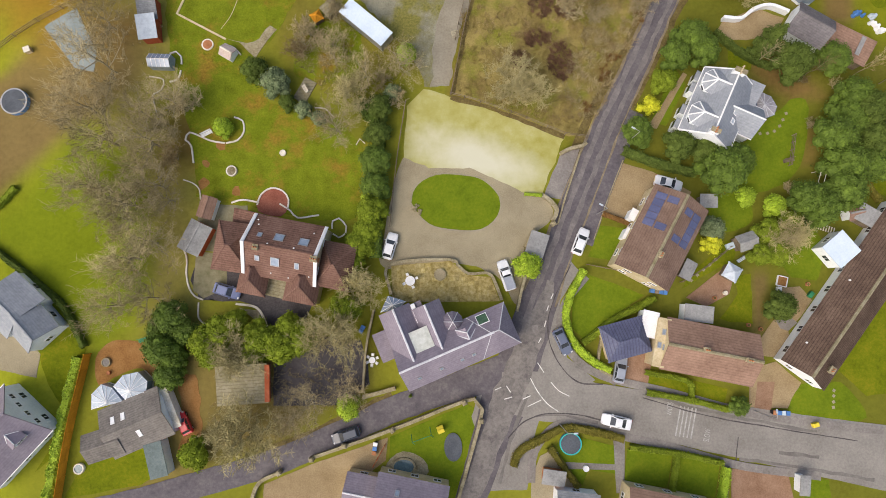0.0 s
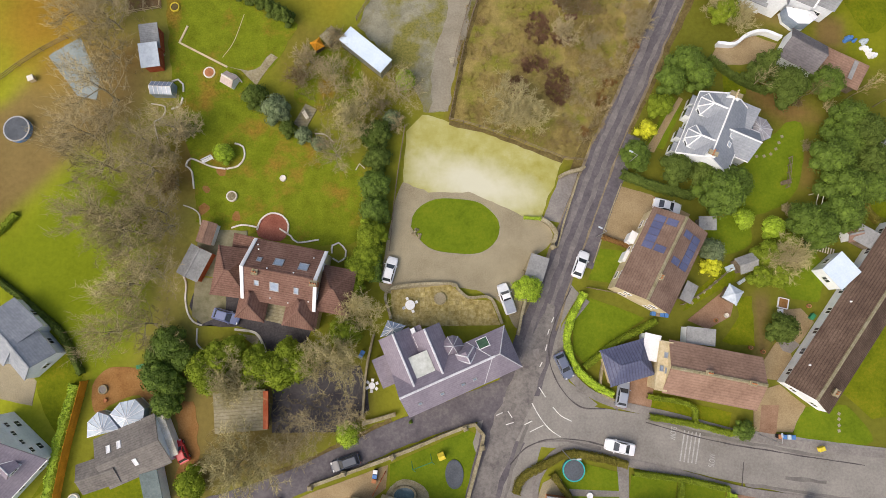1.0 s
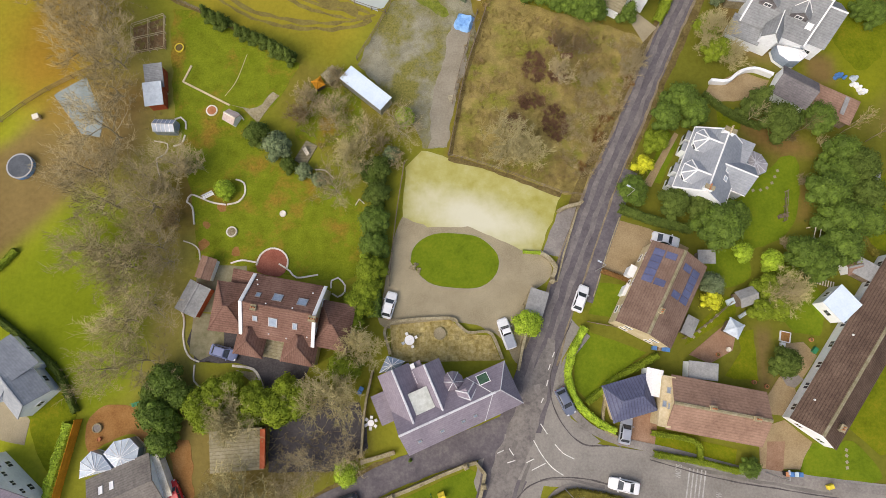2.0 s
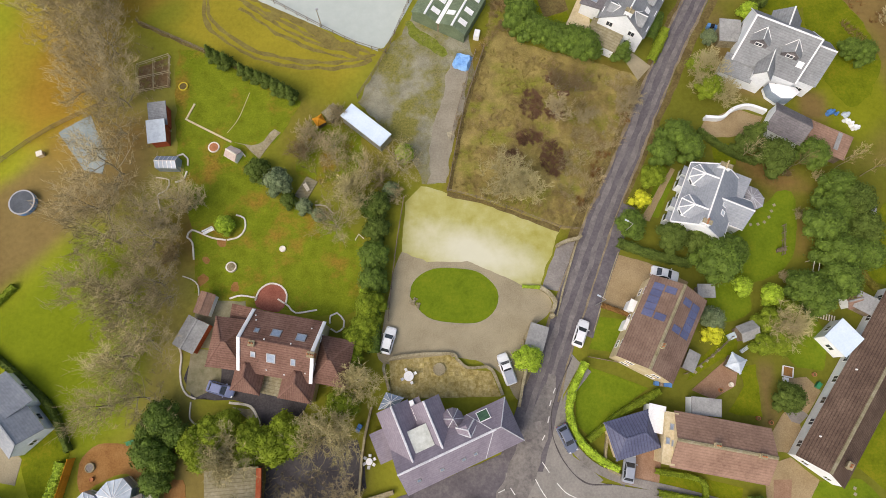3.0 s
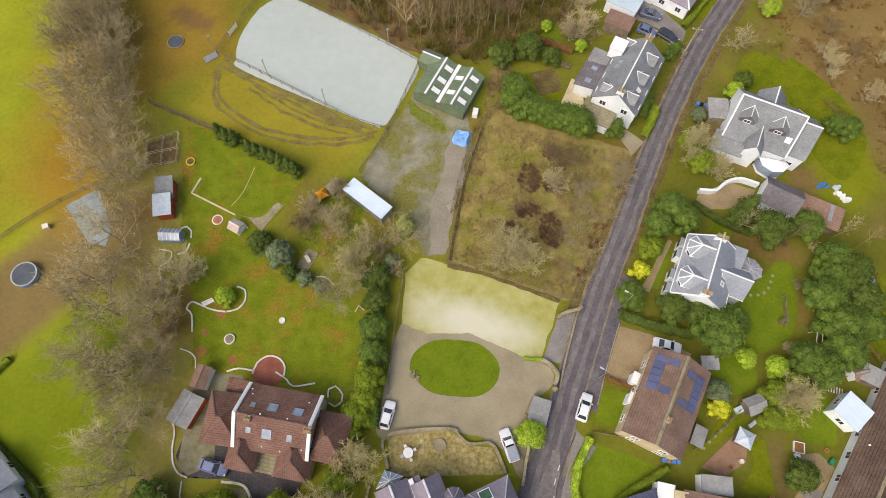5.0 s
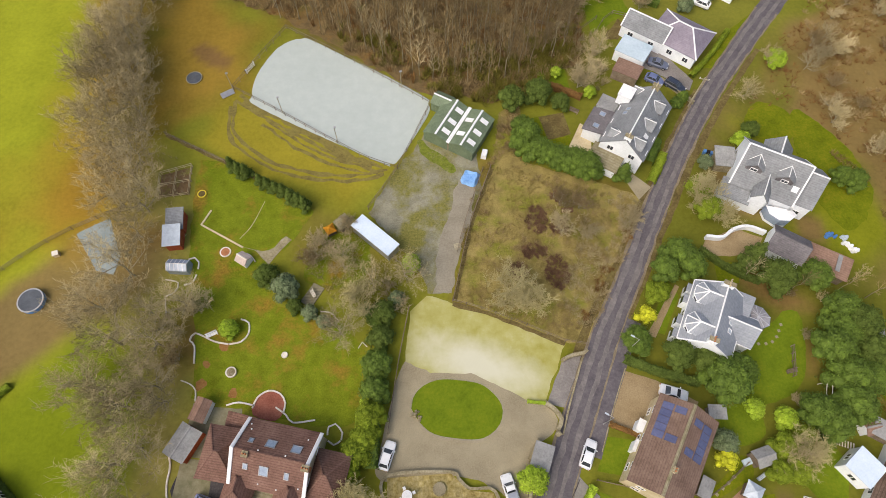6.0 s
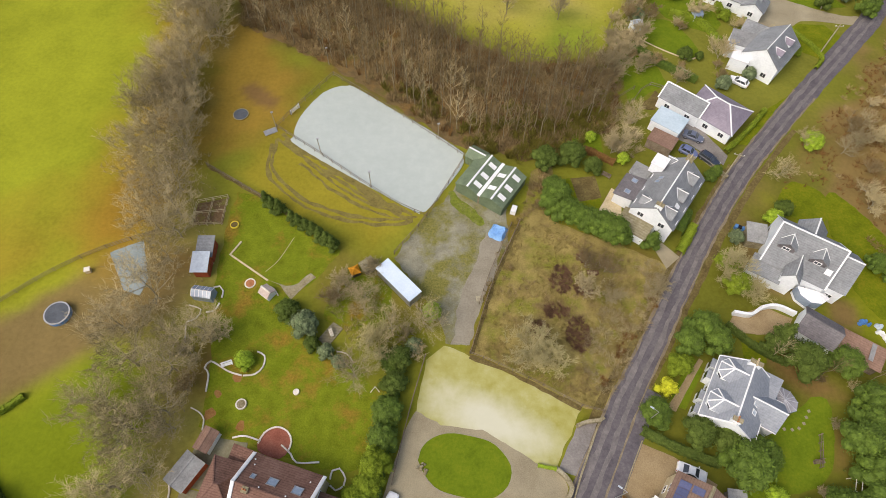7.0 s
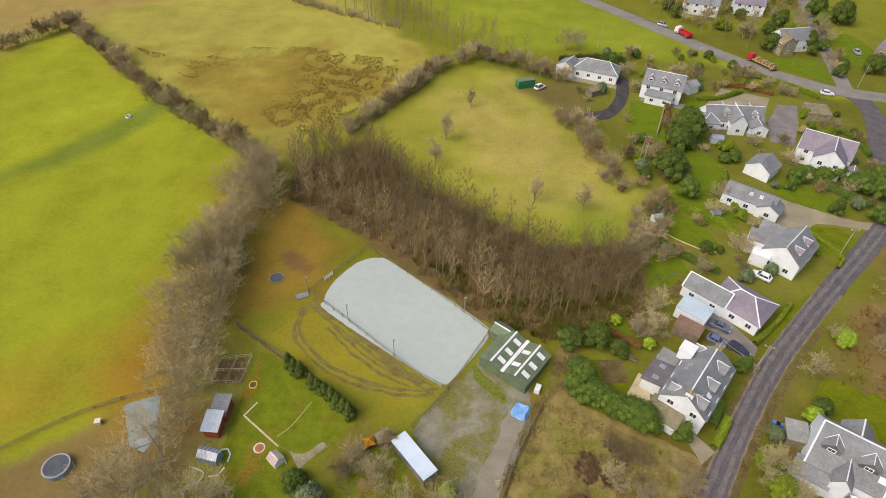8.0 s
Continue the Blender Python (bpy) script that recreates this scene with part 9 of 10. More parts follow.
patch("flower_bed", [(-28.2, 1.0), (-27.4, -1), (-26.9, -1.7), (-29.6, 0.4), (-31.2, 1.6)], 0.06, M_STONE, "stony raised flower bed", "bed", 0.1)
patch("side_path", [(25.2, -19.8), (26.9, -20.2), (26.4, -28), (25.2, -28)], 0.05, M_PAVE, "narrow grey garden path", "path", 0.04)
patch("side_path", [(17.8, -23.2), (25.2, -23.8), (25.2, -24.6), (18.2, -24.2)], 0.055, M_PAVE, "narrow grey garden path", "path", 0.04)
patch("side_path", [(41.4, -23.6), (42.4, -23.8), (41.8, -30), (40.8, -30)], 0.05, M_PAVE, "narrow grey garden path", "path", 0.04)
patch("villa_path", [(34.8, 27.4), (38.6, 33.6), (40.2, 36), (39.6, 36.4), (37.6, 33.8), (33.4, 27.8)], 0.05, M_TAN, "tan gravel path beside the villa", "path", 0.06)
patch("grass_bank", [(38.6, 96), (41, 93.6), (38, 90.4), (34.6, 90.6)], 0.1, M_MUD, "dug earth bank behind the garage", "bank", 0.5)
rut = 0.008
for pts in ([(-38.7, 75.0), (-38.4, 68.6), (-36.0, 65.4), (-30.5, 61.2), (-24.2, 58.9), (-17.1, 57.9), (-12.0, 58.3), (-9.0, 59.2)], [(-38.2, 76.4), (-30.2, 71.0), (-23.6, 66.9), (-16.2, 62.3), (-10.0, 59.4)], [(-32.4, 70.6), (-24.6, 64.6), (-18.0, 61.2), (-12, 59.4)]):
    for off in (-0.55, 0.55):
        q = [(x + off * 0.6, y + off) for x, y in pts]
        rut += 0.004
        tagged(part("wheel_track", strip_mesh(q, 0.6, rut, wob=0.5), M_RUT), "muddy wheel rut in the paddock grass", "track", "", "structure")
tagged(part("muddy_bank", strip_mesh([(-37, 75.4), (-28, 70.6), (-19, 64.6), (-11.6, 60.4)], 1.6, 0.004, wob=1.0), M_RUT), "trodden muddy strip beside the arena", "track", "", "structure")
tagged(part("verge", strip_mesh([(-27, -20.4), (-16, -16.2), (-8, -12.4)], 1.6, 0.01, wob=0.7), M_MUD), "leafy muddy lane verge", "verge", "", "structure")

# stone slabs of the terrace, each a piece of its own
terrace = patch("slab_terrace", [(-7.6, 7.2), (1.6, 7.7), (2.6, 6.8), (4.0, 5.4), (7.6, 5.0), (9.0, 1.2), (-7.6, 1.6)], 0.05, M_SLABSTONE, "mossy yellow-brown stone slab terrace", "terrace", 0.05)
SLAB = []
for w_, d_ in ((0.55, 0.55), (0.85, 0.55), (0.7, 0.7), (0.5, 0.8)):
    bm = box(bmesh.new(), 0, 0, 0, w_, d_, 0.05, 0, 0.96)
    me = bpy.data.meshes.new("paving_slab")
    bm.to_mesh(me)
    bm.free()
    me.materials.append(M_SLABSTONE)
    SLAB.append(me)
TP = [(-7.2, 7.0), (1.4, 7.4), (2.4, 6.4), (4.0, 5.0), (7.4, 4.7), (8.6, 1.5), (-7.2, 1.9)]
y = 1.9
while y < 7.4:
    x = -7.4 + rngP.uniform(0, 0.4)
    while x < 8.8:
        k = rngP.randrange(4)
        if inside(TP, np.array(x), np.array(y)) and rngP.random() < 0.9:
            part("paving_slab", SLAB[k], M_SLABSTONE, terrace, "", pose(x, y, 0.036, rngP.uniform(-1, 1), rngP.uniform(-1, 1), rngP.uniform(-5, 5)))
        x += 0.78 + rngP.uniform(0, 0.2)
    y += 0.74


# ---- garden things ----
def trampoline(x, y, r, hgt, label, rim, ry=None, net=False):
    ob = thing("trampoline", x, y, 0, 0, label, "trampoline")
    part("jumping_mat", disc(bmesh.new(), 0, 0, hgt, r * 0.91, 0.03, 28, (ry or r) * 0.91), M_TRAMP, ob)
    part("pad", ring(bmesh.new(), 0, 0, hgt - 0.02, r, r * 0.1, 0.08, 28, ry), rim, ob)
    if hgt > 0.3:
        part("skirt", ring(bmesh.new(), 0, 0, 0.1, r * 0.98, 0.03, hgt - 0.12, 28, ry), M_BLUEPVC, ob)
        for k in range(6):
            a = k * 1.047
            part("leg", tube(bmesh.new(), (r * 0.97 * math.cos(a), (ry or r) * 0.97 * math.sin(a), 0), (r * 0.97 * math.cos(a), (ry or r) * 0.97 * math.sin(a), hgt + (1.6 if net else 0)), 0.03, 0.03, 6), M_STEEL, ob)


trampoline(-65.9, 35.0, 2.1, 0.9, "large round trampoline with blue skirt", M_STEEL)
trampoline(18.6, -20.4, 1.65, 0.7, "round trampoline with a teal rim", M_TEAL)
trampoline(1.0, -20.4, 1.35, 0.12, "sunken oval dark trampoline", M_TRAMP, 2.1)
trampoline(-47.3, 81.4, 1.6, 0.12, "low round trampoline in the paddock", M_STONE)
trampoline(70.2, 12.6, 1.9, 0.6, "round dark trampoline behind a hedge", M_TRAMP)


def planter(x, y, r, label, rim=None, inner=None, hgt=0.3):
    ob = thing("round_planter", x, y, 0, 0, label, "planter")
    part("rim", ring(bmesh.new(), 0, 0, 0, r, r * 0.22, hgt, 22), rim or M_EDGE, ob)
    part("soil", disc(bmesh.new(), 0, 0, 0, r * 0.8, hgt * 0.8, 18), inner or M_MUD, ob)


planter(-32.1, 22.9, 0.85, "round white stone planter on the lawn", None, M_STONE, 0.4)
planter(-35.9, 43.5, 0.95, "round pale-edged flower bed", None, M_TERRACOTTA, 0.15)
planter(-41.6, 54.9, 0.8, "round yellow planter ring on the lawn", M_YELLOW, M_MUD, 0.3)
planter(-24.1, 25.5, 0.5, "small white ornament on the lawn", None, M_EDGE, 0.3)
planter(-0.1, 5.6, 0.95, "round pale stone planter on the terrace", M_STONE, M_GRAVEL, 0.4)
planter(-51.3, -6.0, 0.7, "round grey pot lid in the yard", M_STONE, M_PAVE, 0.4)
planter(-50.9, -7.6, 0.3, "small round terracotta pot", M_TERRACOTTA, M_TERRACOTTA, 0.4)
planter(-55.1, -21.6, 0.8, "round pale stone birdbath", M_EDGE, M_WATER, 0.5)
planter(20.8, -24.2, 0.45, "round white garden ornament", M_WHITETRIM, M_WHITETRIM, 0.4)
planter(16.4, -22.0, 0.4, "round pale garden ornament", M_EDGE, M_BRAMBLE, 0.4)
planter(36.8, 107.8, 0.5, "small garden fountain ring", M_EDGE, M_WATER, 0.4)
planter(43.6, -1.9 + 3.2, 0.35, "round pale patio pot", M_EDGE, M_EDGE, 0.4)
rock_ob = thing("rockery", -3.4, 15.9, 0.05, 0, "small grey stone rockery on the oval lawn", "rockery")
bm = bmesh.new()
for k in range(14):
    a, q = rngP.uniform(0, 6.28), rngP.uniform(0, 0.9)
    box(bm, q * math.cos(a), q * math.sin(a), 0, rngP.uniform(0.3, 0.6), rngP.uniform(0.3, 0.5), rngP.uniform(0.15, 0.4), rngP.uniform(0, 90), 0.6)
part("stones", bm, M_STONE, rock_ob)


def table_set(x, y, r, label, material, seats=4):
    ob = thing("garden_table", x, y, 0.09, 0, label, "table")
    part("tabletop", disc(bmesh.new(), 0, 0, 0.7, r, 0.05, 20), material, ob)
    part("pedestal", tube(bmesh.new(), (0, 0, 0), (0, 0, 0.7), 0.08, 0.08, 8), material, ob)
    for k in range(seats):
        a = k * 6.2832 / seats + 0.4
        c = thing("garden_chair", x + (r + 0.3) * math.cos(a), y + (r + 0.3) * math.sin(a), 0.09, math.degrees(a), "white garden chair at a round table", "chair", "garden chairs")
        part("seat", box(bmesh.new(), 0, 0, 0.4, 0.42, 0.42, 0.05), material, c)
        part("backrest", box(bmesh.new(), 0.2, 0, 0.45, 0.05, 0.42, 0.4), material, c)
        for sx in (-0.17, 0.17):
            for sy in (-0.17, 0.17):
                part("leg", box(bmesh.new(), sx, sy, 0, 0.04, 0.04, 0.4), material, c)


table_set(-4.7, 4.8, 0.75, "round white garden table on the terrace", M_WHITETRIM)
table_set(-10.8, -7.0, 0.5, "round white metal garden table", M_WHITETRIM, 6)


def bench(x, y, rz, label, material, ln=1.6):
    ob = thing("bench", x, y, 0.04, rz, label, "bench")
    for k in range(3):
        part("seat_slat", box(bmesh.new(), 0, -0.18 + 0.18 * k, 0.42, ln, 0.14, 0.05), material, ob)
    for k in range(3):
        part("back_slat", box(bmesh.new(), 0, 0.3, 0.52 + 0.16 * k, ln, 0.05, 0.12), material, ob)
    for sx in (-ln / 2 + 0.1, ln / 2 - 0.1):
        part("leg", box(bmesh.new(), sx, 0, 0, 0.08, 0.5, 0.42), material, ob)
        part("back_post", box(bmesh.new(), sx, 0.3, 0.42, 0.08, 0.06, 0.5), material, ob)


bench(-35.9, 28.9, 25, "slatted white timber garden bench", M_WHITETRIM, 1.8)
bench(-20.4, 35.6, -60, "pale grey bench on the deck", M_EDGE, 1.4)
bench(55.0, 21.6, 10, "weathered timber garden bench", M_WOOD, 1.6)
bench(26.6, 72.0, -30, "weathered timber bench by the dug plot", M_WOOD, 1.8)
bench(-45.4, -2.8, 12, "pale green garden bench by the yard", M_GREENPL, 1.8)
bench(46.4, 7.6 - 1.2, 30, "pale garden bench beside the shed", M_POLY, 1.4)

# greenhouse, doll-like huts, play things
h = house("greenhouse", -42.8, 40.5, "small aluminium glasshouse in the garden", "greenhouse")
b = block(h, -42.8, 40.5, 3.4, 2.0, -4, 1.6, 2.3, "gable", M_SKYLIGHT, M_SKYLIGHT, M_STEEL, 0.05, False, capw=0.12)
for k in range(6):
    for s in (-1, 1):
        part("glazing_bar", tube(bmesh.new(), (-1.7 + 0.68 * k, s * 1.05, 1.66), (-1.7 + 0.68 * k, 0, 2.42), 0.035, 0.035, 4), M_WHITETRIM, h, "", b["B"])
h = house("playhouse", -32.3, 41.6, "small pale-roofed white playhouse", "playhouse")
block(h, -32.3, 41.7, 2.0, 1.7, -32, 1.3, 1.9, "gable", mat("faded_pink_felt", [(0.42, 0.33, 0.29), (0.52, 0.42, 0.37), (0.6, 0.5, 0.45)], 0.6, 4.0, 0.85, 0.1), M_WHITE, M_EDGE, 0.2, False)
h = house("playhouse", -18.0, 47.0, "tiny orange-roofed play hut", "playhouse")
block(h, -18.2, 47.0, 1.4, 1.4, 30, 1.2, 1.8, "hip", M_ORANGEWOOD, M_WOOD, M_ORANGEWOOD, 0.15, False)
h = house("shed", -15.8, 48.2, "small mossy-roofed timber hut", "shed")
block(h, -16.0, 48.1, 2.0, 1.6, 40, 1.7, 1.9, "mono", M_CEMENT, M_WOOD, win=False)
h = house("playhouse", -0.8, -17.6, "small yellow toy house on the lawn", "playhouse")
block(h, -0.8, -17.6, 0.9, 0.9, 20, 0.9, 1.3, "gable", M_YELLOW, M_YELLOW, M_YELLOW, 0.1, False)
ob = thing("swing", -3.6, -18.6, 0, 18, "green garden swing frame on the lawn", "swing")
for sx in (-1.5, 1.5):
    for sy in (-0.8, 0.8):
        part("leg", tube(bmesh.new(), (sx, sy, 0), (sx, 0, 1.9), 0.05, 0.05, 6), M_GREENPL, ob)
part("top_bar", tube(bmesh.new(), (-1.5, 0, 1.9), (1.5, 0, 1.9), 0.05, 0.05, 6), M_GREENPL, ob)
ob = thing("swing", 58.9, 18.4, 0, 70, "pale timber swing frame under evergreens", "swing")
for sx in (-1.0, 1.0):
    for sy in (-0.7, 0.7):
        part("leg", tube(bmesh.new(), (sx, sy, 0), (sx, sy * 0.6, 2.0), 0.06, 0.06, 6), M_EDGE, ob)
    part("cross_bar", tube(bmesh.new(), (sx, -0.42, 2.0), (sx, 0.42, 2.0), 0.06, 0.06, 6), M_EDGE, ob)
for s in (-0.42, 0.42):
    part("top_bar", tube(bmesh.new(), (-1.0, s, 2.0), (1.0, s, 2.0), 0.06, 0.06, 6), M_EDGE, ob)
ob = thing("paddling_pool", -6.5, -23.0, 0.03, 0, "oval blue-lined garden pond", "pond")
part("rim", ring(bmesh.new(), 0, 0, 0, 1.8, 0.3, 0.35, 26, 1.35), M_STONE, ob)
part("water", disc(bmesh.new(), 0, 0, 0, 1.55, 0.28, 26, 1.1), M_WATER, ob)
patch("pond_surround", [(-9, -22.4), (-6.6, -20.8), (-3.6, -22), (-3.2, -24.6), (-9, -24.6)], 0.036, M_STONE, "pale stone surround of the pond", "surround", 0.15, True)
ob = thing("tarpaulin", 6.2, 57.4, 0, -20, "crumpled faded blue tarpaulin over a stack", "tarpaulin")
bm = bmesh.new()
N = 9
grid = [[bm.verts.new(((i / (N - 1) - 0.5) * 3.0 + rngP.uniform(-0.1, 0.1), (j / (N - 1) - 0.5) * 3.0 + rngP.uniform(-0.1, 0.1), 0.02 if i in (0, N - 1) or j in (0, N - 1) else 0.9 + rngP.uniform(-0.15, 0.12))) for j in range(N)] for i in range(N)]
for i in range(N - 1):
    for j in range(N - 1):
        bm.faces.new((grid[i][j], grid[i + 1][j], grid[i + 1][j + 1], grid[i][j + 1]))
part("sheet", bm, M_TARP, ob)
ob = thing("white_tank", 9.0, 62.4, 0, -15, "small white box tank beside the stable", "tank")
part("body", box(bmesh.new(), 0, 0, 0, 1.0, 1.6, 1.0, 0, 0.95), M_WHITETRIM, ob)
ob = thing("timber_pallet", 3.6, 43.9, 0, 10, "dark timber pallet against the fence", "pallet")
for k in range(5):
    part("slat", box(bmesh.new(), 0, -0.5 + 0.25 * k, 0.1, 1.2, 0.18, 0.04), M_BARK, ob)
for k in (-0.5, 0.5):
    part("bearer", box(bmesh.new(), k, 0, 0, 0.1, 1.2, 0.1), M_BARK, ob)
for x, y, m_, lab, s_ in ((68.0, 45.0, M_BLUEPVC, "heap of bright blue bags", 1.5), (70.6, 43.4, M_WHITETRIM, "heap of white rubble sacks", 1.0), (71.4, 42.2, M_WHITETRIM, "heap of white rubble sacks", 0.9), (70.2, 44.6, M_POLY, "heap of pale sacks by the store", 0.8)):
    ob = thing("sacks", x, y, 0, 0, lab, "sacks")
    for k in range(6):
        a, q = rngP.uniform(0, 6.28), rngP.uniform(0, s_ * 0.7)
        part("sack", disc(bmesh.new(), q * math.cos(a), q * math.sin(a), 0, rngP.uniform(0.3, 0.5), rngP.uniform(0.4, 0.8), 9, None, 0.5), m_, ob)


def bins(x, y, rz, cols):
    for k, c in enumerate(cols):
        ob = thing("wheelie_bin", x + 0.65 * k * math.cos(radians(rz)), y + 0.65 * k * math.sin(radians(rz)), 0.05, rz, "plastic wheeled refuse bin with a coloured lid", "bin", "refuse bins")
        part("body", box(bmesh.new(), 0, 0, 0.0, 0.46, 0.5, 0.95, 0, 1.15), M_BLACK if c is not M_BLUEPVC else M_BLUEPVC, ob)
        part("lid", box(bmesh.new(), 0, 0, 0.95, 0.58, 0.66, 0.08, 0, 0.95), c, ob)


bins(32.2, 2.0, -10, (M_BLUEPVC, M_WOOD, M_BLUEPVC, M_BLUEPVC))
bins(49.4, -16.8, -5, (M_TERRACOTTA, M_BLUEPVC, M_PALEBLUE, M_BLUEPVC))
bins(-12.4, -2.6, 60, (M_BLUEPVC, M_BLUEPVC))
bins(-10.6, -19.4, -100, (M_WHITETRIM, M_BLUEPVC, M_TERRACOTTA))
bins(49.6, 62.2, -20, (M_BLUEPVC, M_BLACK, M_BLUEPVC))
ob = thing("grit_bin", 55.6, -18.9, 0.1, 15, "small yellow roadside grit bin", "bin")
part("body", box(bmesh.new(), 0, 0, 0, 0.9, 0.6, 0.6), M_YELLOW, ob)
part("lid", box(bmesh.new(), 0, 0, 0.6, 0.96, 0.66, 0.12, 0, 0.8), M_YELLOW, ob)
ob = thing("shipping_container", 0.9, 180.6, 0, 28, "green steel shipping container in the yard", "container")
part("body", box(bmesh.new(), 0, 0, 0.1, 6.0, 2.4, 2.5), M_GREENPL, ob)
part("roof", box(bmesh.new(), 0, 0, 2.6, 6.06, 2.46, 0.06), M_GREENMETAL, ob)
for k in range(-7, 8):
    for s in (-1, 1):
        part("rib", box(bmesh.new(), k * 0.4, s * 1.22, 0.15, 0.16, 0.06, 2.4), M_GREENPL, ob)
h = house("shed", 24, 180, "weathered grey open-topped timber store", "shed")
block(h, 24.0, 180.2, 6.4, 2.8, 38, 2.0, 2.5, "gable", M_CEMENT, M_WOOD, win=False)
h = house("summerhouse", 35.8, 115.2, "tiny pale garden summerhouse", "summerhouse")
block(h, 35.8, 115.2, 2.2, 2.0, 20, 1.9, 2.6, "gable", M_POLY, M_WHITE, M_POLY, 0.15, False)
h = house("greenhouse", 57.6, 156.6, "small glazed garden greenhouse", "greenhouse")
block(h, 57.6, 156.6, 3.4, 2.2, 0, 1.6, 2.3, "gable", M_SKYLIGHT, M_POLY, M_STEEL, 0.05, False)
h = house("greenhouse", 52.6, 130.4, "small pale glazed garden frame", "greenhouse")
block(h, 50.4, 120.4, 2.2, 1.8, 20, 1.4, 2.0, "gable", M_SKYLIGHT, M_POLY, M_STEEL, 0.05, False)
for x, y in ((49.8, 26.4), (51.0, 26.1), (52.2, 26.1), (53.3, 26.4), (54.2, 27.2), (54.8, 28.2), (55.4, 29.2), (59.1, -14.0), (59.0, -14.8), (58.9, -15.7), (58.8, -16.5), (38.6, 3.4), (39.6, 4.2), (40.6, 5.0), (41.6, 5.7), (42.6, 6.5)):
    ob = thing("stepping_stone", x, y, 0.03, rngP.uniform(0, 60), "pale square stepping stone in the lawn", "stepping stone", "stepping stones")
    part("stone", box(bmesh.new(), 0, 0, 0, 0.45, 0.45, 0.05, 0, 0.9), M_GRAVEL, ob)


# ---- poles, lamps, wires ----
def pole(x, y, hgt, label, arm=True, twin=False):
    ob = thing("utility_pole", x, y, 0, rngP.uniform(-20, 60), label, "utility pole")
    for s in ((-0.7, 0.7) if twin else (0,)):
        part("shaft", tube(bmesh.new(), (s, 0, -0.1), (s * 0.7, 0, hgt), 0.16, 0.11, 8), M_BARK, ob)
    if arm:
        part("crossarm", box(bmesh.new(), 0, 0, hgt - 0.5, 1.8 + (1 if twin else 0), 0.12, 0.12), M_BARK, ob)
        for k in (-0.8, 0, 0.8):
            part("insulator", disc(bmesh.new(), k, 0, hgt - 0.38, 0.06, 0.2, 8), M_WHITETRIM, ob)


pole(49.0, 73.2, 8.0, "dark timber utility pole beside the lane")
pole(76.6, 110.8, 8.0, "dark timber utility pole beside the lane")
pole(34.6, 140.6, 9.0, "twin timber pole with a transformer platform", True, True)
pole(112.7, 202.2, 8.0, "timber pole at the road junction", False)
pole(26.8, 217.8, 8.0, "timber pole in the field", False)
pole(98.0, 141.0, 8.0, "dark timber utility pole beside the lane")
for x, y in ((-29.0, 72.6), (-18.1, 65.7), (-39.2, 78.4), (-31.9, 97.4), (-6.4, 78.4)):
    ob = thing("arena_lamp", x, y, 0, 20, "slim floodlight post at the riding arena", "lamp", "arena lamps")
    part("post", tube(bmesh.new(), (0, 0, -0.05), (0, 0, 4.6), 0.08, 0.06, 8), M_BARK, ob)
    part("lamp_head", box(bmesh.new(), 0.1, 0, 4.55, 0.5, 0.3, 0.16), M_STEEL, ob)
for x, y, rz in ((66.9, 239.6, 50), (59.8, 208.6, 50), (95.6, 216.8, 50), (17.2, -10.0 - 7.6, 0), (46.8, -16.6, 90), (24.6, 14.2, 150), (30.0, 25.4, 150)):
    ob = thing("street_lamp", x, y, 0, rz, "tall grey steel street lamp", "street lamp", "street lamps")
    part("post", tube(bmesh.new(), (0, 0, -0.05), (0, 0, 6.0), 0.08, 0.05, 8), M_STEEL, ob)
    part("arm", tube(bmesh.new(), (0, 0, 6.0), (0.9, 0, 6.15), 0.04, 0.04, 6), M_STEEL, ob)
    part("lamp_head", box(bmesh.new(), 1.1, 0, 6.08, 0.6, 0.22, 0.12), M_POLY, ob)
ob = thing("field_gate", -40.2, 77.4, 0, 32, "grey timber bridge-like gate platform", "gate")
for k in range(6):
    part("plank", box(bmesh.new(), 0, -0.6 + 0.24 * k, 0.12, 2.6, 0.2, 0.06), M_STEEL, ob)
for k in (-1.1, 1.1):
    part("bearer", box(bmesh.new(), k, 0, 0, 0.12, 1.4, 0.12), M_WOOD, ob)
ob = thing("field_gate", -36.4, 83.4, 0, 60, "white metal gate at the arena", "gate")
for k in range(4):
    part("bar", box(bmesh.new(), 0, 0, 0.2 + 0.28 * k, 2.4, 0.06, 0.06), M_WHITETRIM, ob)
for k in (-1.2, 1.2):
    part("gate_post", box(bmesh.new(), k, 0, 0, 0.12, 0.12, 1.25), M_WHITETRIM, ob)
ob = thing("feed_trough", -114.4, 137.6, 0.1, 20, "small white water trough in the pasture", "trough")
part("tank", ring(bmesh.new(), 0, 0, 0, 0.8, 0.12, 0.6, 16), M_WHITETRIM, ob)
part("water", disc(bmesh.new(), 0, 0, 0, 0.66, 0.45, 16), M_WATER, ob)
ob = thing("beehive_box", -64.2, 43.4, 0, 20, "small pale timber box by the field fence", "box")
part("body", box(bmesh.new(), 0, 0, 0, 0.9, 0.8, 0.8), M_CREAM, ob)
part("lid", box(bmesh.new(), 0, 0, 0.8, 1.0, 0.9, 0.1), M_EDGE, ob)


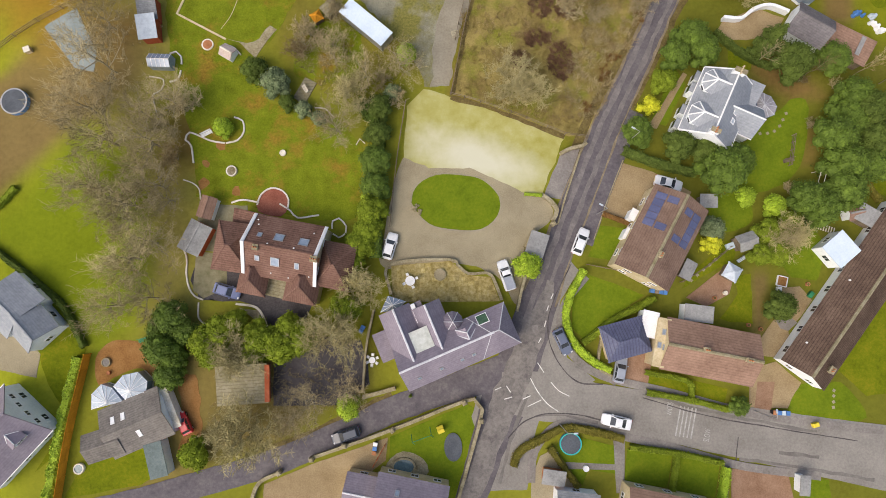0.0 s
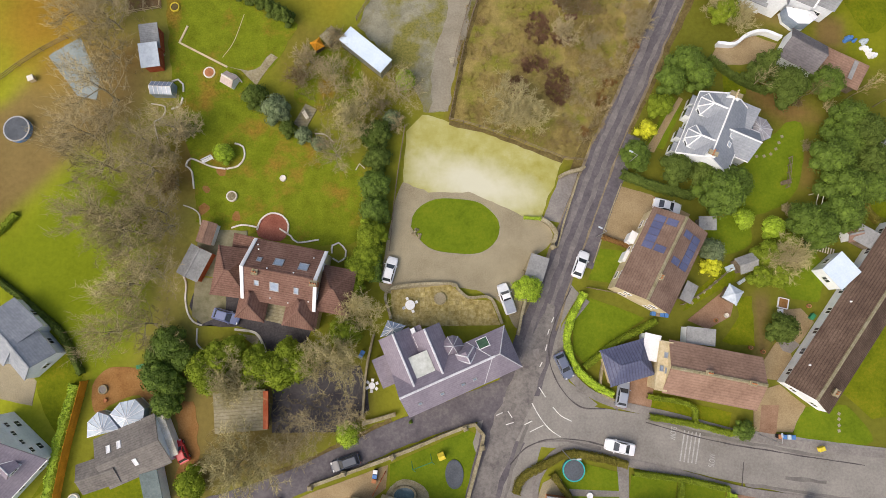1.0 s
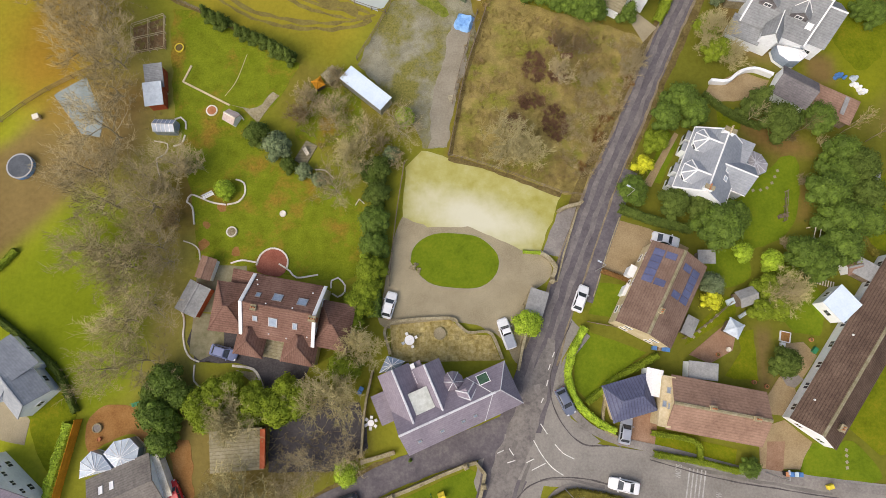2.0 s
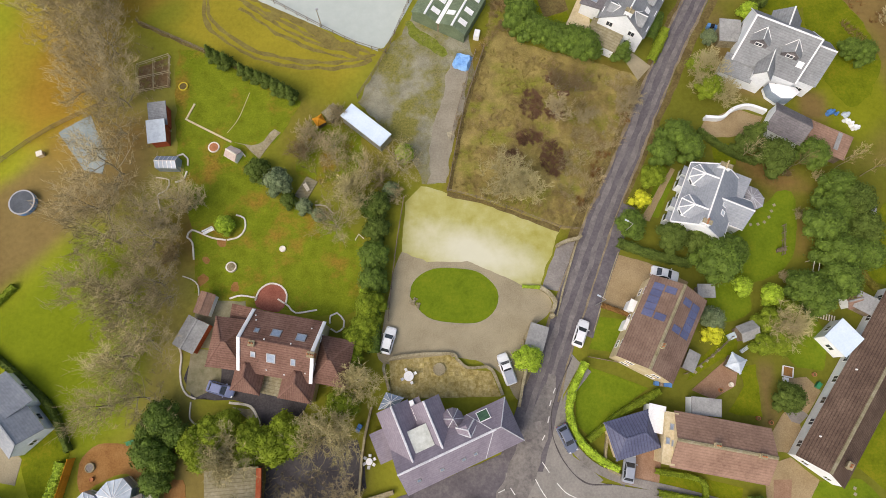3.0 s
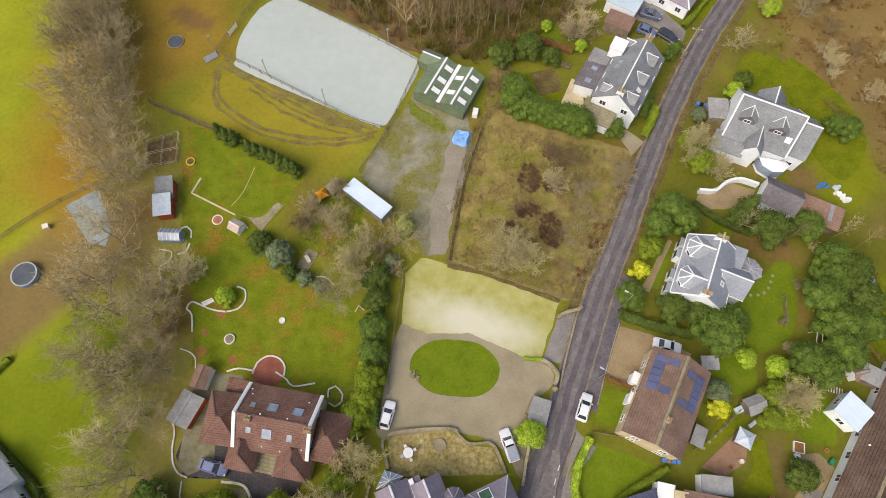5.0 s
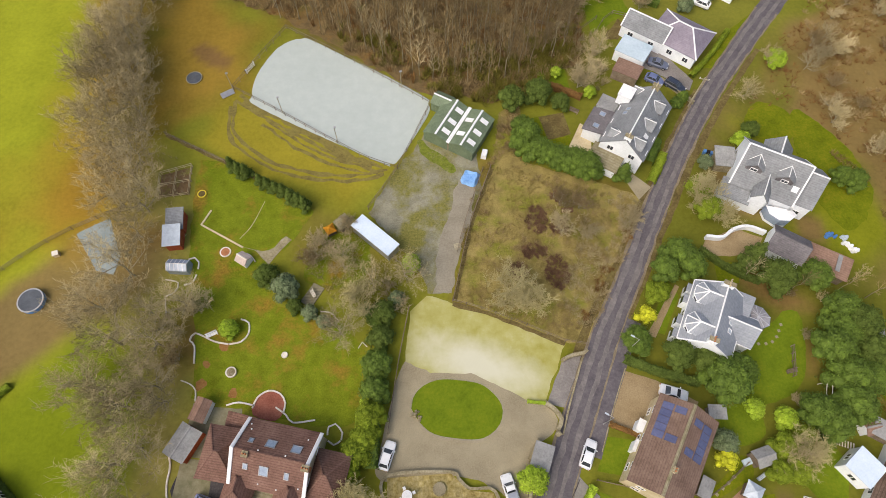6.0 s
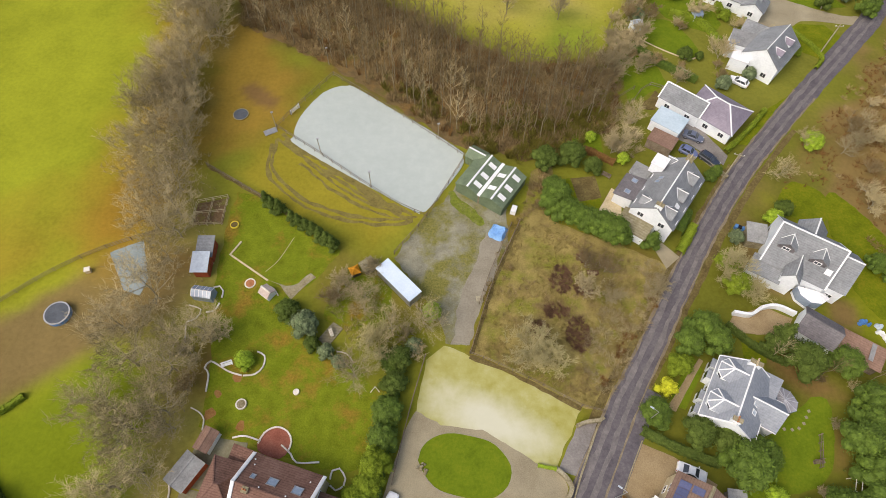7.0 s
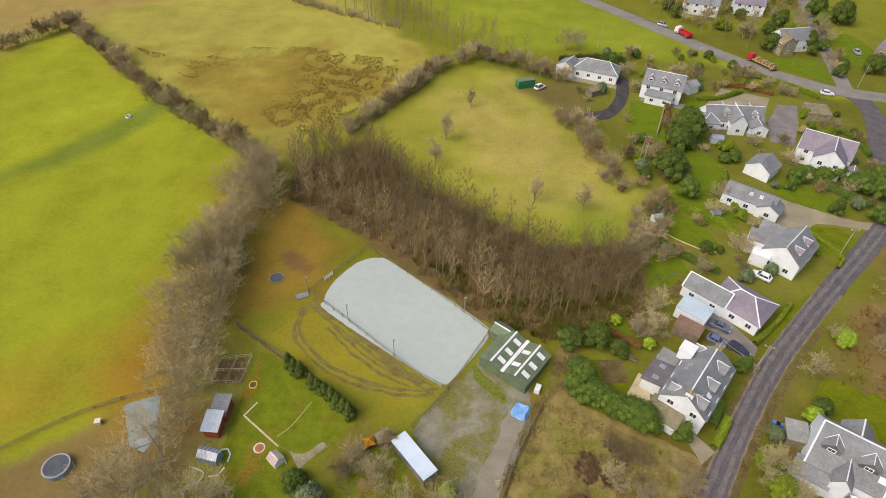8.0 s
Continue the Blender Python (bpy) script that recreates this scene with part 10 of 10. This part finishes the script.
# small things in the gardens of the terrace and the bungalow
patch("concrete_slab", [(50.9, -2.5), (52.8, -2.2), (54.4, -3.6), (52.9, -4.8), (51.7, -4.4)], 0.07, M_PAVE, "pale cracked concrete slab beside the patio", "slab", 0.04)
sand_ob = thing("sandbox", 52.5, 2.8, 0, 75, "small white-framed sandbox with orange sand", "sandbox")
for sx, sy, lx, ly in ((0.75, 0, 0.12, 1.5), (-0.75, 0, 0.12, 1.5), (0, 0.75, 1.5, 0.12), (0, -0.75, 1.5, 0.12)):
    part("board", box(bmesh.new(), sx, sy, 0, lx, ly, 0.28), M_WHITETRIM, sand_ob)
part("sand", box(bmesh.new(), 0, 0, 0, 1.38, 1.38, 0.16), M_ORANGE, sand_ob, "orange-brown sand")


def storage_box(x, y, rz, label, material, sx=1.1, sy=0.6, hgt=0.6):
    ob = thing("storage_box", x, y, 0, rz, label, "box")
    part("body", box(bmesh.new(), 0, 0, 0, sx, sy, hgt), material, ob)
    part("lid", box(bmesh.new(), 0, 0.02, hgt, sx + 0.06, sy + 0.06, 0.07, 0, 0.94), material, ob)


storage_box(51.8, 1.5, 80, "small white storage box beside the sandbox", M_WHITETRIM, 0.9)
storage_box(44.9, 8.5, 20, "pale green storage box on the lawn", M_PALEBLUE, 1.4, 0.9, 0.5)
storage_box(36.9, 8.0, 60, "pale storage box against the house", M_EDGE, 1.4, 0.6)
storage_box(56.6, 0.6, 48, "green storage box against the terrace", M_GREENPL, 0.9)
for x, y in ((46.8, -3.7), (48.6, -4.4), (56.4, 2.2), (41.9, 0.6)):
    planter(x, y, 0.3, "small round terracotta garden pot", M_TERRACOTTA, M_MUD, 0.4)
deck_ob = thing("pallet", 59.9, 10.8, 0, -20, "weathered slatted timber pallet on the lawn edge", "pallet")
for k in range(8):
    part("slat", box(bmesh.new(), -1.4 + 0.4 * k, 0, 0.08, 0.16, 1.0, 0.05), M_EDGE, deck_ob)
for sy in (-0.4, 0.4):
    part("bearer", box(bmesh.new(), 0, sy, 0, 3.1, 0.1, 0.08), M_WOOD, deck_ob)

# dark brown bands that follow three of the fences
for pts in ([(-50.3, 67.8), (-36.6, 60.6), (-24.2, 53.6)], [(10.2, 59.6), (6.1, 48.0), (2.8, 34.2)], [(2.5, 33.6), (7.2, 32.2), (14.3, 29.3), (20.2, 26.6)]):
    tagged(part("verge", strip_mesh(pts, 0.7, 0.036, wob=0.4), M_MUD), "dark brown strip under a fence", "verge", "", "structure")
